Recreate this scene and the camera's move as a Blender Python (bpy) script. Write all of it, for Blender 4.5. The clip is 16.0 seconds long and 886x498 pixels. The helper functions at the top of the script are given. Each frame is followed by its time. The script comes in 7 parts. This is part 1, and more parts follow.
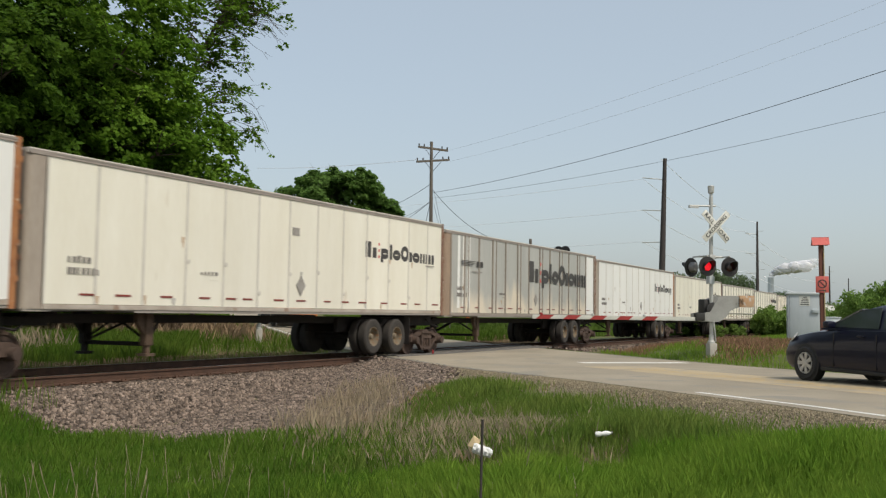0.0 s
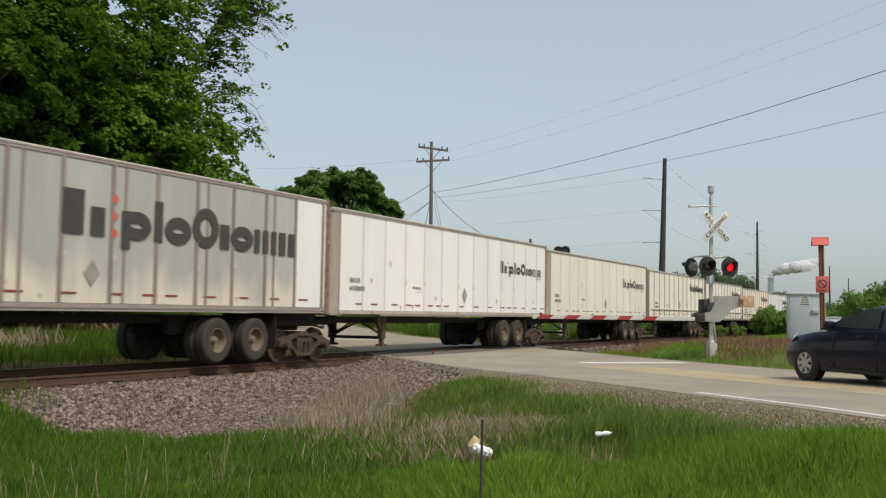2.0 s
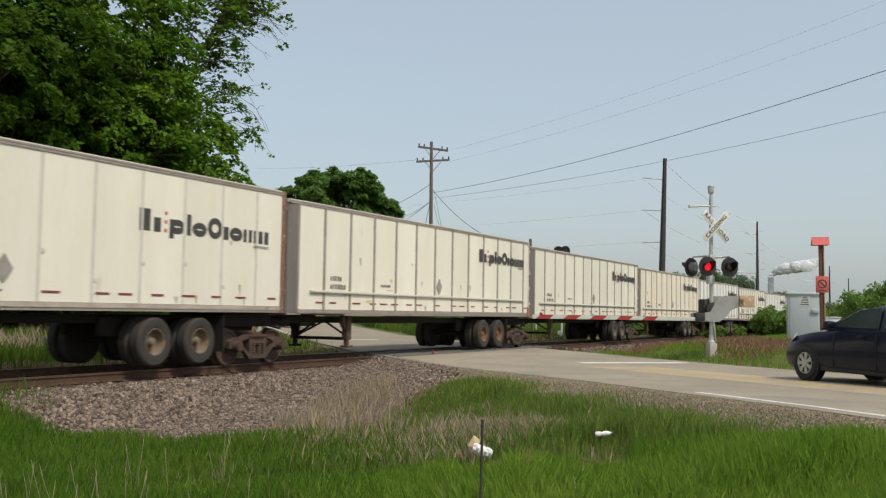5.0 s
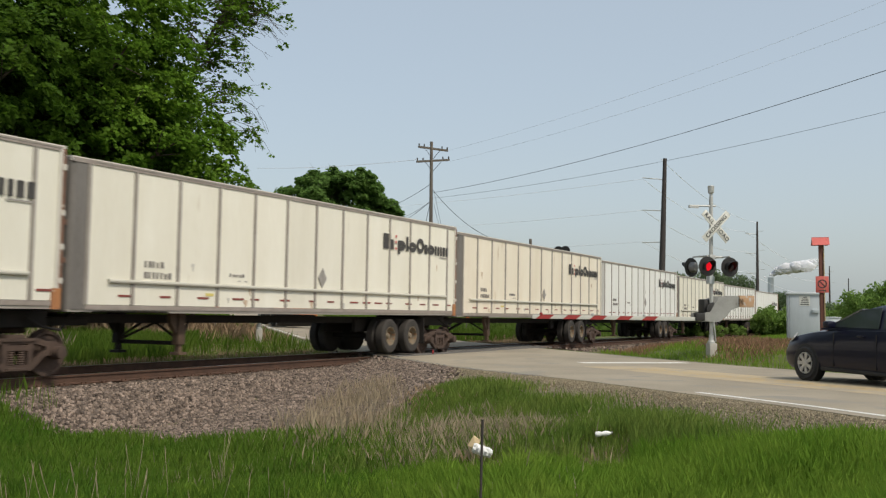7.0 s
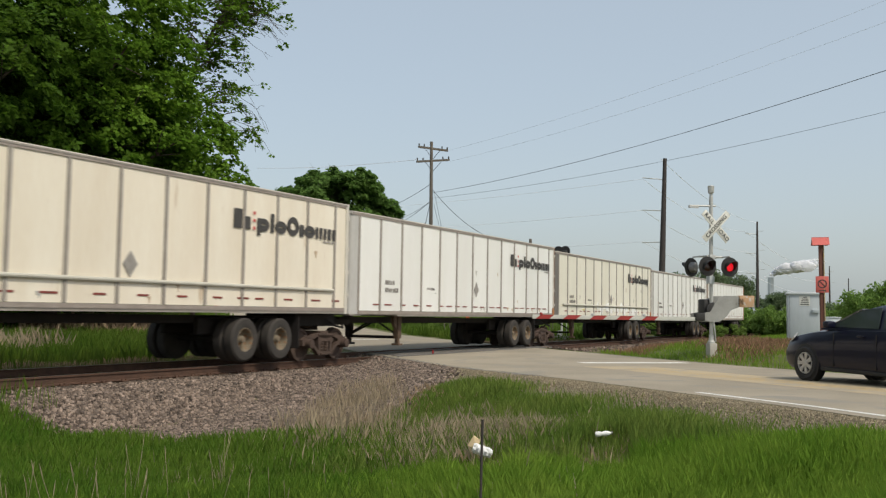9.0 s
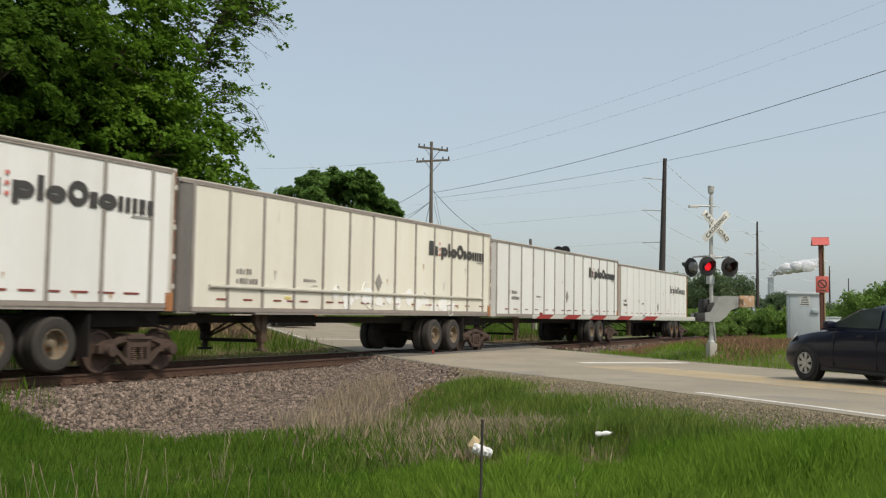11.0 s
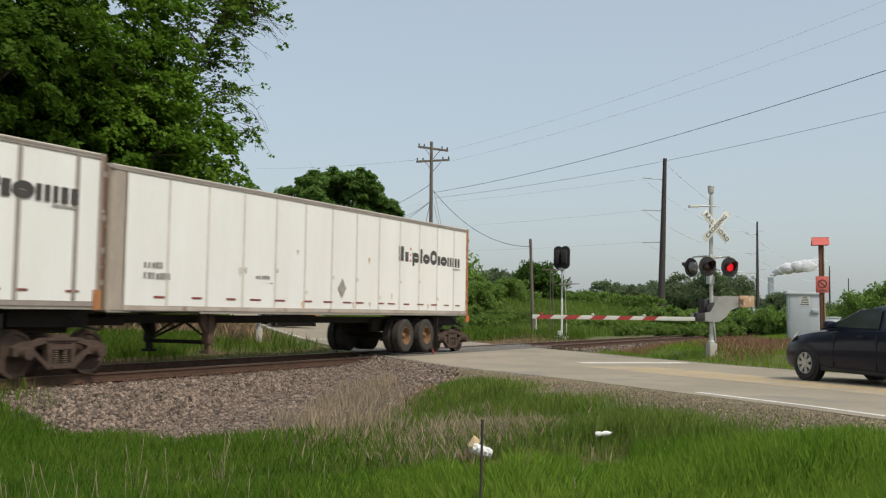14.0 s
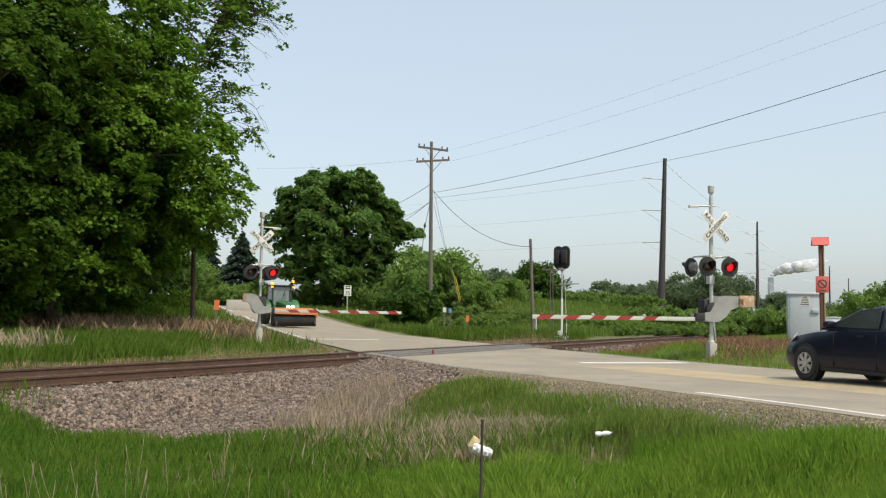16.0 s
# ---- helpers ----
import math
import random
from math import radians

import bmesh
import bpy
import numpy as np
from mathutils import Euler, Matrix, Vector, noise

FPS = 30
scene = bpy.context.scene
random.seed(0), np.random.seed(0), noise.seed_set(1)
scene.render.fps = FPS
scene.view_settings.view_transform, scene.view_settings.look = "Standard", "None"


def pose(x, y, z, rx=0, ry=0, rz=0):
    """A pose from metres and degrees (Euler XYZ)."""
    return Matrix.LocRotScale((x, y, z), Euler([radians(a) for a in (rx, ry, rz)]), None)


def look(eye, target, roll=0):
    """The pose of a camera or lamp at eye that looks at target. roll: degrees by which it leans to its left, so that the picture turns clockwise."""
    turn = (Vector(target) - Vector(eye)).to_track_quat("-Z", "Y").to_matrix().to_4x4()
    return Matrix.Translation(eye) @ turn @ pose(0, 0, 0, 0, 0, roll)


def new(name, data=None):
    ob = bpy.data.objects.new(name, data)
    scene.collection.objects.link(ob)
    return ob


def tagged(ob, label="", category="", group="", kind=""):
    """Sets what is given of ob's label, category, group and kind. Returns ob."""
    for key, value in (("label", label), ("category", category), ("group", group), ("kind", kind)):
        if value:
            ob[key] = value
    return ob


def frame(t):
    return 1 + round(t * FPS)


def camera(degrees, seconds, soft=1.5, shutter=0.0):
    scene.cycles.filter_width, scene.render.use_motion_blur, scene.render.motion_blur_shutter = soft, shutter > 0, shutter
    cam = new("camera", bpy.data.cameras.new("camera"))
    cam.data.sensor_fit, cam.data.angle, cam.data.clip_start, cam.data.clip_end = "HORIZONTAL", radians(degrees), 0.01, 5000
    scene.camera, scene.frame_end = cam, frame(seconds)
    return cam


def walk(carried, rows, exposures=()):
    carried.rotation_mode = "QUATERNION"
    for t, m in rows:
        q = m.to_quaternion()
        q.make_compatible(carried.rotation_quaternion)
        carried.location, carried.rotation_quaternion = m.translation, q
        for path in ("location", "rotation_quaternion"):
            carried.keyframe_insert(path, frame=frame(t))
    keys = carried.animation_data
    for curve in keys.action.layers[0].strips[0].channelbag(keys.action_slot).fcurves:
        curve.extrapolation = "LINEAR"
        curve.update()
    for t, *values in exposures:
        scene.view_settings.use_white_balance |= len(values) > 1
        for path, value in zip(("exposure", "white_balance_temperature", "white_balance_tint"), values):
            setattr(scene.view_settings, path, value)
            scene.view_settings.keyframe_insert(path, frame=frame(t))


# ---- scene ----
# ================= camera =================
CAM = (0.0, 0.0, 1.239)
cam = camera(48.55, 16.0, soft=1.25, shutter=0.22)
YAW, PITCH, ROLL = 25.821, 3.870, 0.900
ahead = (CAM[0] + 100 * math.cos(radians(YAW)) * math.cos(radians(PITCH)),
         CAM[1] + 100 * math.sin(radians(YAW)) * math.cos(radians(PITCH)),
         CAM[2] + 100 * math.sin(radians(PITCH)))
view = look(CAM, ahead, ROLL)
walk(cam, [(0.0, view), (16.0, view)], exposures=[(0.0, 0.40, 6550, 10), (14.9, 0.40, 6550, 10), (15.5, 0.60, 6550, 10), (16.0, 0.76, 6550, 10)])

# ================= light =================
SUN_AZ, SUN_EL = 250.0, 52.0          # compass of the sun in the plan (degrees from +x), height
sun_data = bpy.data.lights.new("sun", "SUN")
sun_data.energy, sun_data.angle, sun_data.color = 1.9, radians(5.0), (1.0, 0.93, 0.80)
sun = new("sun", sun_data)
sun_to = Vector((math.cos(radians(SUN_AZ)) * math.cos(radians(SUN_EL)),
                 math.sin(radians(SUN_AZ)) * math.cos(radians(SUN_EL)), math.sin(radians(SUN_EL))))
sun.matrix_world = look(sun_to * 50, (0, 0, 0))
world = bpy.data.worlds.new("hazy_sky")
scene.world = world
world.use_nodes = True
wn = world.node_tree.nodes
sky = wn.new("ShaderNodeTexSky")
sky.sky_type, sky.sun_disc = "NISHITA", False
sky.sun_elevation, sky.sun_rotation = radians(SUN_EL), radians(90 - SUN_AZ)
sky.air_density, sky.dust_density, sky.ozone_density = 1.0, 3.4, 1.0
wn["Background"].inputs["Strength"].default_value = 0.15
haze = wn.new("ShaderNodeMix")                     # thin even haze over the clear-sky colours
haze.data_type = "RGBA"
haze.inputs[0].default_value = 0.62
haze.inputs[7].default_value = (2.62, 2.95, 3.07, 1)
world.node_tree.links.new(sky.outputs[0], haze.inputs[6])
world.node_tree.links.new(haze.outputs[2], wn["Background"].inputs["Color"])


# ================= materials =================
def mat(name, c1, c2=None, rough=0.7, metal=0.0, scale=3.0, fine=40.0, bump=0.15, stretch=(1, 1, 1), rust=None,
        rust_at=0.62, spec=0.4, vary=0.0, coat=0.0, fine_mix=0.35, glow=None, space="Object", leaf=0.0):
    """Two scales of noise between c1 and c2, optional patches of rust, fine relief."""
    m = bpy.data.materials.new(name)
    m.use_nodes = True
    nt = m.node_tree
    n, l = nt.nodes, nt.links
    b = n["Principled BSDF"]
    b.inputs["Roughness"].default_value, b.inputs["Metallic"].default_value = rough, metal
    b.inputs["Specular IOR Level"].default_value = spec
    b.inputs["Coat Weight"].default_value = coat
    c2 = c2 or tuple(v * 0.75 for v in c1)
    tc = n.new("ShaderNodeTexCoord")
    mp = n.new("ShaderNodeMapping")
    mp.inputs["Scale"].default_value = stretch
    l.new(tc.outputs[space], mp.inputs[0])
    big, small = n.new("ShaderNodeTexNoise"), n.new("ShaderNodeTexNoise")
    big.inputs["Scale"].default_value, small.inputs["Scale"].default_value = scale, fine
    big.inputs["Detail"].default_value = 5.0
    for t in (big, small):
        l.new(mp.outputs[0], t.inputs["Vector"])
    mixf = n.new("ShaderNodeMix")
    mixf.inputs[0].default_value = fine_mix
    l.new(big.outputs[0], mixf.inputs[2])
    l.new(small.outputs[0], mixf.inputs[3])
    ramp = n.new("ShaderNodeMapRange")
    ramp.inputs[1].default_value, ramp.inputs[2].default_value = 0.32, 0.68
    l.new(mixf.outputs[0], ramp.inputs[0])
    mix = n.new("ShaderNodeMix")
    mix.data_type = "RGBA"
    mix.inputs[6].default_value, mix.inputs[7].default_value = (*c1, 1), (*c2, 1)
    l.new(ramp.outputs[0], mix.inputs[0])
    out = mix.outputs[2]
    if rust:
        rn = n.new("ShaderNodeTexNoise")
        rn.inputs["Scale"].default_value, rn.inputs["Detail"].default_value = scale * 1.7, 7.0
        l.new(mp.outputs[0], rn.inputs["Vector"])
        rr = n.new("ShaderNodeMapRange")
        rr.inputs[1].default_value, rr.inputs[2].default_value = rust_at, rust_at + 0.08
        l.new(rn.outputs[0], rr.inputs[0])
        m2 = n.new("ShaderNodeMix")
        m2.data_type = "RGBA"
        m2.inputs[7].default_value = (*rust, 1)
        l.new(out, m2.inputs[6])
        l.new(rr.outputs[0], m2.inputs[0])
        out = m2.outputs[2]
    if vary:
        oi = n.new("ShaderNodeObjectInfo" if vary < 1 else "ShaderNodeNewGeometry")
        hv = n.new("ShaderNodeHueSaturation")
        vr = n.new("ShaderNodeMapRange")
        span = vary % 1
        vr.inputs[3].default_value, vr.inputs[4].default_value = 1 - span, 1 + span
        l.new(oi.outputs["Random" if vary < 1 else "Random Per Island"], vr.inputs[0])
        l.new(vr.outputs[0], hv.inputs["Value"])
        l.new(out, hv.inputs["Color"])
        out = hv.outputs[0]
    l.new(out, b.inputs["Base Color"])
    if leaf:
        tr = n.new("ShaderNodeBsdfTranslucent")
        l.new(out, tr.inputs[0])
        ms = n.new("ShaderNodeMixShader")
        ms.inputs[0].default_value = leaf
        l.new(b.outputs[0], ms.inputs[1])
        l.new(tr.outputs[0], ms.inputs[2])
        l.new(ms.outputs[0], n["Material Output"].inputs[0])
    if bump:
        bp = n.new("ShaderNodeBump")
        bp.inputs["Strength"].default_value, bp.inputs["Distance"].default_value = bump, 0.02
        l.new(small.outputs[0], bp.inputs["Height"])
        l.new(bp.outputs[0], b.inputs["Normal"])
    if glow:
        b.inputs["Emission Color"].default_value, b.inputs["Emission Strength"].default_value = (*glow[:3], 1), glow[3]
    return m


M_GRASS_SOIL = mat("grass_soil", (0.075, 0.105, 0.022), (0.14, 0.125, 0.055), 0.95, scale=0.35, fine=9, bump=0.6)
M_GRASS_D = mat("ditch_grass_blades", (0.060, 0.145, 0.014), (0.135, 0.215, 0.030), 0.7, scale=0.6, fine=3, bump=0, vary=1.17, leaf=0.4, spec=0.08)
M_GRASS_M = mat("mixed_verge_blades", (0.115, 0.195, 0.032), (0.205, 0.26, 0.06), 0.75, scale=0.7, fine=3, bump=0, vary=1.17, leaf=0.4, spec=0.06)
M_GRASS = mat("grass_blades", (0.115, 0.235, 0.022), (0.235, 0.335, 0.05), 0.7, scale=0.45, fine=3, bump=0, vary=1.17, leaf=0.45, spec=0.08)
M_WEED = mat("tall_weeds", (0.070, 0.14, 0.016), (0.128, 0.182, 0.032), 0.7, scale=0.6, fine=3, bump=0, vary=1.17, leaf=0.35, spec=0.06)
M_BANK = mat("bank_weeds", (0.115, 0.20, 0.034), (0.185, 0.255, 0.058), 0.8, scale=0.12, fine=0.8, bump=0, vary=1.22, leaf=0.45, spec=0.03)
M_STRAW = mat("dry_straw", (0.43, 0.355, 0.245), (0.30, 0.24, 0.16), 0.8, scale=1, fine=6, bump=0, vary=1.17, leaf=0.3, spec=0.1)
M_RUSSET = mat("russet_dead_growth", (0.36, 0.26, 0.165), (0.26, 0.185, 0.115), 0.85, scale=1, fine=6, bump=0, vary=1.35, leaf=0.2, spec=0.1)
M_REDDISH = mat("reddish_dead_grass", (0.33, 0.195, 0.125), (0.25, 0.155, 0.09), 0.85, scale=0.5, fine=6, bump=0, vary=1.25, leaf=0.25, spec=0.06)
M_ASPHALT = mat("worn_road", (0.345, 0.297, 0.222), (0.24, 0.207, 0.154), 0.9, scale=0.5, fine=60, bump=0.25, rust=(0.245, 0.222, 0.182), rust_at=0.57)
M_PANEL = mat("dark_crossing_strip", (0.11, 0.103, 0.094), (0.16, 0.148, 0.132), 0.95, scale=1.5, fine=50)
M_GRAVEL = mat("shoulder_gravel", (0.24, 0.20, 0.135), (0.13, 0.112, 0.07), 0.95, scale=4, fine=60, bump=0.8, fine_mix=0.6)
M_STONE = mat("ballast_stone", (0.26, 0.20, 0.158), (0.065, 0.049, 0.039), 0.9, scale=7, fine=30, bump=0.2, vary=1.65)
M_STONE2 = mat("verge_gravel", (0.30, 0.25, 0.165), (0.15, 0.125, 0.08), 0.9, scale=6, fine=30, bump=0.2, vary=1.5)
M_BED = mat("ballast_bed", (0.155, 0.115, 0.09), (0.035, 0.026, 0.02), 0.95, scale=9, fine=28, bump=0.9, fine_mix=0.8)
M_RAIL = mat("rusty_rail", (0.112, 0.060, 0.038), (0.062, 0.036, 0.025), 0.8, metal=0.15, scale=5, fine=60)
M_RAILTOP = mat("polished_rail_head", (0.35, 0.33, 0.31), (0.25, 0.22, 0.2), 0.3, metal=0.9, scale=3, fine=40, bump=0.02)
M_TIE = mat("weathered_tie", (0.06, 0.043, 0.032), (0.105, 0.075, 0.052), 0.9, scale=3, fine=40, stretch=(4, 0.6, 4), vary=0.25)
M_WHITELINE = mat("white_road_paint", (0.78, 0.77, 0.72), (0.55, 0.53, 0.48), 0.8, scale=5, fine=40, rust=(0.36, 0.33, 0.28), rust_at=0.6)
M_YELLOW = mat("worn_yellow_paint", (0.47, 0.34, 0.16), (0.40, 0.31, 0.18), 0.85, scale=3, fine=40, rust=(0.34, 0.30, 0.225), rust_at=0.54)
M_YSTAIN = mat("yellow_dusted_asphalt", (0.40, 0.325, 0.215), (0.43, 0.335, 0.20), 0.9, scale=0.8, fine=50, bump=0.2, rust=(0.35, 0.30, 0.222), rust_at=0.52)
M_BARK = mat("bark", (0.10, 0.075, 0.05), (0.05, 0.04, 0.03), 0.9, scale=3, fine=25, stretch=(3, 3, 0.7), bump=0.6)
M_LEAF = mat("maple_leaves", (0.070, 0.152, 0.015), (0.155, 0.27, 0.029), 0.55, scale=0.45, fine=2.5, bump=0, vary=1.42, leaf=0.5, spec=0.08)
# maple leaf colour darkened: the trees' shade is put into it
M_LEAF5 = mat("shade_painted_leaves", (0.042, 0.095, 0.010), (0.08, 0.145, 0.016), 0.6, scale=0.45, fine=2.5, bump=0, vary=1.35, leaf=0.5, spec=0.08)
M_LEAF2 = mat("dark_leaves", (0.05, 0.105, 0.018), (0.08, 0.145, 0.026), 0.55, scale=0.3, fine=2, bump=0, vary=1.25, leaf=0.45, spec=0.12)
M_LEAF4 = mat("ash_leaves", (0.10, 0.19, 0.044), (0.15, 0.25, 0.062), 0.7, scale=0.3, fine=2, bump=0, vary=1.3, leaf=0.52, spec=0.06)
M_LEAF3 = mat("bush_leaves", (0.14, 0.24, 0.05), (0.205, 0.305, 0.075), 0.6, scale=0.3, fine=2, bump=0, vary=1.2, leaf=0.45, spec=0.08)
M_BRAMBLE = mat("bramble_leaves", (0.155, 0.25, 0.055), (0.215, 0.31, 0.08), 0.7, scale=0.3, fine=2, bump=0, vary=1.15, leaf=0.55, spec=0.05)
# distance haze is put into this leaf colour, pale and grey-green
M_FAR = mat("hazed_far_leaves", (0.125, 0.18, 0.09), (0.165, 0.215, 0.115), 0.8, scale=0.1, fine=1, bump=0, vary=1.12, leaf=0.45, spec=0.06)
M_SPRUCE = mat("spruce_needles", (0.030, 0.052, 0.034), (0.05, 0.075, 0.052), 0.7, scale=0.3, fine=2, bump=0, vary=1.25, spec=0.12)
M_WOODPOLE = mat("grey_pole_wood", (0.17, 0.15, 0.125), (0.11, 0.093, 0.075), 0.9, scale=3, fine=30, stretch=(3, 3, 0.3))
M_DARKPOLE = mat("dark_pole_steel", (0.035, 0.03, 0.03), (0.055, 0.045, 0.04), 0.7, scale=1, fine=20)
M_ALU = mat("weathered_aluminium", (0.52, 0.52, 0.49), (0.38, 0.38, 0.36), 0.5, metal=0.35, scale=4, fine=40, bump=0.05)
M_CASE = mat("grey_painted_case", (0.46, 0.50, 0.52), (0.38, 0.42, 0.44), 0.55, scale=2, fine=30, bump=0.05, rust=(0.25, 0.22, 0.19), rust_at=0.66, stretch=(3, 3, 0.6))
M_BLACK = mat("black_painted_metal", (0.018, 0.018, 0.018), (0.03, 0.028, 0.026), 0.6, scale=4, fine=30, bump=0.05)
M_WIRE = mat("wire", (0.05, 0.05, 0.05), (0.08, 0.08, 0.08), 0.7, bump=0)
M_RED = mat("red_reflective", (0.30, 0.028, 0.025), (0.22, 0.028, 0.025), 0.6, scale=6, fine=40, bump=0)
M_WHITE = mat("white_reflective", (0.66, 0.66, 0.61), (0.55, 0.55, 0.50), 0.5, scale=6, fine=40, bump=0.02)
M_LENSOFF = mat("dark_red_lens", (0.035, 0.004, 0.004), (0.025, 0.003, 0.003), 0.3, bump=0, coat=0.5)
M_LENSON = mat("lit_red_lens", (0.5, 0.01, 0.02), (0.4, 0.01, 0.02), 0.3, bump=0, glow=(1.0, 0.010, 0.022, 0.55))
M_CONC = mat("concrete", (0.42, 0.40, 0.36), (0.33, 0.31, 0.27), 0.9, scale=4, fine=50, bump=0.3)
M_SIGNTEXT = mat("black_sign_paint", (0.03, 0.03, 0.03), (0.05, 0.05, 0.05), 0.6, bump=0)


# ================= mesh helpers =================
class Shape:
    """Collects vertices and faces of one mesh."""

    def __init__(self):
        self.v, self.f = [], []

    def add(self, v, f):
        k = len(self.v)
        self.v += [tuple(p) for p in v]
        self.f += [tuple(i + k for i in q) for q in f]
        return self

    def box(self, x0, x1, y0, y1, z0, z1, c=0.0):
        """A box, with its edges chamfered by c."""
        if c <= 0:
            v = [(x, y, z) for x in (x0, x1) for y in (y0, y1) for z in (z0, z1)]
            return self.add(v, [(0, 1, 3, 2), (4, 6, 7, 5), (0, 4, 5, 1), (2, 3, 7, 6), (0, 2, 6, 4), (1, 5, 7, 3)])
        bm = bmesh.new()
        bmesh.ops.create_cube(bm, size=1)
        for p in bm.verts:
            p.co = Vector(((x0 + x1) / 2 + p.co.x * (x1 - x0), (y0 + y1) / 2 + p.co.y * (y1 - y0), (z0 + z1) / 2 + p.co.z * (z1 - z0)))
        bmesh.ops.bevel(bm, geom=bm.edges[:], offset=c, segments=2, profile=0.5, affect="EDGES")
        bm.verts.index_update()
        self.add([p.co for p in bm.verts], [[p.index for p in q.verts] for q in bm.faces])
        bm.free()
        return self

    def tube(self, p0, p1, r0, r1=None, n=10, caps=True):
        p0, p1 = Vector(p0), Vector(p1)
        r1 = r0 if r1 is None else r1
        q = (p1 - p0).to_track_quat("Z", "Y")
        ring = [Vector((math.cos(2 * math.pi * i / n), math.sin(2 * math.pi * i / n), 0)) for i in range(n)]
        v = [p0 + q @ (e * r0) for e in ring] + [p1 + q @ (e * r1) for e in ring]
        f = [(i, (i + 1) % n, n + (i + 1) % n, n + i) for i in range(n)]
        if caps:
            f += [tuple(range(n - 1, -1, -1)), tuple(range(n, 2 * n))]
        return self.add(v, f)

    def lathe(self, centre, axis, prof, n=24):
        """prof: (distance along the axis, radius) pairs."""
        c, q = Vector(centre), Vector(axis).to_track_quat("Z", "Y")
        v, f = [], []
        for d, r in prof:
            v += [c + q @ Vector((r * math.cos(2 * math.pi * i / n), r * math.sin(2 * math.pi * i / n), d)) for i in range(n)]
        for k in range(len(prof) - 1):
            f += [(k * n + i, k * n + (i + 1) % n, (k + 1) * n + (i + 1) % n, (k + 1) * n + i) for i in range(n)]
        f += [tuple(range(n - 1, -1, -1)), tuple(range((len(prof) - 1) * n, len(prof) * n))]
        return self.add(v, f)

    def plate(self, pts, thick):
        """A flat polygon (points in 3D) given a thickness vector."""
        t, n = Vector(thick), len(pts)
        v = [Vector(p) for p in pts] + [Vector(p) + t for p in pts]
        f = [tuple(range(n - 1, -1, -1)), tuple(range(n, 2 * n))] + [(i, (i + 1) % n, n + (i + 1) % n, n + i) for i in range(n)]
        return self.add(v, f)

    def path(self, pts, r, n=6):
        """One continuous round rod along the points."""
        pts = [Vector(p) for p in pts]
        v, f = [], []
        for i, p in enumerate(pts):
            d = pts[min(i + 1, len(pts) - 1)] - pts[max(i - 1, 0)]
            q = d.to_track_quat("Z", "Y")
            v += [p + q @ Vector((r * math.cos(6.28319 * k / n), r * math.sin(6.28319 * k / n), 0)) for k in range(n)]
        for i in range(len(pts) - 1):
            f += [(i * n + k, i * n + (k + 1) % n, (i + 1) * n + (k + 1) % n, (i + 1) * n + k) for k in range(n)]
        f += [tuple(range(n - 1, -1, -1)), tuple(range((len(pts) - 1) * n, len(pts) * n))]
        return self.add(v, f)

    def data(self, name, material, smooth=False):
        me = bpy.data.meshes.new(name)
        me.from_pydata(self.v, [], self.f)
        bm = bmesh.new()
        bm.from_mesh(me)
        bmesh.ops.recalc_face_normals(bm, faces=bm.faces[:])
        bm.to_mesh(me)
        bm.free()
        me.materials.append(material)
        if smooth:
            me.shade_smooth()
            me.set_sharp_from_angle(angle=radians(35))
        return me


def part(name, shape, material, parent=None, label="", smooth=True, at=None):
    """Links a shape as one mesh object, under a thing or a part."""
    me = shape.data(name, material, smooth) if isinstance(shape, Shape) else shape
    ob = new(name, me)
    if parent is not None:
        ob.parent = parent
    if at is not None:
        ob.matrix_basis = at
    return tagged(ob, label)


def thing(name, m, label, category, group="", kind=""):
    ob = new(name)
    ob.empty_display_size = 0.2
    ob.matrix_basis = m
    return tagged(ob, label, category, group, kind)


def quads(name, co, material, kind_label="", n=4, smooth=False):
    """A mesh of loose n-sided faces from an array (faces, n, 3)."""
    me = bpy.data.meshes.new(name)
    k = co.shape[0]
    me.vertices.add(k * n)
    me.vertices.foreach_set("co", np.ascontiguousarray(co, dtype=np.float32).ravel())
    me.loops.add(k * n)
    me.loops.foreach_set("vertex_index", np.arange(k * n, dtype=np.int32))
    me.polygons.add(k)
    me.polygons.foreach_set("loop_start", np.arange(0, k * n, n, dtype=np.int32))
    me.update(calc_edges=True)
    me.materials.append(material)
    return me


# ================= plan =================
# The track runs along x at y = 15.32, rail tops at z = 0. The road crosses it at 43.5 degrees.
TRACK_Y, GAUGE = 15.32, 1.51
RC, RD = np.array((25.87, 8.34)), math.radians(43.5)
RU, RN = np.array((math.cos(RD), math.sin(RD))), np.array((-math.sin(RD), math.cos(RD)))


def on_road(a, o):
    """Plan point a metres along the road and o metres to its left."""
    p = RC + a * RU + o * RN
    return float(p[0]), float(p[1])


def road_coords(x, y):
    return (x - RC[0]) * RU[0] + (y - RC[1]) * RU[1], (x - RC[0]) * RN[0] + (y - RC[1]) * RN[1]


def sstep(x, a, b):
    t = np.clip((x - a) / (b - a), 0, 1)
    return t * t * (3 - 2 * t)


def road_z(a, y):
    near = np.interp(a, [-60, -14, -2, 3], [0.35, 0.16, 0.015, 0.0])
    far = np.interp(y, [22, 28, 36.5, 48, 62, 80], [0.0, 0.03, 0.35, 1.1, 1.85, 2.1])
    return np.where(y < 18, near, far)


def road_extra(a):
    """How far the road's surface flares out on its left side at the crossing."""
    return np.interp(a, [-8, -3, 8, 14, 24], [0, 0.5, 0.75, 0.4, 0])


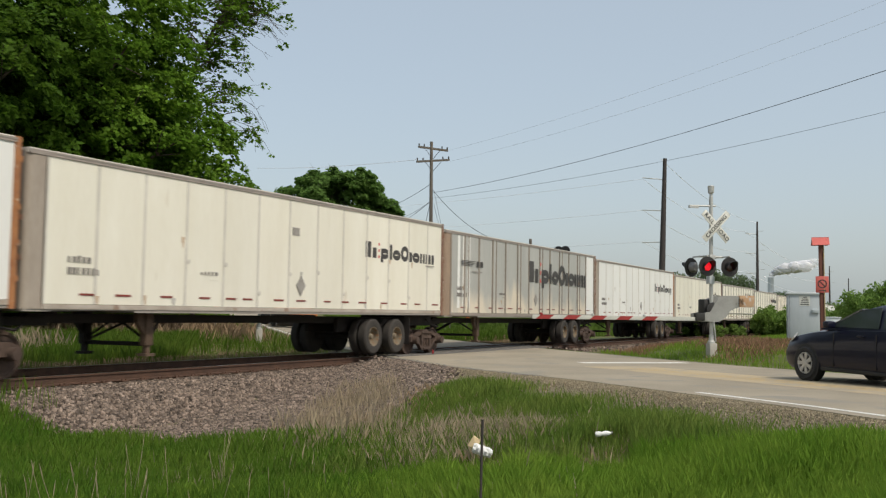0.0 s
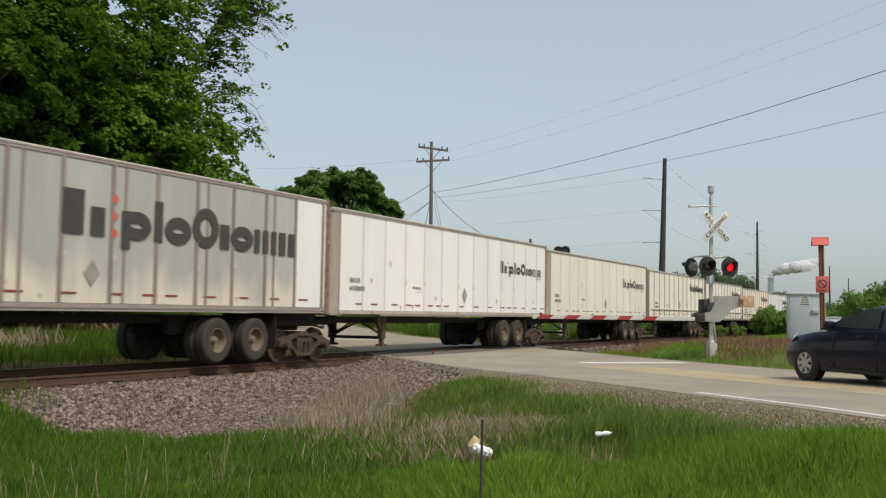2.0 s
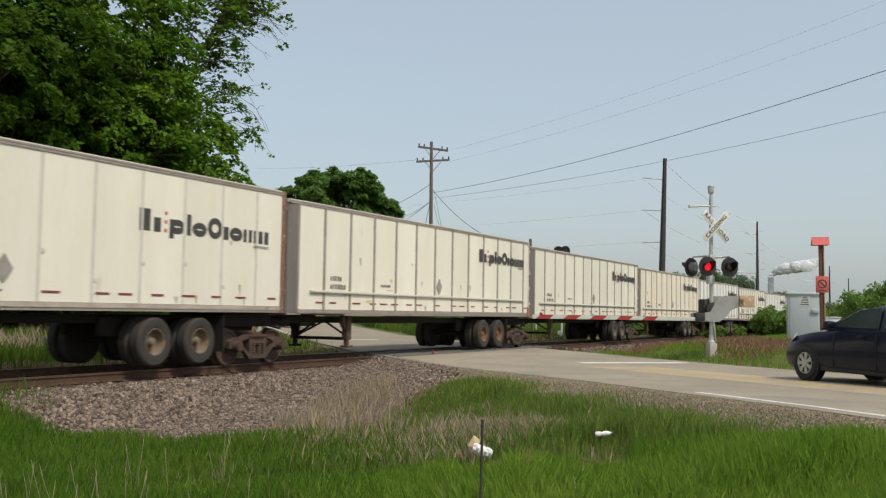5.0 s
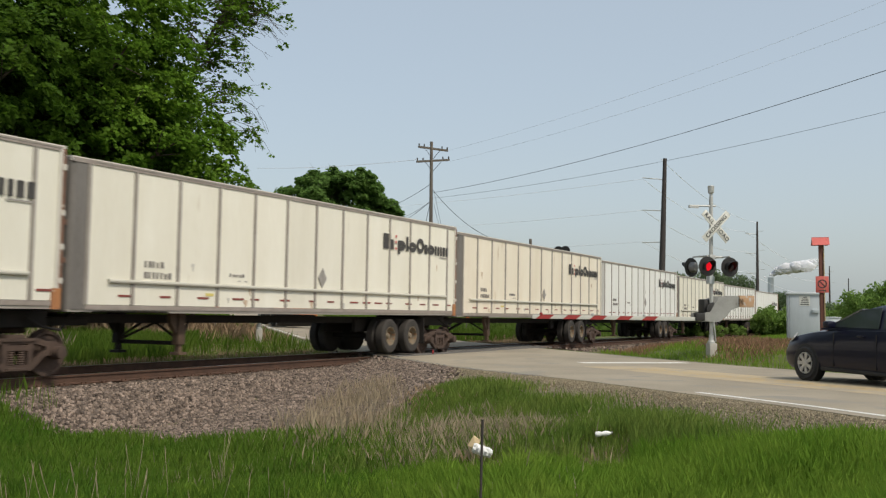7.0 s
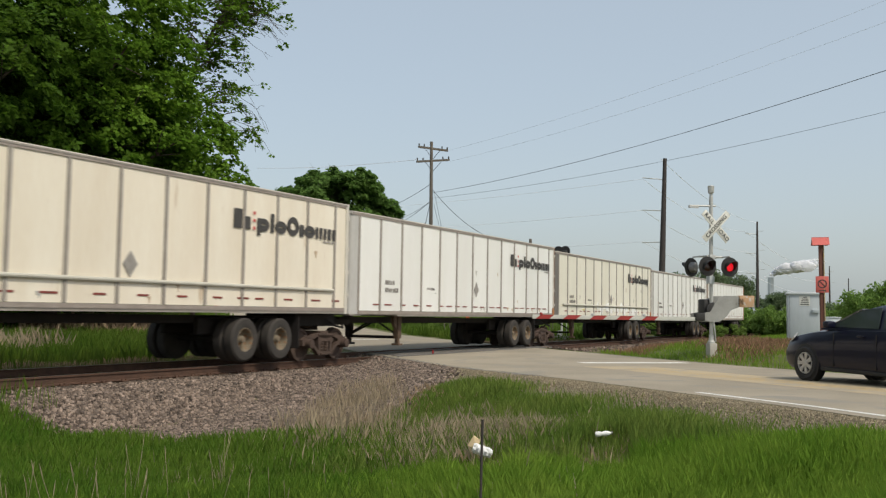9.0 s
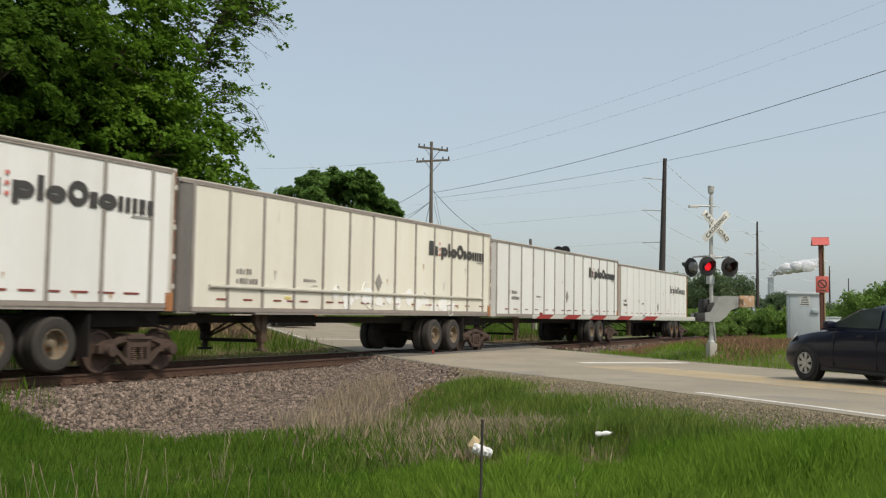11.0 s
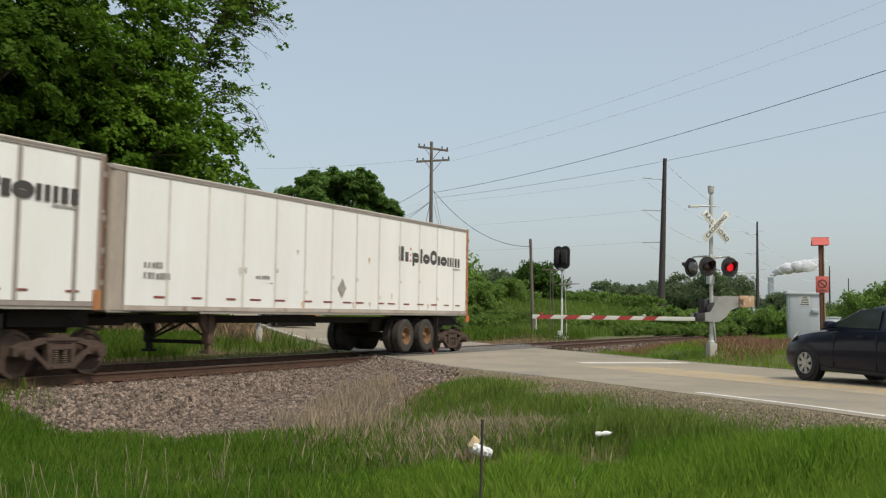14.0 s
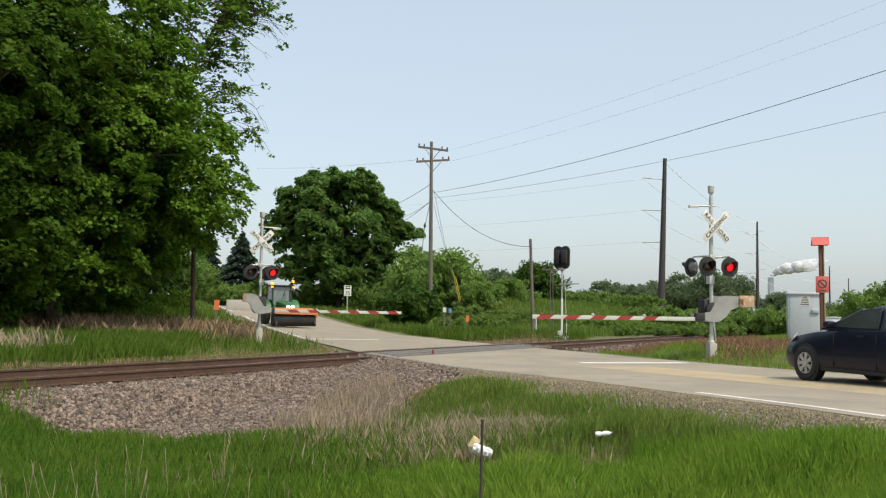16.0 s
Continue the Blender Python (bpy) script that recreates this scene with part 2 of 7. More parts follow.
def ground_z(x, y):
    x, y = np.asarray(x, float), np.asarray(y, float)
    a, o = road_coords(x, y)
    rz = road_z(a, y)
    # near verge and ditch, by the distance from the road
    left = np.interp(o, [3.4, 4.0, 5.2, 8, 11, 14, 30], [0, -0.05, -0.14, -0.5, -0.82, -0.88, -0.6])
    left = left + np.where(o > 3.4, np.clip(rz, 0, 0.2), rz) * np.clip(1 - (o - 4) / 3, 0, 1)
    left = left + 0.55 * sstep(-a, 17, 23)
    right = np.interp(-o, [3.4, 4.0, 5.0, 7.0, 40], [-0.02, 0.03, 0.24, 0.30, 0.25])
    dip = sstep(y, 7.0, 11.0)
    right = right * (1 - dip) - 0.30 * dip
    near = np.where(o > 0, left, np.where(o > -4, np.maximum(right, rz), right))
    # ballast shoulder
    bed = np.interp(np.abs(y - TRACK_Y), [0, 0.95, 1.35, 2.1, 3.6, 5], [-0.29, -0.26, -0.25, -0.33, -0.92, -2.0])
    far_l = np.interp(y, [17.5, 19.5, 22, 28, 36.5, 48, 62, 80, 400], [-0.45, -0.4, -0.2, 0.0, 0.32, 1.05, 1.8, 2.1, 2.1])
    bank = 2.5 * sstep(-o, 7, 22) * sstep(y, 22.5, 36)
    base = np.where(y < TRACK_Y, near, np.maximum(far_l, far_l * 0.4 + bank))
    offroad = np.maximum(base, bed)
    # the verge beside the crossing climbs to the rails
    onroad = rz
    blend = sstep(np.abs(o + 0.2) - road_extra(a), 3.9, 5.2)
    z = onroad * (1 - blend) + offroad * blend
    wob = 0.05 * np.sin(x * 0.9 + 1.3 * np.sin(y * 0.5)) * np.sin(y * 1.1 + 0.7 * np.sin(x * 0.6))
    z = z + wob * blend * np.clip((np.abs(y - TRACK_Y) - 3.0) / 2, 0, 1)
    return z - 0.035 * (1 - blend)


def gz(x, y):
    return float(ground_z(x, y))
# ================= ground, road, track =================
def grid_mesh(name, xs, ys, zf, material):
    X, Y = np.meshgrid(xs, ys)
    Z = zf(X, Y)
    nx, ny = len(xs), len(ys)
    v = np.stack([X, Y, Z], -1).reshape(-1, 3)
    f = [(j * nx + i, j * nx + i + 1, (j + 1) * nx + i + 1, (j + 1) * nx + i) for j in range(ny - 1) for i in range(nx - 1)]
    me = bpy.data.meshes.new(name)
    me.from_pydata(v.tolist(), [], f)
    me.materials.append(material)
    me.shade_smooth()
    return me


def spread(lo, hi, step, far_lo, far_hi, k=14):
    core = np.arange(lo, hi + 1e-6, step)
    return np.concatenate([lo - np.geomspace(1.0, lo - far_lo, k)[::-1], core, hi + np.geomspace(1.0, far_hi - hi, k)])


ground = new("ground", grid_mesh("ground", spread(-6, 110, 0.45, -1500, 4000), spread(-8, 70, 0.45, -1500, 4000), ground_z, M_GRASS_SOIL))
tagged(ground, "rough grassy ground with ditch and railway verge", "ground", kind="structure")


def strip(name, a0, a1, o0, o1, lift, material, parent=None, n=60, thick=0.0, m=4):
    """A strip of the road's surface between two offsets, following its height."""
    aa, oo = np.linspace(a0, a1, n), np.linspace(o0, o1, m)
    v, f = [], []
    for a in aa:
        for o in oo:
            x, y = on_road(a, o + (float(road_extra(a)) if name == "road" and o > 3 else 0.0))
            v.append((x, y, float(road_z(a, y)) + lift))
    for i in range(n - 1):
        for j in range(m - 1):
            f.append((i * m + j, (i + 1) * m + j, (i + 1) * m + j + 1, i * m + j + 1))
    me = bpy.data.meshes.new(name)
    me.from_pydata(v, [], f)
    me.materials.append(material)
    me.shade_smooth()
    ob = new(name, me)
    if parent:
        ob.parent = parent
    return ob


road = strip("road", -120, 130, -3.9, 3.75, 0.0, M_ASPHALT, n=220, m=10)
tagged(road, "worn pale asphalt road across the railway", "road", kind="structure")
for n_, (a0, a1, o0, o1, ml) in {"stop_line": (-0.3, 0.3, -3.3, -0.05, M_WHITELINE), "stop_line_": (21.9, 22.5, 0.1, 3.6, M_WHITELINE),
                                 "edge_line": (-120, -11.3, 3.38, 3.5, M_WHITELINE), "edge_line_": (24, 110, 3.35, 3.47, M_WHITELINE),
                                 "centre_line": (-120, -3.0, -0.24, -0.06, M_YELLOW), "centre_line_": (-120, -3.0, 0.06, 0.24, M_YELLOW)}.items():
    strip(n_.rstrip("_"), a0, a1, o0, o1, 0.005, ml, road, n=80 if a1 - a0 > 5 else 4)
strip("yellow_stain", -120, -2.0, -0.95, 0.85, 0.003, M_YSTAIN, road, n=80)
ev, ef = [], []
for i, a in enumerate(np.linspace(-6.5, 6.6, 90)):
    e0 = 3.75 + float(road_extra(a)) - 0.10 + 0.06 * math.sin(a * 3.1) + 0.04 * math.sin(a * 7.7)
    e1 = 3.75 + float(road_extra(a)) + 0.20 + 0.10 * math.sin(a * 2.3 + 1) + 0.05 * math.sin(a * 9.1)
    for j, o in enumerate((e0, (e0 + e1) / 2, e1)):
        x, y = on_road(a, o)
        ev.append((x, y, float(road_z(a, y)) + (0.004, -0.01, -0.16)[j]))
    if i:
        ef += [(3 * i - 3 + j, 3 * i + j, 3 * i + j + 1, 3 * i - 2 + j) for j in (0, 1)]
me = bpy.data.meshes.new("broken_edge")
me.from_pydata(ev, [], ef)
me.materials.append(M_PANEL)
part("broken_edge", me, None, road, "dark crumbling road edge")
gv, gf = [], []
for i, a in enumerate(np.linspace(-60, 3.5, 260)):
    inner = 3.6 + float(road_extra(a))
    outer = inner + 1.4 + 0.25 * math.sin(a * 1.1) + 0.2 * math.sin(a * 2.7 + 1)
    for j in range(6):
        o = inner + (outer - inner) * j / 5
        x, y = on_road(a, o)
        gv.append((x, y, gz(x, y) + (0.012 if j < 5 else -0.02)))
for i in range(259):
    for j in range(5):
        gf.append((i * 6 + j, (i + 1) * 6 + j, (i + 1) * 6 + j + 1, i * 6 + j + 1))
me = bpy.data.meshes.new("gravel_shoulder")
me.from_pydata(gv, [], gf)
me.materials.append(M_GRAVEL)
tagged(new("gravel_shoulder", me), "grey gravel shoulder along the road's edge", "gravel shoulder", kind="structure")

sv, sf2 = [], []
for i, b_ in enumerate(np.linspace(35.0, 56.0, 40)):
    for j, d_ in enumerate((75.5, 78, 81, 84)):
        x, y = d_ * math.cos(radians(b_)), d_ * math.sin(radians(b_))
        sv.append((x, y, gz(x, y) + 0.05 + 0.05 * (j in (1, 2))))
    if i:
        sf2 += [(4 * i - 4 + j, 4 * i + j, 4 * i + j + 1, 4 * i - 3 + j) for j in range(3)]
me = bpy.data.meshes.new("side_road")
me.from_pydata(sv, [], sf2)
me.materials.append(M_ASPHALT)
tagged(new("side_road", me), "pale side road branching off at the crest", "road", kind="structure")

crng = random.Random(31)
M_CRACK = mat("worn_crack", (0.17, 0.15, 0.12), (0.22, 0.19, 0.15), 0.9, bump=0)
for a0_, o0_, o1_, da_ in ((-4.2, -3.7, 3.9, 0.6), (-10.6, -3.6, 3.4, -0.5), (-6.4, 0.9, 3.7, 1.6), (28.0, -3.4, 3.3, -0.4)):
    cv, cf = [], []
    for i in range(25):
        f_ = i / 24
        a_, o_ = a0_ + da_ * f_ + crng.uniform(-0.10, 0.10), o0_ + (o1_ - o0_) * f_
        w_ = crng.uniform(0.006, 0.016)
        for sgn in (-1, 1):
            x, y = on_road(a_ + sgn * w_, o_)
            cv.append((x, y, float(road_z(a_, y)) + 0.004))
        if i:
            cf.append((2 * i - 2, 2 * i - 1, 2 * i + 1, 2 * i))
    me = bpy.data.meshes.new("crack")
    me.from_pydata(cv, [], cf)
    me.materials.append(M_CRACK)
    part("crack", me, None, road, "dark transverse crack")

track = thing("railway_track", Matrix(), "single railway track with rusty rails on timber ties", "railway track", kind="structure")
RX0, RX1 = -60.0, 420.0
for s in (-1, 1):
    y = TRACK_Y + s * GAUGE / 2
    up_ = 0.045 if s > 0 else 0.0          # the outer rail of the curve lies a little higher
    r = Shape()
    prof = [(-0.075, -0.18), (0.075, -0.18), (0.075, -0.165), (0.012, -0.145), (0.012, -0.045), (0.036, -0.035), (0.036, -0.004), (0.028, 0.0), (-0.028, 0.0), (-0.036, -0.004), (-0.036, -0.035), (-0.012, -0.045), (-0.012, -0.145), (-0.075, -0.165)]
    r.plate([(RX0, y + p, z + up_) for p, z in prof], (RX1 - RX0, 0, 0))
    rail = part("rail", r, M_RAIL, track, smooth=False)
    part("rail_head", Shape().box(RX0, RX1, y - 0.026, y + 0.026, up_, up_ + 0.004), M_RAILTOP, rail, "polished running surface", smooth=False)
tie = Shape().box(-0.115, 0.115, -1.28, 1.28, -0.37, -0.185, 0.01).data("tie", M_TIE)
random.seed(4)
for i in range(300):
    x = -6 + i * 0.53
    if abs(road_coords(x, TRACK_Y)[1]) < 4.2:
        continue
    part("tie", tie, None, track, at=pose(x + random.uniform(-0.02, 0.02), TRACK_Y + random.uniform(-0.04, 0.04), random.uniform(-0.012, 0.004), 0, 0, random.uniform(-1, 1)))
plate_me = Shape().box(-0.10, 0.10, -0.17, 0.17, -0.188, -0.172, 0.003).box(-0.07, -0.045, -0.115, -0.085, -0.175, -0.145).box(0.04, 0.065, -0.115, -0.085, -0.175, -0.148).data("tie_plate", M_RAIL)
for i in range(150):
    x = -6 + i * 0.53
    if abs(road_coords(x, TRACK_Y)[1]) < 4.2:
        continue
    part("tie_plate", plate_me, None, track, at=pose(x, TRACK_Y - GAUGE / 2, 0))
# crossing surface between and beside the rails
cross = thing("crossing_surface", Matrix(), "dark worn strips of the level crossing between rails", "level crossing", kind="structure")
for y0, y1 in ((TRACK_Y - 1.5, TRACK_Y - 0.84), (TRACK_Y - 0.66, TRACK_Y + 0.66), (TRACK_Y + 0.84, TRACK_Y + 1.5)):
    s_ = Shape()
    ends = []
    for y in (y0, y1):
        ends.append([RC[0] + (y - RC[1]) / math.tan(RD) - o / math.sin(RD) for o in (4.1, -5.2)])
    s_.plate([(ends[0][0], y0, -0.05), (ends[0][1], y0, -0.05), (ends[1][1], y1, -0.05), (ends[1][0], y1, -0.05)], (0, 0, 0.064))
    part("panel", s_, M_PANEL, cross, smooth=False)


def toe_y(x):
    """Near edge of the ballast in plan."""
    return np.interp(x, [-60, 9.5, 10.7, 11.1, 11.45, 11.75, 11.95, 12.3, 12.7, 13.2, 15.7, 19.5, 22, 30, 31, 40, 120], [14.1, 14.1, 13.8, 13.1, 12.2, 11.0, 9.3, 9.4, 8.8, 8.2, 8.5, 9.4, 10.5, 11.8, 11.0, 11.2, 11.6])


bx, by = np.arange(-8, 130, 0.35), np.arange(7.0, 18.8, 0.25)
BX, BY = np.meshgrid(bx, by, indexing="ij")
inside = (BY > toe_y(BX)) & (BY < 18.5)
BZ = ground_z(BX, BY) + np.where(inside, 0.025, -0.12)
bo = road_coords(BX, BY)[1]
nb = len(by)
bv = np.stack([BX, BY, BZ], -1).reshape(-1, 3).tolist()
bf = []
for i in range(len(bx) - 1):
    for j in range(nb - 1):
        o = bo[i:i + 2, j:j + 2]
        if inside[i:i + 2, j:j + 2].any() and (o.min() > 4.0 + float(road_extra(road_coords(bx[i], by[j])[0])) or o.max() < -4.4):
            bf.append((i * nb + j, (i + 1) * nb + j, (i + 1) * nb + j + 1, i * nb + j + 1))
me = bpy.data.meshes.new("ballast_bed")
me.from_pydata(bv, [], bf)
me.materials.append(M_BED)
me.shade_smooth()
tagged(new("ballast_bed", me), "grey-pink crushed stone ballast beneath the track", "ballast", kind="structure")


def scatter_stones(name, n, where, size, seed, material, label, category="ballast stones", lift=0.03):
    """Angular stones, each a small skewed block, joined."""
    rng = np.random.default_rng(seed)
    p = where(rng, n)
    n = len(p)
    z = ground_z(p[:, 0], p[:, 1]) + lift
    cube = np.array([(x, y, w) for x in (-1, 1) for y in (-1, 1) for w in (-1, 1)], float) * 0.5
    q = cube[None] * rng.uniform(0.65, 1.25, (n, 8, 1)) * rng.uniform(0.6, 1.2, (n, 1, 3)) + rng.normal(size=(n, 8, 3)) * 0.09
    a, b = rng.random(n) * 6.283, rng.normal(size=n) * 0.6
    ca, sa, cb_, sb = np.cos(a), np.sin(a), np.cos(b), np.sin(b)
    x = q[:, :, 0] * cb_[:, None] - q[:, :, 2] * sb[:, None]
    w = q[:, :, 0] * sb[:, None] + q[:, :, 2] * cb_[:, None]
    y = q[:, :, 1]
    q = np.stack([x * ca[:, None] - y * sa[:, None], x * sa[:, None] + y * ca[:, None], w], -1)
    s = size * rng.uniform(0.55, 1.35, n)
    q = q * s[:, None, None] + np.stack([p[:, 0], p[:, 1], z + s * 0.12], -1)[:, None]
    faces = np.array([(0, 1, 3, 2), (4, 6, 7, 5), (0, 4, 5, 1), (2, 3, 7, 6), (1, 5, 7, 3)])
    idx = (faces[None] + 8 * np.arange(n)[:, None, None]).reshape(-1)
    me = bpy.data.meshes.new(name)
    me.vertices.add(n * 8)
    me.vertices.foreach_set("co", q.astype(np.float32).ravel())
    me.loops.add(len(idx))
    me.loops.foreach_set("vertex_index", idx.astype(np.int32))
    me.polygons.add(n * 5)
    me.polygons.foreach_set("loop_start", np.arange(0, len(idx), 4, dtype=np.int32))
    me.update(calc_edges=True)
    me.materials.append(material)
    return tagged(new(name, me), label, category, kind="stuff")


def ballast_area(x0, x1):
    def where(rng, n):
        p = np.stack([rng.uniform(x0, x1, n), rng.uniform(7.3, 18.0, n)], 1)
        a, o = road_coords(p[:, 0], p[:, 1])
        edge = toe_y(p[:, 0]) + 0.2 * rng.normal(size=n)
        seen = np.degrees(np.arctan2(p[:, 1], p[:, 0])) < YAW + 26
        return p[(p[:, 1] > edge) & seen & ((o > 4.0 + road_extra(a)) | (o < -4.6)) & ~((p[:, 1] > TRACK_Y - 0.95) & (rng.random(n) < 0.7))]
    return where


scatter_stones("ballast_stones", 92000, ballast_area(9, 24), 0.047, 3, M_STONE, "loose grey and pink crushed stones beside the rails")
scatter_stones("ballast_stones", 14000, ballast_area(24, 75), 0.075, 33, M_STONE, "loose grey and pink crushed stones beside the rails")


def shoulder_area(rng, n):
    a = rng.uniform(-19, 2, n)
    o = 3.72 + road_extra(a) + np.abs(rng.normal(size=n)) * 0.55
    p = RC + a[:, None] * RU + o[:, None] * RN
    return p[(p[:, 1] < 12) & (o < 5.7)]


scatter_stones("shoulder_stones", 30000, shoulder_area, 0.014, 9, M_STONE2, "small pale gravel along the road's edge", "gravel", 0.02)
# ================= train =================
def paint(name, c1, c2, dirt, at=0.66, stretch=(1.2, 1, 0.25), rough=0.5, metal=0.0):
    return mat(name, c1, c2, rough, metal, scale=1.1, fine=14, bump=0.03, stretch=stretch, rust=dirt, rust_at=at, vary=0.035, fine_mix=0.25)


P_CREAM = paint("cream_trailer_paint", (0.77, 0.745, 0.645), (0.69, 0.655, 0.545), (0.50, 0.42, 0.31), 0.69)
P_WHITE = paint("white_trailer_paint", (0.78, 0.78, 0.75), (0.71, 0.705, 0.665), (0.52, 0.47, 0.40), 0.71)
P_TAN = paint("tan_stained_trailer_paint", (0.80, 0.745, 0.625), (0.71, 0.63, 0.50), (0.50, 0.38, 0.25), 0.66)


def streaked_grey():
    """Grey above, cream below: reflected sky and ground painted on, meeting in streaks."""
    m = mat("reflection_painted_trailer_sheet", (0.47, 0.465, 0.43), (0.38, 0.375, 0.345), 0.4, 0.15, scale=0.9, fine=9, bump=0.03, stretch=(1.6, 1, 0.22), vary=0.05)
    nt = m.node_tree
    n, l = nt.nodes, nt.links
    b = n["Principled BSDF"]
    old = b.inputs["Base Color"].links[0].from_socket
    tc, sep, mp = n.new("ShaderNodeTexCoord"), n.new("ShaderNodeSeparateXYZ"), n.new("ShaderNodeMapping")
    mp.inputs["Scale"].default_value = (0.55, 1, 0.16)
    l.new(tc.outputs["Object"], sep.inputs[0])
    l.new(tc.outputs["Object"], mp.inputs[0])
    tx = n.new("ShaderNodeTexNoise")
    tx.inputs["Scale"].default_value, tx.inputs["Detail"].default_value = 1.4, 6.0
    l.new(mp.outputs[0], tx.inputs["Vector"])
    mul, add, rng_ = n.new("ShaderNodeMath"), n.new("ShaderNodeMath"), n.new("ShaderNodeMapRange")
    mul.operation, add.operation = "MULTIPLY", "ADD"
    mul.inputs[1].default_value = 4.6
    l.new(tx.outputs[0], mul.inputs[0])
    l.new(mul.outputs[0], add.inputs[0])
    l.new(sep.outputs["Z"], add.inputs[1])
    rng_.inputs[1].default_value, rng_.inputs[2].default_value = 3.9, 4.6
    l.new(add.outputs[0], rng_.inputs[0])
    mix = n.new("ShaderNodeMix")
    mix.data_type = "RGBA"
    mix.inputs[6].default_value = (0.70, 0.62, 0.50, 1)
    l.new(rng_.outputs[0], mix.inputs[0])
    l.new(old, mix.inputs[7])
    l.new(mix.outputs[2], b.inputs["Base Color"])
    return m


P_GREY = streaked_grey()
P_GREYPOST = mat("brown_grey_post", (0.30, 0.25, 0.20), (0.20, 0.17, 0.14), 0.6, 0.1, scale=2, fine=20, stretch=(2, 1, 0.3), bump=0.03)
P_POST = mat("grey_trailer_post", (0.34, 0.31, 0.27), (0.25, 0.22, 0.19), 0.6, 0.1, scale=2, fine=25, bump=0.03)
P_SEAM = mat("pale_seam", (0.62, 0.59, 0.52), (0.50, 0.47, 0.41), 0.6, scale=2, fine=25, bump=0.03)
P_RUB = mat("grey_cream_rub_rail", (0.52, 0.50, 0.43), (0.42, 0.40, 0.34), 0.6, scale=2, fine=25, bump=0.03)
P_ROOF = mat("roof_rail_aluminium", (0.37, 0.32, 0.28), (0.26, 0.22, 0.19), 0.55, 0.2, scale=3, fine=30, bump=0.05)
P_RUST = mat("rusty_rear_frame", (0.42, 0.19, 0.075), (0.26, 0.11, 0.05), 0.85, scale=5, fine=30, bump=0.3, rust=(0.6, 0.52, 0.40), rust_at=0.62)
P_BROWN = mat("brown_rear_frame", (0.24, 0.13, 0.085), (0.16, 0.09, 0.065), 0.85, scale=5, fine=30, bump=0.3, rust=(0.5, 0.44, 0.36), rust_at=0.60)
P_FRONT = mat("grey_front_wall", (0.20, 0.185, 0.168), (0.135, 0.122, 0.11), 0.6, 0.2, scale=2, fine=20, bump=0.04, stretch=(1, 1, 0.3))
# shadow tone of a white nose, put into the colour
P_NOSEG = mat("shaded_nose_grey", (0.52, 0.51, 0.48), (0.40, 0.385, 0.36), 0.6, 0.1, scale=1.4, fine=16, bump=0.03, stretch=(1, 1, 0.3))
P_NOSE = mat("mottled_nose_brown", (0.40, 0.345, 0.285), (0.28, 0.23, 0.185), 0.6, 0.1, scale=1.4, fine=16, bump=0.03, stretch=(1, 1, 0.3), rust=(0.27, 0.19, 0.13), rust_at=0.62)
P_BROWNISH = mat("brown_nose", (0.33, 0.24, 0.17), (0.22, 0.16, 0.115), 0.7, scale=2, fine=20, bump=0.05, stretch=(1, 1, 0.4))
P_SILL = mat("brown_grimed_sill", (0.46, 0.41, 0.35), (0.33, 0.28, 0.23), 0.65, scale=2.5, fine=25, bump=0.03, rust=(0.28, 0.20, 0.145), rust_at=0.6)
P_UNDER = mat("black_underframe", (0.013, 0.011, 0.010), (0.024, 0.019, 0.016), 0.85, scale=3, fine=25, bump=0.2)
P_TYRE = mat("dusty_tyre", (0.030, 0.027, 0.024), (0.050, 0.043, 0.036), 0.85, scale=4, fine=40, bump=0.2)
P_RIM = mat("dirty_wheel_rim", (0.24, 0.20, 0.14), (0.12, 0.095, 0.065), 0.85, 0.05, scale=6, fine=40, rust=(0.22, 0.11, 0.05), rust_at=0.55)
P_RIMR = mat("rusty_wheel_rim", (0.24, 0.135, 0.065), (0.12, 0.07, 0.038), 0.9, scale=6, fine=40)
P_BOGIE = mat("brown_dusty_bogie", (0.095, 0.062, 0.046), (0.046, 0.031, 0.024), 0.9, scale=4, fine=30, bump=0.3)
P_LEG = mat("rust_brown_leg", (0.13, 0.085, 0.055), (0.06, 0.042, 0.03), 0.9, scale=4, fine=30, bump=0.2)
P_STAIN = mat("brown_drip_stain", (0.56, 0.44, 0.32), (0.48, 0.36, 0.25), 0.7, scale=6, fine=30, bump=0)
P_SCUFF = mat("grey_scuff", (0.52, 0.50, 0.46), (0.44, 0.42, 0.38), 0.7, scale=6, fine=30, bump=0)
P_MARK = mat("dark_marking", (0.045, 0.042, 0.04), (0.065, 0.06, 0.055), 0.6, bump=0)
P_MARKG = mat("faded_marking", (0.33, 0.31, 0.28), (0.24, 0.22, 0.20), 0.7, bump=0, scale=8, fine=30)
P_MARKB = mat("worn_black_marking", (0.14, 0.13, 0.12), (0.22, 0.20, 0.18), 0.7, bump=0, scale=8, fine=30)
P_MARKR = mat("red_marking", (0.55, 0.10, 0.09), (0.48, 0.13, 0.11), 0.6, bump=0)
P_REFL = mat("red_strip", (0.26, 0.05, 0.04), (0.16, 0.05, 0.04), 0.6, bump=0)
P_YEL = mat("yellow_mark", (0.66, 0.56, 0.16), (0.58, 0.50, 0.18), 0.7, bump=0)
P_SCRAWL = mat("pale_spray_paint", (0.85, 0.85, 0.82), (0.78, 0.78, 0.75), 0.6, bump=0)

LEN, HALF, NOSE = 16.23, 1.30, -0.53          # trailer body, and how far its nose reaches ahead of the panels
PITCH_T = 16.935                  # front to front


def zt(x):
    return 4.10 + 0.13 * x / LEN


def zb(x):
    return 1.20 + 0.06 * x / LEN


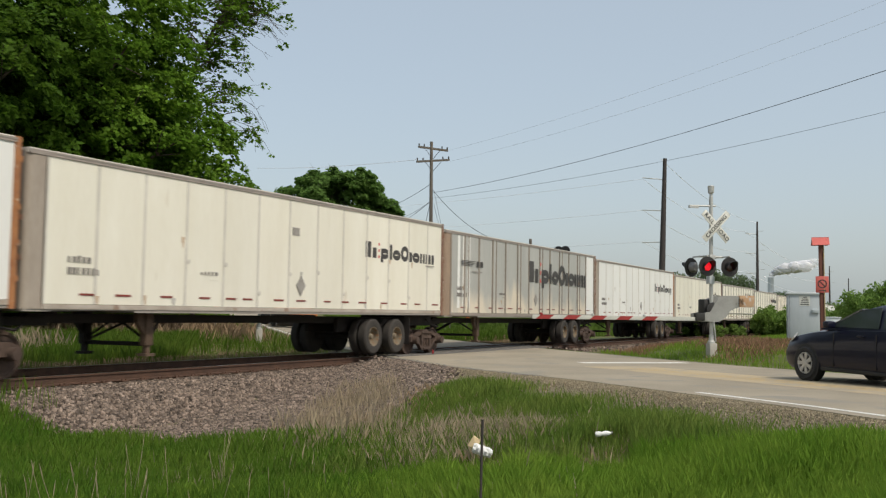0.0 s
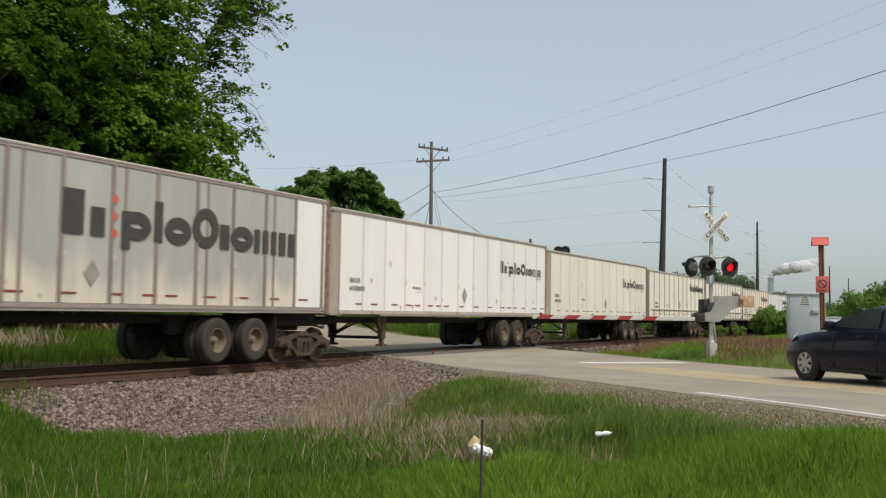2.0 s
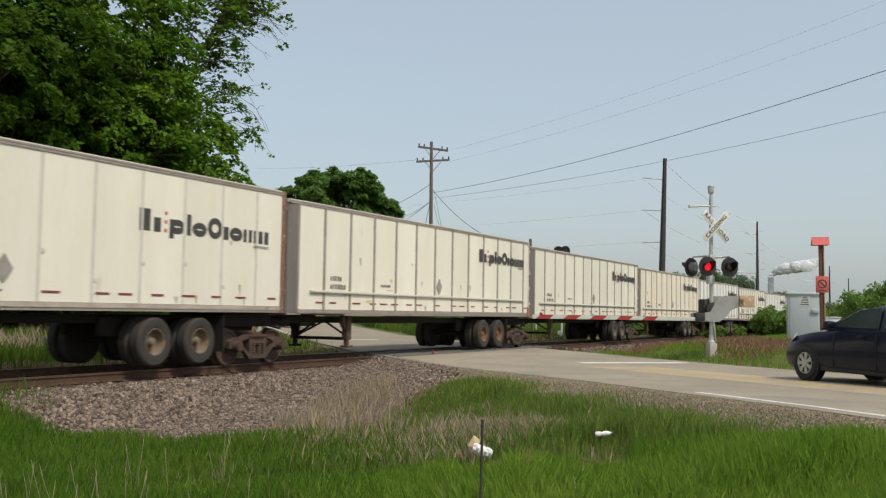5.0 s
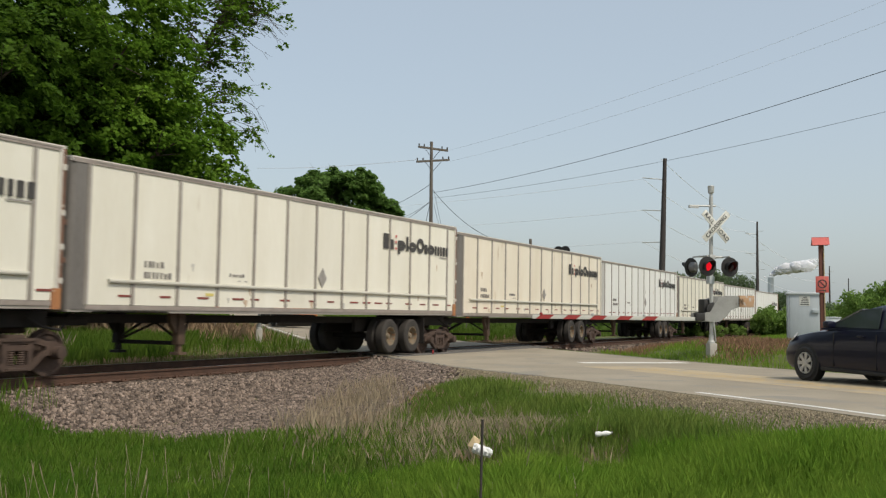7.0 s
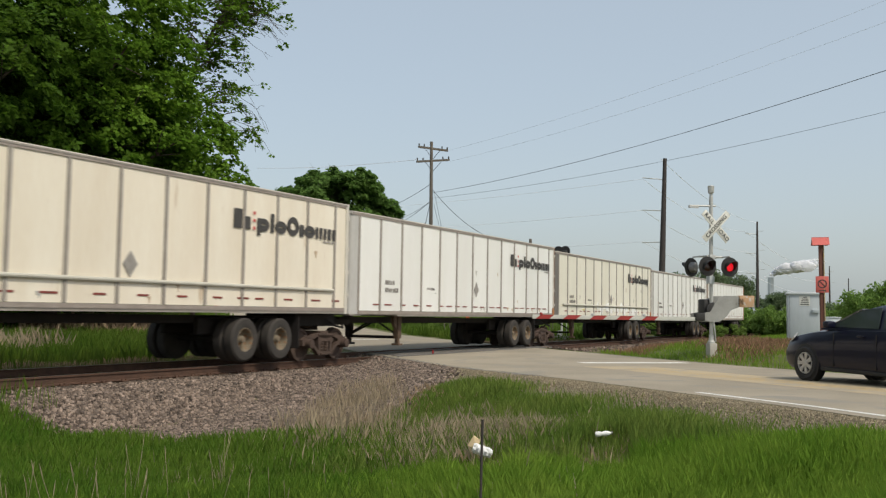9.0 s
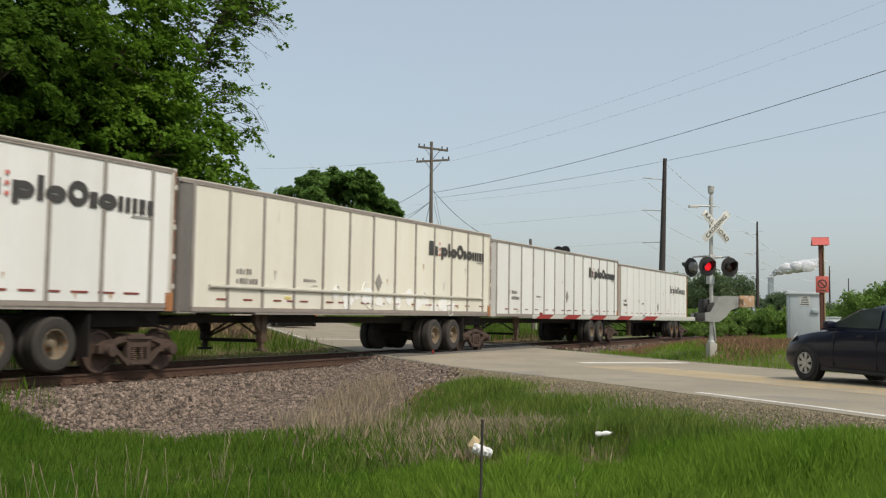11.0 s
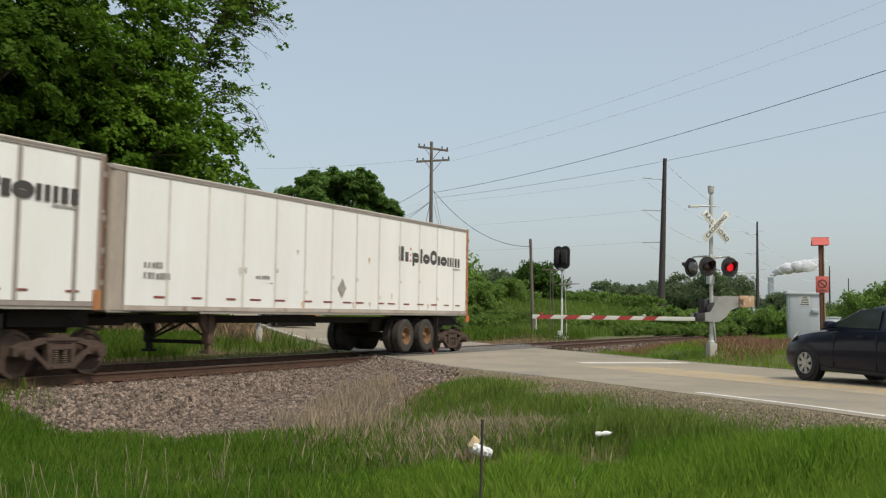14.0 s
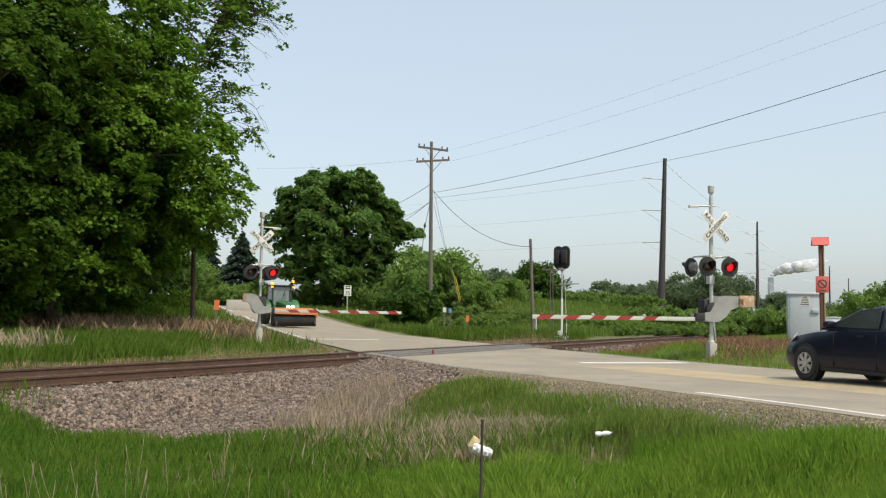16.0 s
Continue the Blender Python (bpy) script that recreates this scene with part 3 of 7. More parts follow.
def slab(x0, x1, y0, y1, low, high, c=0.0):
    """A piece of the body between two heights given as fractions or metres over the sloping floor line."""
    s = Shape()
    v = []
    for x in (x0, x1):
        for y in (y0, y1):
            for h in (low, high):
                v.append((x, y, zb(x) + h if h < 2.2 else zt(x) + h - 2.9))
    return s.add(v, [(0, 1, 3, 2), (4, 6, 7, 5), (0, 4, 5, 1), (2, 3, 7, 6), (0, 2, 6, 4), (1, 5, 7, 3)])


def ring_shape(x0, x1, z0, z1, y, thick):
    """A flat oval ring, given as plain shape."""
    n, cx, cz, rx, rz = 28, (x0 + x1) / 2, (z0 + z1) / 2, (x1 - x0) / 2, (z1 - z0) / 2
    v = []
    for yy in (y, y - 0.004):
        for k in (1.0, 0.0):
            v += [(cx + (rx - thick * (1 - k)) * math.cos(6.28319 * i / n), yy, cz + (rz - thick * (1 - k)) * math.sin(6.28319 * i / n)) for i in range(n)]
    f = []
    for i in range(n):
        j = (i + 1) % n
        f += [(2 * n + i, 2 * n + j, 3 * n + j, 3 * n + i), (i, j, 2 * n + j, 2 * n + i), (n + i, n + j, 3 * n + j, 3 * n + i)]
    return Shape().add(v, f)


def glyphs(x0, x1, z0, h, y, parent, material, red):
    """The maker's mark as a row of plain upright bars, oval rings and red discs."""
    w = x1 - x0
    t = 0.031 * w
    low = 0.66 * h
    bars = [(0.015, 0.085, 0.0, h), (0.108, 0.155, 0.0, low), (0.214, 0.245, -0.24 * h, low), (0.335, 0.366, 0.0, h),
            (0.612, 0.655, 0.0, low), (0.778, 0.806, 0.0, low), (0.822, 0.850, 0.0, low), (0.866, 0.892, 0.0, low), (0.908, 0.944, 0.0, low), (0.960, 0.996, 0.0, low)]
    for f0, f1, za, zc in bars:
        part("mark", Shape().box(x0 + f0 * w, x0 + f1 * w, y - 0.004, y, z0 + za, z0 + zc), material, parent, smooth=False)
    for f0, f1, za, zc in ((0.214, 0.322, -0.01 * h, 0.68 * h), (0.376, 0.484, -0.01 * h, 0.68 * h), (0.490, 0.604, -0.02 * h, 1.02 * h), (0.662, 0.770, -0.01 * h, 0.68 * h)):
        part("mark_ring", ring_shape(x0 + f0 * w, x0 + f1 * w, z0 + za, z0 + zc, y, t), material, parent, smooth=False)
    for k in range(3):
        c = z0 + h * (0.10 + 0.40 * k)
        part("dot", Shape().lathe((x0 + 0.188 * w, y, c), (0, -1, 0), [(0, 0.10 * h), (0.004, 0.10 * h)], 14), red, parent, smooth=False)


def wheel_mesh(r, w, name, material):
    return Shape().lathe((0, 0, 0), (0, 1, 0), [(w * 0.46, r * 0.53), (-w * 0.44, r * 0.55), (-w * 0.5, r * 0.6), (-w / 2, r * 0.75), (-w * 0.49, r * 0.92), (-w * 0.36, r), (w * 0.36, r), (w / 2, r * 0.9), (w / 2, r * 0.6)], 30).data(name, material, True)


TYRE = wheel_mesh(0.505, 0.27, "tyre", P_TYRE)


def rim_mesh(material):
    """A deep-dished steel rim: outer lip, cone, recessed disc with a hub."""
    return Shape().lathe((0, 0, 0), (0, 1, 0), [(0.10, 0.02), (0.10, 0.265), (-0.118, 0.283), (-0.130, 0.276), (-0.126, 0.262), (-0.095, 0.250), (0.03, 0.240), (0.075, 0.215), (0.08, 0.14), (0.055, 0.118), (-0.03, 0.085), (-0.075, 0.07), (-0.085, 0.03)], 28).data("rim", material, True)


RIM, RIMR = rim_mesh(P_RIM), rim_mesh(P_RIMR)
RAILWHEEL = Shape().lathe((0, 0, 0), (0, 1, 0), [(-0.07, 0.10), (-0.07, 0.34), (-0.10, 0.36), (-0.10, 0.42), (0.02, 0.425), (0.02, 0.45), (0.05, 0.45), (0.05, 0.36), (0.02, 0.34), (0.02, 0.10)], 28).data("rail_wheel", P_BOGIE, True)
SPRING = Shape().lathe((0, 0, 0), (0, 0, 1), [(0.02 * k, 0.075 if k % 2 else 0.06) for k in range(14)], 10).data("spring", P_BOGIE, True)
AXLEBOX = Shape().lathe((0, 0, 0), (0, 1, 0), [(-0.14, 0.05), (-0.13, 0.115), (-0.02, 0.12), (0.1, 0.14)], 16).data("axle_box", P_BOGIE, True)
SPINNERS = []


def bogie(parent, x, spin=True):
    """Two-axle rail bogie under the coupling between trailers."""
    for s in (-1, 1):
        f = Shape()
        y0 = s * 1.02 - 0.06
        def bar(q, d=0.12):
            f.plate([(x + u_, y0, v_) for u_, v_ in q], (0, d, 0))

        bar([(-1.08, 0.40), (-1.08, 0.56), (-0.82, 0.66), (-0.62, 0.66), (-0.62, 0.40)])           # pedestals over the axle ends
        bar([(0.62, 0.40), (0.62, 0.66), (0.82, 0.66), (1.08, 0.56), (1.08, 0.40)])
        bar([(-0.62, 0.56), (-0.62, 0.66), (-0.45, 0.72), (0.45, 0.72), (0.62, 0.66), (0.62, 0.56), (0.40, 0.62), (-0.40, 0.62)])   # top chord
        bar([(-0.62, 0.40), (-0.62, 0.50), (-0.30, 0.24), (-0.30, 0.14)])                       # sloping lower chords
        bar([(0.62, 0.50), (0.62, 0.40), (0.30, 0.14), (0.30, 0.24)])
        bar([(-0.32, 0.14), (-0.32, 0.25), (0.32, 0.25), (0.32, 0.14)])
        bar([(-0.33, 0.24), (-0.33, 0.63), (-0.22, 0.63), (-0.22, 0.24)])                       # columns
        bar([(0.22, 0.24), (0.22, 0.63), (0.33, 0.63), (0.33, 0.24)])
        bar([(-0.22, 0.50), (-0.22, 0.60), (0.22, 0.60), (0.22, 0.50)], 0.06)                   # bolster end
        f.box(x - 0.36, x + 0.36, y0 - 0.03, y0 + 0.01, 0.66, 0.70, 0.008)
        f.box(x - 0.24, x + 0.24, y0 - 0.04, y0 + 0.02, 0.15, 0.20, 0.008)
        sf = part("side_frame", f, P_BOGIE, parent, smooth=False)
        for dx in (-0.11, 0.11):
            part("spring", SPRING, None, sf, at=pose(x + dx, y0 + 0.06, 0.245))
        for dx in (-0.86, 0.86):
            part("axle_box", AXLEBOX, None, sf, at=pose(x + dx, y0 - 0.02 if s < 0 else y0 + 0.14, 0.45, 0, 0, 0 if s < 0 else 180))
    part("bolster", Shape().box(x - 0.2, x + 0.2, -1.05, 1.05, 0.5, 0.78, 0.03).box(x - 0.9, x + 0.9, -0.25, 0.25, 0.78, 0.98, 0.03), P_BOGIE, parent)
    for dx in (-0.86, 0.86):
        ax = part("wheelset", Shape().tube((0, -1.05, 0), (0, 1.05, 0), 0.075, n=12), P_BOGIE, parent, at=pose(x + dx, 0, 0.425))
        for s in (-1, 1):
            part("rail_wheel", RAILWHEEL, None, ax, at=pose(0, s * 0.755, 0, 0, 0, 0 if s < 0 else 180))
        SPINNERS.append(ax)


TRAILERS = []


def trailer(style, skin, rear, label, rims=RIM, belt=False, big_mark=False, scrawl=False, corner_rust=False, stains=(), mark_x=(11.15, 15.58), seed=0, nose_skin=None):
    rnd = random.Random(seed)
    t = thing("road_rail_trailer", Matrix(), label, "freight trailer", "trailers of the train")
    yn = -HALF
    # walls
    core = slab(-0.08, LEN - 0.10, yn + 0.035, HALF - 0.03, 0.16, 2.82)
    shell = part("body", core, P_SEAM if style == "smooth" else P_POST, t, smooth=False)
    if style == "smooth":
        edges = [-0.10] + [1.13 + 1.27 * k for k in range(12)]
    elif style == "post":
        edges = [-0.10] + [1.12 + 1.312 * k for k in range(12)]
    else:
        edges = [-0.10] + [1.005 + 1.245 * k for k in range(12)] + [15.95]
    n, x_last = len(edges) - 1, edges[-1]
    g = 0.014 if style == "smooth" else 0.03
    for k in range(n):
        mt = skin
        if style == "rib" and k == n - 1:
            mt = P_WHITE
        part("panel", slab(edges[k] + g * 0.4, edges[k + 1] - g * 0.4, yn + 0.010, yn + 0.06, 0.14, 2.80), mt, t, smooth=False)
    part("corner_panel", slab(x_last + g * 0.4, LEN - 0.12, yn + 0.012, yn + 0.06, 0.14, 2.80), P_WHITE if style == "rib" else skin, t, smooth=False)
    for k, e in enumerate(edges):
        if style == "post":
            part("post", slab(e - 0.045, e + 0.045, yn - 0.012, yn + 0.02, 0.14, 2.79), P_POST, t, smooth=False)
        elif style == "rib":
            part("post", slab(e - 0.045, e + 0.045, yn - 0.016, yn + 0.02, 0.14, 2.79), P_GREYPOST, t, smooth=False)
        else:
            part("seam_strip", slab(e - 0.035, e + 0.035, yn + 0.004, yn + 0.02, 0.14, 2.79), P_SEAM, t, smooth=False)
    if style == "rib":
        for k in range(3):
            part("white_stripe", slab(0.46 + k * 0.42, 0.64 + k * 0.42, yn + 0.004, yn + 0.02, 0.3, 2.77), P_WHITE, t, smooth=False)
        for k in range(n):
            if k % 2:
                xm = edges[k] + 0.35
                part("rib", slab(xm - 0.035, xm + 0.035, yn - 0.006, yn + 0.02, 0.14, 2.79), P_GREYPOST, t, smooth=False)
    # rails, roof, ends
    part("bottom_rail", slab(-0.10, LEN - 0.1, yn - 0.006, yn + 0.08, 0.045, 0.135), P_ROOF if style != "smooth" else P_SILL, t, smooth=False)
    part("floor_beam", slab(2.2, LEN - 0.1, yn + 0.01, HALF - 0.01, -0.015, 0.05), P_POST, t, smooth=False)
    part("front_floor", slab(0.1, 2.2, yn + 0.02, HALF - 0.02, 0.02, 0.06), P_POST, t, smooth=False)
    part("roof_rail", slab(0.04, LEN - 0.08, yn - 0.012, yn + 0.06, 2.79, 2.875), P_ROOF, t, smooth=False)
    part("roof_rail_lip", slab(0.04, LEN - 0.08, yn - 0.02, yn + 0.05, 2.84, 2.862), P_POST, t, smooth=False)
    part("roof", slab(0.06, LEN - 0.06, yn + 0.01, HALF - 0.01, 2.82, 2.90), P_SEAM, t, smooth=False)
    # grey nose skins: the rounded corner's shading is put into their colour
    nose = nose_skin or (P_FRONT if style == "post" else P_NOSE)
    part("nose_side", slab(NOSE + 0.12, -0.104, yn + 0.004, yn + 0.06, 0.045, 2.80), nose, t, "dull front corner section", smooth=False)
    part("nose_side", slab(NOSE + 0.12, -0.104, HALF - 0.06, HALF - 0.004, 0.045, 2.80), nose, t, smooth=False)
    part("front_wall", slab(NOSE, NOSE + 0.09, yn + 0.12, HALF - 0.12, 0.03, 2.85), P_FRONT, t, smooth=False)
    for s_ in (-1, 1):
        part("front_corner", Shape().tube((NOSE + 0.12, s_ * (HALF - 0.124), zb(0) + 0.04), (NOSE + 0.12, s_ * (HALF - 0.124), zt(0) - 0.03), 0.12, n=18), nose, t)
    part("nose_rail", slab(NOSE + 0.02, 0.04, yn - 0.010, yn + 0.06, 2.79, 2.872), P_ROOF, t, smooth=False)
    part("nose_roof", slab(NOSE + 0.01, 0.06, yn + 0.01, HALF - 0.01, 2.81, 2.895), P_SEAM, t, smooth=False)
    part("nose_floor", slab(NOSE + 0.02, 0.1, yn + 0.02, HALF - 0.02, 0.0, 0.05), P_POST, t, smooth=False)
    for k in range(3):
        part("front_rib", slab(NOSE - 0.03, NOSE + 0.01, yn + 0.3 + k * 0.85, yn + 0.36 + k * 0.85, 0.1, 2.8), P_FRONT, t, smooth=False)
    for k in range(2):
        part("hose_bracket", slab(NOSE - 0.03, NOSE + 0.05, yn + 0.10, yn + 0.16, 0.9 + 0.7 * k, 1.0 + 0.7 * k), P_BROWN, t, smooth=False)
    part("rear_post", slab(LEN - 0.13, LEN, yn - 0.012, yn + 0.12, -0.02, 2.90), rear, t, smooth=False)
    part("rear_post", slab(LEN - 0.13, LEN, HALF - 0.12, HALF, -0.02, 2.90), rear, t, smooth=False)
    if corner_rust:
        part("rust_patch", slab(LEN - 0.20, LEN + 0.006, yn - 0.018, yn + 0.05, -0.02, 0.36), P_RUST, t, "rusty corner", smooth=False)
        part("rear_edge", slab(LEN - 0.06, LEN + 0.006, yn - 0.018, yn + 0.05, 0.364, 2.84), P_BROWN, t, "rust-brown rear edge", smooth=False)
    part("rear_door", slab(LEN - 0.09, LEN - 0.04, yn + 0.11, HALF - 0.11, 0.1, 2.85), P_WHITE, t, smooth=False)
    for k in range(4):
        part("hinge", slab(LEN - 0.05, LEN + 0.02, yn - 0.03, yn + 0.05, 0.45 + 0.62 * k if 0.45 + 0.62 * k < 2.2 else 2.45, 0.55 + 0.62 * k if 0.45 + 0.62 * k < 2.2 else 2.56), rear, t, smooth=False)
    if belt:
        b = Shape()
        x0, x1, z0 = 0.45, LEN - 0.75, 0.60
        b.tube((x0, yn - 0.02, zb(x0) + z0), (x1, yn - 0.02, zb(x1) + z0), 0.045, n=10)
        part("rub_rail", b, P_RUB, t, "grey rub rail")
    # small rivets and locks on smooth skins
    if style != "post":
        for k in range(3, n):
            for zz in (1.05, 1.05, 0.55)[k % 3:k % 3 + 1]:
                part("side_lock", Shape().lathe((edges[k] + 0.08, yn + 0.01, zb(0) + zz + rnd.uniform(-0.06, 0.06)), (0, -1, 0), [(0, 0.055), (0.012, 0.05), (0.016, 0.02)], 10), P_SEAM, t)
    # markings
    ym = yn - 0.001
    if big_mark:
        glyphs(7.10, 14.68, 2.64, 0.84, yn - 0.017, t, P_MARK, P_MARKR)
        for k in range(4):
            part("mark", slab(0.72, 1.9 - 0.1 * k, yn - 0.02, yn - 0.016, 1.92 - 0.055 * k, 1.945 - 0.055 * k), P_MARK, t, smooth=False)
        for k in range(2):
            part("mark", slab(2.0 + 0.32 * k, 2.24 + 0.32 * k, yn - 0.02, yn - 0.016, 1.75, 1.95), P_MARK, t, smooth=False)
        part("mark", slab(1.6, 2.5, yn - 0.02, yn - 0.016, 1.56, 1.60), P_MARKG, t, smooth=False)
    else:
        glyphs(mark_x[0], mark_x[1], 3.17 if style == "post" else 2.86, 0.45, yn - 0.014 if style == "post" else yn + 0.009, t, P_MARK, P_MARKR)
        part("mark", slab(mark_x[1] - 0.62, mark_x[1] - 0.02, yn - 0.017, yn - 0.013, 1.84 if style == "post" else 1.52, 1.87 if style == "post" else 1.55), P_MARKG, t, smooth=False)
    sx_ = 0.0 if style == "post" else -1.0
    for x0, x1, z0, z1 in ((1.44, 2.05, 0.90, 1.05), (1.44, 2.26, 0.68, 0.83), (4.17, 4.80, 0.81, 0.91), (4.50, 4.80, 0.71, 0.75)):
        if x0 < 3:
            x0, x1 = x0 + sx_, x1 + sx_
        cell = x0
        while cell < x1 - 0.06:
            hi_ = z1 - rnd.choice((0.0, 0.0, 0.02))
            part("reporting_mark", Shape().box(cell, cell + rnd.choice((0.05, 0.07, 0.08)), yn - 0.004, yn + 0.009, zb(x0) + z0 + 0.01, zb(x0) + hi_ - 0.01), P_MARKB, t, smooth=False)
            cell += 0.118
    dx, dz = 8.0, zb(9) + (0.93 if style == "post" else 0.70)
    part("placard_holder", Shape().plate([(dx - 0.2, yn - 0.016, dz), (dx, yn - 0.016, dz - 0.26), (dx + 0.2, yn - 0.016, dz), (dx, yn - 0.016, dz + 0.26)], (0, 0.012, 0)), P_MARKG, t, smooth=False)
    x = 0.75
    while x < LEN - 0.5:
        w = rnd.choice((0.32, 0.36, 0.42))
        part("reflector_strip", slab(x, x + w, yn - 0.002, yn + 0.011, 0.30, 0.342), P_REFL, t, smooth=False)
        x += w + rnd.choice((0.25, 0.55, 0.85))
    if belt:
        part("yellow_tag", slab(3.35, 3.62, yn - 0.002, yn + 0.011, 0.37, 0.43), P_YEL, t, smooth=False)
    for sx, w, z0, z1 in stains:
        part("smudge", slab(sx, sx + w, yn - 0.003, yn + 0.0105, z0, z1), P_SCRAWL if scrawl else P_MARKG, t, smooth=False)
    if scrawl:
        for k in range(13):
            xc, zc, r = 5.7 + 0.60 * k + rnd.uniform(-0.12, 0.12), zb(8) + rnd.uniform(0.22, 0.62), rnd.uniform(0.13, 0.30)
            if k % 3 == 0:
                c = Shape()
                pts = [(xc + r * 1.3 * math.cos(u), yn - 0.006, zc + r * 1.2 * math.sin(u) * (1 + 0.3 * math.sin(2 * u + k))) for u in np.linspace(0.6 * k, 0.6 * k + 4.2, 12)]
                c.path(pts, 0.013, 5)
                part("spray_line", c, P_SCRAWL, t, "white sprayed scrawl")
            blot = [(xc + r * 1.2 * math.cos(u) * (1 + 0.22 * math.sin(3 * u + k) + 0.1 * math.sin(7 * u)), yn - 0.002 - 0.0007 * (k % 3), zc + r * 0.85 * math.sin(u) * (1 + 0.2 * math.cos(4 * u + k))) for u in np.linspace(0, 6.06, 28)]
            part("spray_blot", Shape().plate(blot, (0, 0.013, 0)), P_SCRAWL, t, "white sprayed patch", smooth=False)
    # drips and scuffs of every trailer's own
    for k in range(9):
        sx, w0 = rnd.uniform(0.4, LEN - 0.9), rnd.uniform(0.05, 0.16)
        z1 = rnd.choice((0.30, 0.34, 0.62, 1.05, 1.6))
        drop = rnd.uniform(0.10, 0.26)
        zz = zb(sx) + z1
        pts = [(sx, zz), (sx + w0, zz), (sx + w0 * 0.8, zz - drop * 0.5), (sx + w0 * 0.55, zz - drop), (sx + w0 * 0.4, zz - drop * 0.6), (sx + w0 * 0.15, zz - drop * 0.45)]
        part("drip_stain", Shape().plate([(a_, yn - 0.0015, c_) for a_, c_ in pts], (0, 0.011, 0)), P_STAIN if k % 3 else P_SCUFF, t, smooth=False)
    # underframe
    for yy in (-0.45, 0.35):
        part("main_beam", Shape().box(0.3, LEN - 0.3, yy, yy + 0.1, 0.98, 1.16), P_UNDER, t, smooth=False)
    part("coupler_plate", Shape().box(-0.55, 0.8, -0.5, 0.5, 0.93, 1.1, 0.03), P_UNDER, t)
    for s in (-1, 1):
        leg = Shape().box(2.92, 3.14, s * 0.86 - 0.09, s * 0.86 + 0.09, 0.52, 1.2, 0.01).box(2.98, 3.08, s * 0.86 - 0.06, s * 0.86 + 0.06, 0.34, 0.54).box(2.9, 3.16, s * 0.86 - 0.13, s * 0.86 + 0.13, 0.30, 0.36)
        leg.plate([(2.7, s * 0.86 - 0.05, 1.2), (2.7, s * 0.86 - 0.05, 1.0), (2.95, s * 0.86 - 0.05, 0.7), (2.95, s * 0.86 - 0.05, 1.2)], (0, 0.1, 0))
        part("landing_leg", leg, P_LEG if s < 0 else P_UNDER, t, "rust-brown landing leg" if s < 0 else "")
    part("leg_brace", Shape().tube((3.03, -0.86, 0.55), (3.03, 0.86, 0.55), 0.045, n=8).tube((3.03, -0.86, 0.62), (3.03, 0.0, 1.1), 0.03, n=8).tube((3.03, 0.86, 0.62), (3.03, 0.0, 1.1), 0.03, n=8)
         .tube((3.1, -0.86, 0.6), (3.9, -0.4, 1.05), 0.03, n=8).tube((3.1, 0.86, 0.6), (3.9, 0.4, 1.05), 0.03, n=8), P_UNDER, t)
    # road wheels, lifted off the rail
    for ax in (11.82, 13.22):
        part("axle", Shape().tube((ax, -0.9, 0.61), (ax, 0.9, 0.61), 0.07, n=10), P_UNDER, t)
        for s in (-1, 1):
            for off in (1.145, 0.83):
                ty = part("tyre", TYRE, None, t, at=pose(ax, s * off, 0.605, 0, 0, 0 if s < 0 else 180))
                if off > 1:
                    part("rim", rims, None, ty)
    part("suspension", Shape().box(11.0, 14.0, -0.55, -0.42, 0.72, 1.1, 0.02).box(11.0, 14.0, 0.42, 0.55, 0.72, 1.1, 0.02), P_UNDER, t)
    part("mud_flap", Shape().box(14.02, 14.05, -1.25, -0.6, 0.35, 1.15), P_UNDER, t, smooth=False)
    bogie(t, LEN - 0.68)
    part("bogie_saddle", Shape().box(LEN - 1.7, LEN + 0.2, -0.8, 0.8, 0.9, 1.22, 0.03), P_UNDER, t)
    part("brake_hose", Shape().path([(LEN - 0.4, -0.9, 1.1), (LEN - 0.1, -1.0, 0.92), (LEN + 0.3, -1.0, 0.86), (LEN + 0.6, -0.8, 0.95)], 0.03, 6), P_UNDER, t)
    TRAILERS.append(t)
    return t


trailer("smooth", P_WHITE, P_RUST, "white smooth-sided trailer with a rusty orange rear frame", seed=1)
trailer("smooth", P_CREAM, P_BROWN, "cream smooth-sided trailer with faded markings", stains=((7.6, 0.3, 1.95, 2.15),), seed=2)
trailer("rib", P_GREY, P_BROWN, "grey ribbed trailer with painted-on reflections and white end panel", big_mark=True, seed=3, nose_skin=P_BROWNISH)
trailer("smooth", P_WHITE, P_RUST, "white smooth-sided trailer with scuffed rear frame", seed=4)
trailer("smooth", P_CREAM, P_BROWN, "cream smooth-sided trailer streaked with dirt", seed=5)
trailer("post", P_CREAM, P_SEAM, "cream trailer with grey posts, rub rail and rusty corner", belt=True, rims=RIMR, corner_rust=True, seed=6)
trailer("post", P_CREAM, P_SEAM, "off-white trailer with grey posts, rub rail and rusty corner", belt=True, corner_rust=True, seed=7)
trailer("post", P_TAN, P_SEAM, "tan-stained trailer with grey posts and a rub rail", belt=True, seed=8)
trailer("post", P_WHITE, P_SEAM, "white trailer with grey posts and no rub rail", corner_rust=True, seed=9, nose_skin=P_NOSEG)
trailer("post", P_CREAM, P_SEAM, "stained trailer with rub rail and white sprayed scrawl", belt=True, scrawl=True, corner_rust=True, seed=10)
trailer("post", P_WHITE, P_ROOF, "white trailer with narrow grey posts", corner_rust=True, seed=11, nose_skin=P_NOSEG)
trailer("smooth", P_WHITE, P_RUST, "last white trailer with rusty orange rear frame", rims=RIMR, seed=12)


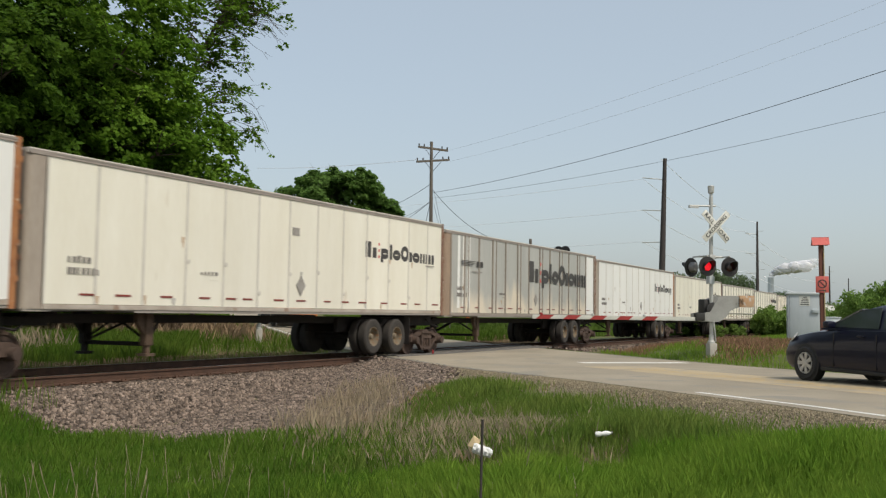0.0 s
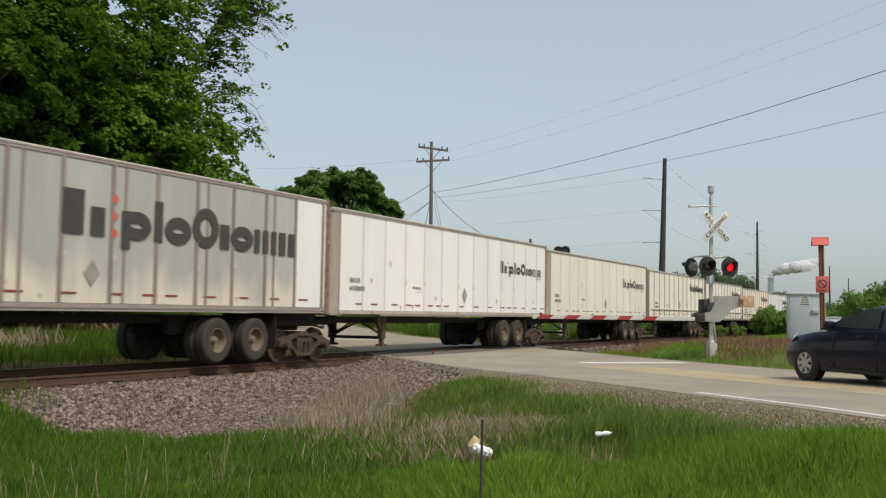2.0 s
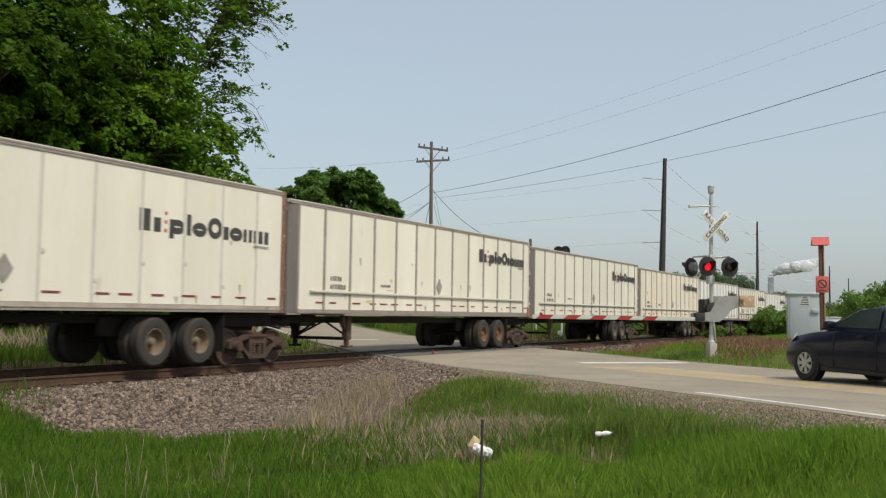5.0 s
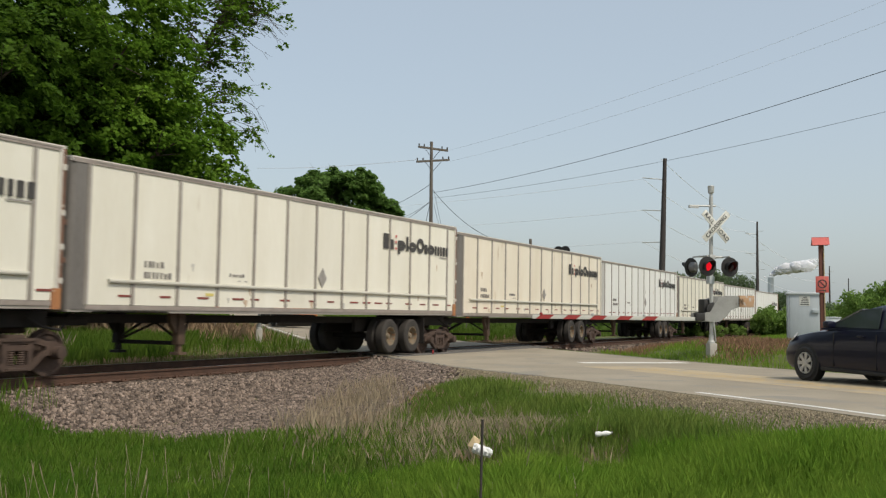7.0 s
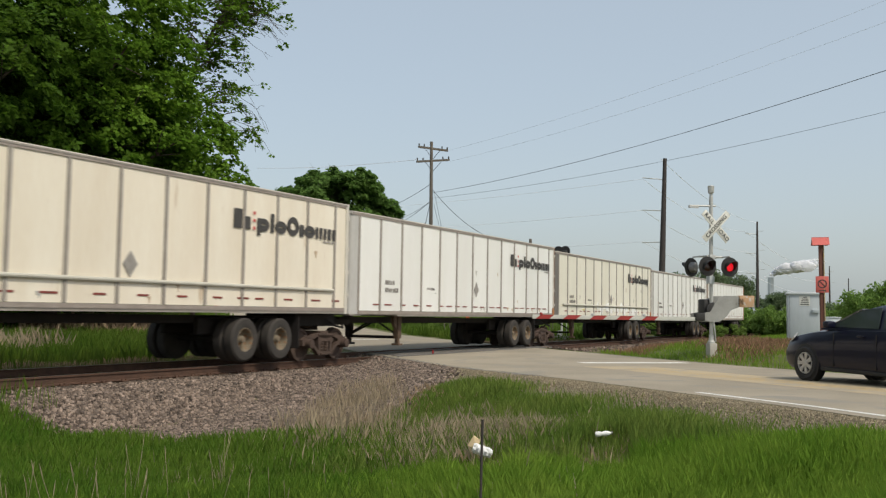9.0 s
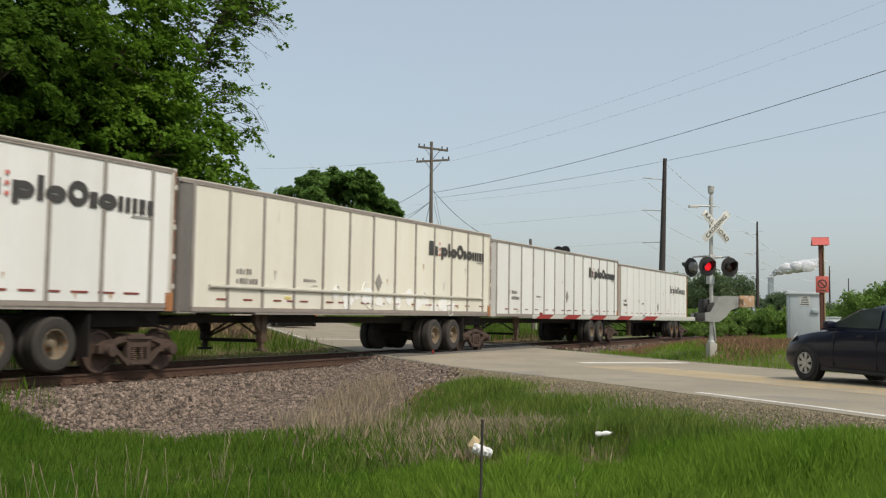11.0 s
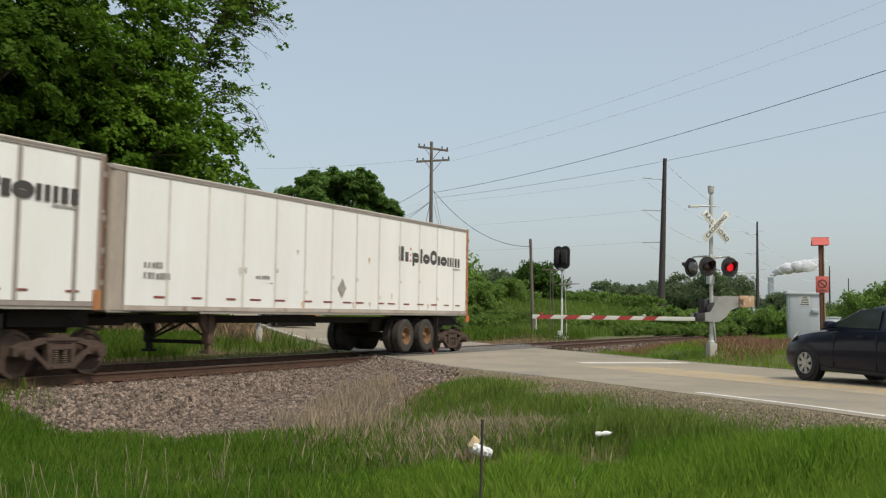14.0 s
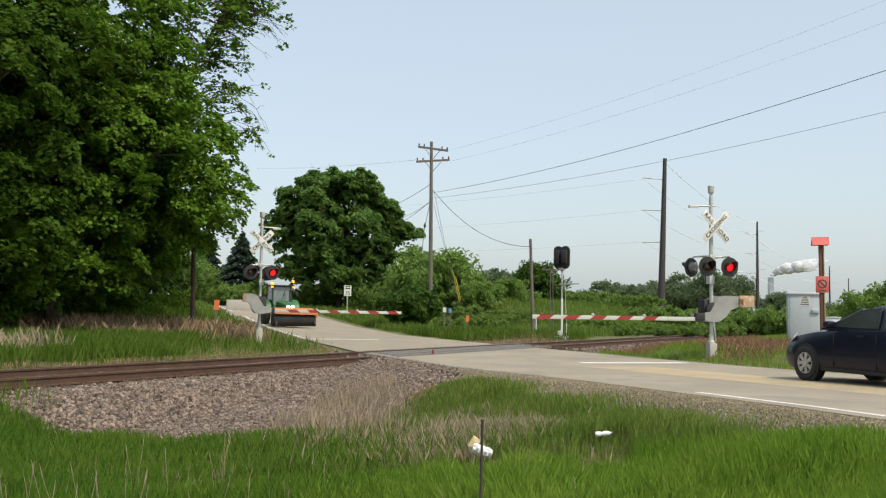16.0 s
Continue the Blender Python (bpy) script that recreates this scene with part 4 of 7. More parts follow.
# ================= things beside the road =================
def letters(s, size, material, name="lettering", thick=0.003, spread=1.0):
    cu = bpy.data.curves.new(name, "FONT")
    cu.body, cu.size, cu.align_x, cu.align_y, cu.extrude, cu.offset = s, size, "CENTER", "CENTER", thick, size * 0.014
    cu.space_character = spread
    tmp = new("tmp", cu)
    dg = bpy.context.evaluated_depsgraph_get()
    me = bpy.data.meshes.new_from_object(tmp.evaluated_get(dg))
    bpy.data.objects.remove(tmp)
    me.materials.clear()
    me.materials.append(material)
    return me


M_HOUSING = mat("dark_grey_cast_housing", (0.20, 0.20, 0.195), (0.14, 0.14, 0.135), 0.4, metal=0.3, scale=5, fine=40, bump=0.04)
FLIPS = []          # lenses that turn, with their lamp's phase
ACROSS = -46.5      # turn that faces a thing towards traffic coming along the road

HEAD_PLATE = Shape().lathe((0, 0, 0), (0, -1, 0), [(-0.02, 0.29), (0.0, 0.30), (0.012, 0.30), (0.012, 0.165), (-0.01, 0.165)], 32).data("background", M_BLACK, True)
HEAD_CASE = Shape().lathe((0, 0.02, 0), (0, 1, 0), [(0, 0.17), (0.10, 0.165), (0.17, 0.12), (0.19, 0.05)], 24).data("housing", M_HOUSING, True)
hv, hf = [], []
HN = 18
for i in range(HN + 1):
    an = radians(-35 + 250 * i / HN)
    back, front = 0.0, 0.10 + 0.22 * max(0.0, math.sin(an)) ** 0.6
    for rr in (0.172, 0.164):
        hv += [(rr * math.cos(an), -back, rr * math.sin(an)), (rr * math.cos(an), -front, rr * math.sin(an))]
for i in range(HN):
    a, b = 4 * i, 4 * (i + 1)
    hf += [(a, b, b + 1, a + 1), (a + 2, a + 3, b + 3, b + 2), (a + 1, b + 1, b + 3, a + 3)]
HOOD = Shape().add(hv, hf).data("hood", M_BLACK, True)
LENS_OFF = Shape().lathe((0, 0.004, 0), (0, 1, 0), [(0, 0.135), (0.012, 0.12), (0.02, 0.06)], 24).data("dark_side", M_LENSOFF, True)
LENS_ON = Shape().lathe((0, 0, 0), (0, -1, 0), [(-0.004, 0.135), (0.012, 0.12), (0.02, 0.06)], 24).data("lens", M_LENSON, True)


def lamp_head(parent, x, y, z, facing, phase):
    """A flashing lamp: black backplate, hood, grey housing and a lens whose lit side turns to the front."""
    base = part("lamp_head", HEAD_PLATE, None, parent, "round black flashing lamp head", at=pose(x, y, z, 0, 0, facing))
    part("housing", HEAD_CASE, None, base)
    part("hood", HOOD, None, base)
    lens = part("lens", LENS_ON, None, base, "red lens", at=pose(0, -0.004, 0))
    me = LENS_ON.copy()
    bm = bmesh.new()
    bm.from_mesh(LENS_ON)
    k = len(bm.faces)
    bm.from_mesh(LENS_OFF)
    bm.faces.ensure_lookup_table()
    for i, f in enumerate(bm.faces):
        f.material_index = 0 if i < k else 1
    me.materials.clear()
    me.materials.append(M_LENSON)
    me.materials.append(M_LENSOFF)
    bm.to_mesh(me)
    bm.free()
    lens.data = me
    FLIPS.append((lens, phase))


def crossbuck(parent, y, z, back=False):
    for k, (rot, words) in enumerate(((-45, ("RAIL", "ROAD")), (45, ("CROSSING",)))):
        s = -1 if back else 1
        holder = part("blade", Shape().box(-0.61, 0.61, -0.008, 0.008, -0.115, 0.115, 0.004), M_WHITE, parent, "white crossbuck blade", at=pose(0.0, y - 0.02 * k, z, 0, -rot if not back else rot, 0))
        side = -0.012 if not back else 0.012
        for i, w in enumerate(words):
            dx = 0.0 if len(words) == 1 else (-0.33 if i == 0 else 0.33) * s
            part("lettering", letters(w, 0.185, M_SIGNTEXT, spread=1.12), None, holder, "black lettering", smooth=False, at=pose(dx, side, 0, 90, 0, 0 if not back else 180))


def gate_arm(parent, length, x0, y, z):
    w = 0.06
    arm = part("gate_arm", Shape().box(x0 - length, x0, y - 0.018, y + 0.018, z - w, z + w, 0.006), M_ARM, parent, "striped gate arm")
    x = x0 - length + 0.10
    while x < x0 - 1.35:
        s = Shape().plate([(x, y - 0.0215, z - w), (x + 0.42, y - 0.0215, z - w), (x + 0.58, y - 0.0215, z + w), (x + 0.16, y - 0.0215, z + w)], (0, 0.043, 0))
        part("red_stripe", s, M_RED, arm, smooth=False)
        x += 0.86
    for fx in (0.03, 0.32, 0.62):
        xx = x0 - length * (1 - fx)
        part("arm_light", Shape().lathe((xx + 0.1, y, z + w), (0, 0, 1), [(0, 0.05), (0.03, 0.05), (0.05, 0.035), (0.065, 0.015)], 12), M_ALU if fx > 0.1 else M_RED, arm, "small red arm lamp")
    return arm


M_ARM = mat("dull_white_reflective", (0.50, 0.51, 0.46), (0.40, 0.41, 0.37), 0.6, scale=5, fine=40, bump=0.02)
M_LEVER = mat("weathered_grey_casting", (0.34, 0.34, 0.32), (0.25, 0.25, 0.235), 0.6, metal=0.2, scale=4, fine=40, bump=0.1, rust=(0.22, 0.19, 0.16), rust_at=0.66)
M_WEIGHT = mat("rusty_counterweight", (0.40, 0.22, 0.11), (0.48, 0.36, 0.24), 0.85, scale=3, fine=30, rust=(0.45, 0.42, 0.38), rust_at=0.58)


def crossing_signal(m, label, arm, arm_z, lever=1.0, back=False):
    t = thing("crossing_signal", m, label, "crossing signal", "crossing signals")
    part("foundation", Shape().box(-0.13, 0.13, -0.13, 0.13, -0.55, 0.2, 0.03), M_CONC, t, "concrete foundation")
    part("base", Shape().lathe((0, 0, 0.2), (0, 0, 1), [(0, 0.12), (0.04, 0.12), (0.08, 0.085), (0.25, 0.075), (0.26, 0.06)], 16), M_ALU, t)
    part("mast", Shape().tube((0, 0, 0.3), (0, 0, 4.72), 0.06, n=16), M_ALU, t, "grey aluminium mast")
    part("bell", Shape().lathe((0, 0, 4.70), (0, 0, 1), [(0, 0.06), (0.06, 0.045), (0.12, 0.05), (0.16, 0.09), (0.36, 0.105), (0.38, 0.08)], 18), M_ALU, t, "grey bell on top")
    part("upper_bar", Shape().tube((-0.78, 0, 4.42), (0.16, 0, 4.45), 0.028, n=8).box(-0.78, -0.45, -0.04, 0.04, 4.36, 4.43), M_ALU, t)
    if back:
        crossbuck(t, 0.12, 3.82, back=True)
    else:
        crossbuck(t, -0.26, 3.79)
        part("sign_bracket", Shape().box(-0.05, 0.05, -0.25, 0.0, 3.76, 3.82, 0.008), M_ALU, t)
    part("lamp_crossarm", Shape().tube((-0.42, 0, 2.86), (0.42, 0, 2.86), 0.03, n=8).tube((-0.40, -0.4, 2.86), (-0.40, 0.4, 2.86), 0.022, n=8).tube((0.40, -0.4, 2.86), (0.40, 0.4, 2.86), 0.022, n=8)
         .box(-0.1, 0.1, -0.09, 0.09, 2.78, 2.92, 0.01), M_ALU, t)
    for s in (-1, 1):
        for f in (0, 197):
            if f and s > 0 and not back:
                continue          # the near mast carries a single lamp to the rear
            yy = -0.40 if f == 0 else 0.42
            lamp_head(t, s * (0.39 if f == 0 else 0.44), yy, 2.54, f, 0 if (s < 0) != back else 1)
    part("junction_box", Shape().box(-0.12, 0.06, -0.1, 0.1, 2.02, 2.26, 0.015), M_CASE, t)
    # gate mechanism
    mech = part("mechanism", Shape().box(-0.22, 0.14, 0.05, 0.42, 0.92, 1.55, 0.05).lathe((0.0, -0.02, 1.25), (0, -1, 0), [(0, 0.2), (0.06, 0.2), (0.08, 0.1)], 20), M_BLACK, t, "dark gate mechanism box")
    for y in (-0.12, 0.46):
        pts = [(-0.42, 0.90), (-0.05, 0.84), (0.22, 0.86), (0.46, 1.02), (0.62, 1.22), (0.92, 1.32), (1.22, 1.34), (1.22, 1.62), (0.80, 1.66), (0.40, 1.66), (0.16, 1.58), (0.02, 1.36), (-0.10, 1.16), (-0.42, 1.10)]
        part("counterweight_lever", Shape().plate([(a if a < 0.3 else 0.3 + (a - 0.3) * lever, y, b) for a, b in pts], (0, 0.035, 0)), M_LEVER, t, "grey cast lever", smooth=False)
    part("counterweight", Shape().box(0.3 + 0.62 * lever, 0.3 + 1.15 * lever, -0.16, -0.02, 1.32, 1.68, 0.012), M_WEIGHT, t, "rusty counterweight plates")
    for k in range(3):
        part("bolt", Shape().tube((0.86 + 0.07 * k, -0.2, 1.40 + 0.03 * (k % 2)), (0.86 + 0.07 * k, -0.2, 1.58), 0.014, n=6), M_BLACK, t)
    part("arm_clamp", Shape().box(-0.62, -0.30, -0.14, 0.0, 0.88, 1.12, 0.02), M_BLACK, t)
    part("cable_conduit", Shape().path([(0.02, -0.1, 0.9), (0.03, -0.14, 0.6), (0.09, -0.1, 0.25)], 0.022, 6), M_ALU, t)
    gate_arm(t, arm, -0.30, -0.07, arm_z)
    return t


crossing_signal(pose(30.97, 5.75, 0.32, 0, 0, ACROSS), "railway crossing signal with lowered striped gate on the verge", 5.70, 0.93)
crossing_signal(pose(33.4, 24.55, 0.35, 0, 0, ACROSS + 180), "far railway crossing signal with lowered striped gate", 5.8, 0.97, 0.35, back=True)

# relay case
M_CASETOP = mat("pale_case_roof", (0.62, 0.66, 0.68), (0.55, 0.58, 0.6), 0.5, bump=0.02)
case = thing("relay_case", pose(41.44, 4.05, 0.36, 0, 0, -79), "grey steel railway relay case with white notice", "relay case")
part("body", Shape().box(-0.66, 0.66, -0.4, 0.4, 0.0, 1.92, 0.02), M_CASE, case)
part("roof", Shape().box(-0.72, 0.72, -0.46, 0.46, 1.92, 2.02, 0.02), M_CASETOP, case, "pale overhanging lid")
part("door_seam", Shape().box(-0.605, -0.595, -0.404, -0.395, 0.08, 1.86).box(0.595, 0.605, -0.404, -0.395, 0.08, 1.86), M_BLACK, case, smooth=False)
part("handle", Shape().box(0.22, 0.50, -0.47, -0.40, 1.20, 1.36, 0.02), M_CASE, case)
notice = part("notice", Shape().box(-0.24, 0.16, -0.408, -0.401, 1.48, 1.88), M_WHITE, case, "white notice", smooth=False)
for k, (w0, w1) in enumerate(((-0.10, 0.04), (-0.14, 0.09), (-0.18, 0.10), (-0.19, 0.12), (-0.2, 0.12))):
    z = 1.83 - 0.07 * k
    part("text_bar", Shape().box(w0, w1, -0.411, -0.408, z - 0.03, z), M_SIGNTEXT, notice, smooth=False)
small = thing("small_case", pose(47.5, 3.45, 0.30, 0, 0, -79), "small pale equipment box beside the relay case", "equipment box")
part("body", Shape().box(-0.3, 0.3, -0.2, 0.2, 0, 1.1, 0.02), M_CASETOP, small)
part("lid", Shape().box(-0.33, 0.33, -0.23, 0.23, 1.1, 1.15, 0.01), M_CASETOP, small)

# wooden post with red signs
M_POSTWOOD = mat("red_brown_post", (0.20, 0.085, 0.06), (0.13, 0.06, 0.045), 0.9, scale=3, fine=30, stretch=(3, 3, 0.4))
M_PINK = mat("faded_red_sign", (0.62, 0.13, 0.11), (0.52, 0.12, 0.10), 0.6, scale=4, fine=30, bump=0.02)
sp = thing("sign_post", pose(36.0, 2.94, 0.25, 0, -0.6, -78), "red-brown wooden post with faded red signs", "sign post")
part("post", Shape().box(-0.075, 0.075, -0.1, 0.1, -0.3, 3.62, 0.015), M_POSTWOOD, sp)
part("cap", Shape().plate([(-0.30, -0.22, 3.60), (0.26, -0.22, 3.60), (0.26, 0.0, 3.86), (-0.30, 0.0, 3.86)], (0, 0.02, 0.02)).plate([(-0.30, 0.22, 3.60), (0.26, 0.22, 3.60), (0.26, 0.0, 3.86), (-0.30, 0.0, 3.86)], (0, 0.0, 0.02)), M_PINK, sp, "roof-shaped red cap", smooth=False)
part("tube", Shape().tube((0.07, -0.12, 0.2), (0.07, -0.12, 3.55), 0.018, n=8), M_YELLOW, sp)
sg = part("sign", Shape().box(-0.21, 0.21, -0.135, -0.115, 1.97, 2.53, 0.005), M_PINK, sp, "faded red sign with a barred ring")
part("ring", Shape().add(*(lambda n: ([(r * math.cos(6.2832 * i / n), -0.139, 2.27 + r * math.sin(6.2832 * i / n)) for r in (0.15, 0.115) for i in range(n)], [(i, (i + 1) % n, n + (i + 1) % n, n + i) for i in range(n)]))(28)), M_SIGNTEXT, sg, smooth=False)
part("bar", Shape().plate([(-0.10, -0.141, 2.35), (-0.075, -0.141, 2.375), (0.10, -0.141, 2.19), (0.075, -0.141, 2.165)], (0, 0.004, 0)), M_SIGNTEXT, sg, smooth=False)
part("text_bar", Shape().box(-0.12, 0.12, -0.139, -0.135, 2.02, 2.05), M_SIGNTEXT, sg, smooth=False)

# railway block signal, seen from behind
M_WHITEMAST = mat("white_mast_paint", (0.74, 0.74, 0.72), (0.6, 0.6, 0.57), 0.6, scale=5, fine=40)
bs = thing("block_signal", pose(57.0, 19.5, -0.12, 0, 0, 0), "railway signal with two black round backplates on a white mast", "railway signal")
part("base", Shape().box(-0.35, 0.35, -0.35, 0.35, -0.2, 0.22, 0.04), M_CONC, bs)
part("mast", Shape().tube((0, 0, 0.2), (0, 0, 2.5), 0.062, n=14), M_WHITEMAST, bs, "white lower mast")
part("upper_mast", Shape().tube((0, 0, 2.5), (0, 0, 4.5), 0.042, n=12), M_ALU, bs)
part("ladder", Shape().tube((0.25, -0.25, 0.2), (0.12, -0.12, 4.3), 0.012, n=6), M_WHITEMAST, bs)
for k, yy in enumerate((0.25, -0.23)):
    pts = [(0.0, yy + 0.30 * math.cos(a_), 5.0 + (0.40 if math.sin(a_) > 0 else -0.40) + 0.30 * math.sin(a_)) for a_ in [2 * math.pi * i / 24 for i in range(24)]]
    part("backplate", Shape().plate([(p_[0] - 0.1 * k, p_[1], p_[2] - 0.35 * 0) for p_ in pts], (0.03, 0, 0)), M_BLACK, bs, "black backplate", smooth=False)
    part("lamp_box", Shape().box(-0.32 - 0.1 * k, -0.02 - 0.1 * k, yy - 0.17, yy + 0.17, 4.6, 5.4, 0.05), M_BLACK, bs)
part("bracket", Shape().path([(0, -0.2, 4.35), (0, 0, 4.2), (0, 0.2, 4.35)], 0.05, 8).lathe((0, 0, 4.15), (0, 0, 1), [(0, 0.05), (0.1, 0.16), (0.2, 0.05)], 12), M_ALU, bs)
part("case", Shape().box(-0.09, 0.09, 0.06, 0.22, 0.25, 0.55, 0.02), M_WHITEMAST, bs)
part("platform", Shape().box(-0.05, 0.05, -1.1, 0.15, 3.36, 3.42), M_ALU, bs)

sf_ = thing("steel_frame", pose(60.5, 21.4, -0.1, 0, 0, -66), "thin grey steel frame beside the railway signal", "steel frame")
for x_ in (-0.09, 0.09):
    part("leg", Shape().tube((x_, 0, 0), (x_ * 0.9, 0, 4.4), 0.03, n=6), M_WOODPOLE, sf_)
part("top_bar", Shape().box(-0.62, 0.5, -0.05, 0.05, 4.38, 4.46), M_WOODPOLE, sf_, smooth=False)
part("cross_bar", Shape().tube((0.2, 0, 3.42), (1.5, 0, 3.50), 0.03, n=6), M_WOODPOLE, sf_)

# poles and wires
def pole(name, x, y, z0, top, r0, r1, material, label, lean=(0, 0), category="utility pole", group=""):
    t = thing(name, pose(x, y, z0), label, category, group)
    part("shaft", Shape().tube((0, 0, -0.5), (lean[0], lean[1], top - z0), r0, r1, n=12), material, t)
    return t


up = pole("utility_pole", 64.4, 32.1, 0.2, 14.05, 0.17, 0.11, M_WOODPOLE, "weathered wooden utility pole with two crossarms", (-0.05, 0.12))
for zz, dx, dy, tilt in ((13.45, 0.55, -0.95, -0.12), (12.55, 0.62, -1.05, 0.10)):
    part("crossarm", Shape().plate([(-dx - 0.04, -dy - 0.04, zz - 0.2 - tilt), (-dx + 0.05, -dy + 0.05, zz - 0.2 - tilt), (dx + 0.05, dy + 0.05, zz - 0.2 + tilt), (dx - 0.04, dy - 0.04, zz - 0.2 + tilt)], (0, 0, 0.15)), M_WOODPOLE, up, smooth=False)
    for s in (-0.95, -0.6, 0.6, 0.95):
        part("insulator", Shape().lathe((dx * s, dy * s, zz - 0.05 + tilt * s), (0, 0, 1), [(0, 0.03), (0.05, 0.05), (0.1, 0.06), (0.14, 0.05), (0.2, 0.03)], 8), M_WIRE, up)
    part("brace", Shape().tube((0, 0, zz - 0.9), (-dx * 0.5, -dy * 0.5, zz - 0.2), 0.02, n=5).tube((0, 0, zz - 0.9), (dx * 0.5, dy * 0.5, zz - 0.2), 0.02, n=5), M_WIRE, up)
part("drop_cable", Shape().path([(-0.15, 0.1, 9.3), (-0.3, 0.45, 7.4), (-0.4, 0.75, 4)], 0.02, 5).lathe((-0.29, 0.43, 7.4), (0, 0, 1), [(0, 0.03), (0.1, 0.09), (0.3, 0.09), (0.4, 0.03)], 8), M_WIRE, up)
pole("short_pole", 59.95, 22.4, -0.1, 6.3, 0.12, 0.09, M_WOODPOLE, "short grey wooden pole by the track", (-0.1, 0.25))
part("pole_guard", Shape().box(0.02, 0.10, -0.155, -0.11, 0.2, 1.5, 0.01), M_WHITEMAST, scene.objects["short_pole"], "white guard strip")
STEEL = [(141.1, 33.3, 24.5, 0.55, 0.28), (238.0, 33.6, 24.3, 0.42, 0.2), (405.0, 30.5, 22.5, 0.42, 0.2), (520.0, 30.5, 22.5, 0.42, 0.2), (680.0, 31.0, 22.0, 0.42, 0.2)]
for i, (x, y, top, r0, r1) in enumerate(STEEL):
    t = pole("transmission_pole", x, y, gz(x, y), top, r0, r1, M_DARKPOLE, "tall dark steel transmission pole", (0.25, -0.5) if i == 0 else (0, 0), group="transmission poles")
    for k, zz in enumerate((0.875, 0.67, 0.465)):
        h = (top - gz(x, y)) * zz - 0.2
        part("insulator_arm", Shape().tube((0.1, -0.2, h - 0.1), (-0.6, 2.6, h + 0.2 - 0.2 * k), 0.07, n=6), M_ALU, t)
        if i in (1, 2):
            part("insulator_arm", Shape().tube((0, 0, h + 0.6), (0.4, -1.6, h + 0.8), 0.05, n=6), M_ALU, t)


def wire(p0, p1, sag, r, material=M_WIRE, n=16, label="overhead wire"):
    p0, p1 = Vector(p0), Vector(p1)
    s = Shape()
    pts = [p0.lerp(p1, i / n) - Vector((0, 0, 4 * sag * (i / n) * (1 - i / n))) for i in range(n + 1)]
    s.path(pts, r, 5)
    me = s.data("overhead_wire", material, True)
    return tagged(new("overhead_wire", me), label + " strung between poles", "wire", "overhead wires")


M_GUARD = mat("yellow_guard_plastic", (0.62, 0.46, 0.05), (0.52, 0.38, 0.05), 0.6, bump=0)
M_FAINT = mat("pale_wire", (0.72, 0.74, 0.77), (0.76, 0.78, 0.80), 0.8, bump=0)
wire((64.4, 32.1, 10.25), (36.3, -3.7, 11.08), 0.62, 0.014)
wire((64.5, 32.2, 9.85), (48.3, -2.5, 11.5), 0.55, 0.010)
wire((64.3, 32.2, 9.6), (110.0, 62.0, 13.2), 0.5, 0.016)
wire((64.3, 32.2, 10.9), (105, 60, 14.2), 0.4, 0.020)
wire((64.3, 32.2, 9.6), (108, 60, 12.4), 0.4, 0.018)
wire((63.9, 33.1, 12.7), (72.2, 53.8, 14.3), 0.2, 0.018, M_FAINT)
wire((64.4, 32.2, 10.6), (59.85, 22.65, 5.8), 1.1, 0.018)
wire((64.45, 32.0, 10.4), (67.11, 31.19, 2.0), 0.0, 0.012)
wire((64.45, 32.0, 9.4), (67.16, 31.08, 2.0), 0.0, 0.012)
for k, zz in enumerate((21.6, 17.0, 12.4)):
    wire((141.0, 35.9, zz), (238.0, 36.2, zz + 0.4), 1.8, 0.035, M_FAINT)
    wire((238.0, 36.2, zz + 0.4), (405.0, 33.0, zz), 2.4, 0.05, M_FAINT)
    wire((141.0, 35.9, zz), ((156.2, 97.3, 20.6), (156.5, 97.4, 16.6), (156.8, 97.5, 12.7))[k], 0.5, 0.026, M_FAINT)
wire((141.0, 33.3, 24.4), (238.0, 33.6, 24.0), 1.8, 0.035, M_FAINT)
wire((64.95, 31.15, 13.4), (48.0, 0.35, 16.06), 0.45, 0.006, M_FAINT)
wire((65.0, 31.05, 12.6), (48.0, 0.36, 15.05), 0.45, 0.006, M_FAINT)
# yellow guards on the guy wires
for k, (p_, q_) in enumerate((((66.93, 31.56, 4.7), (67.11, 31.19, 2.9)), ((67.05, 31.36, 4.2), (67.16, 31.08, 2.9)))):
    g_ = thing("guy_guard", pose(*q_), "yellow plastic guard on a guy wire", "guy guard", "guy guards")
    d_ = Vector(p_) - Vector(q_)
    part("sleeve", Shape().tube(-d_ * 0.4, d_, 0.022, n=8), M_GUARD, g_)

# chimney with its plume, far off
def see_through(m, share):
    """Lets a share of the light pass straight through a thin material."""
    n, l = m.node_tree.nodes, m.node_tree.links
    out = next(q for q in n if q.type == "OUTPUT_MATERIAL")
    mix, clear = n.new("ShaderNodeMixShader"), n.new("ShaderNodeBsdfTransparent")
    l.new(out.inputs["Surface"].links[0].from_socket, mix.inputs[1])
    l.new(clear.outputs[0], mix.inputs[2])
    mix.inputs[0].default_value = share
    l.new(mix.outputs[0], out.inputs["Surface"])


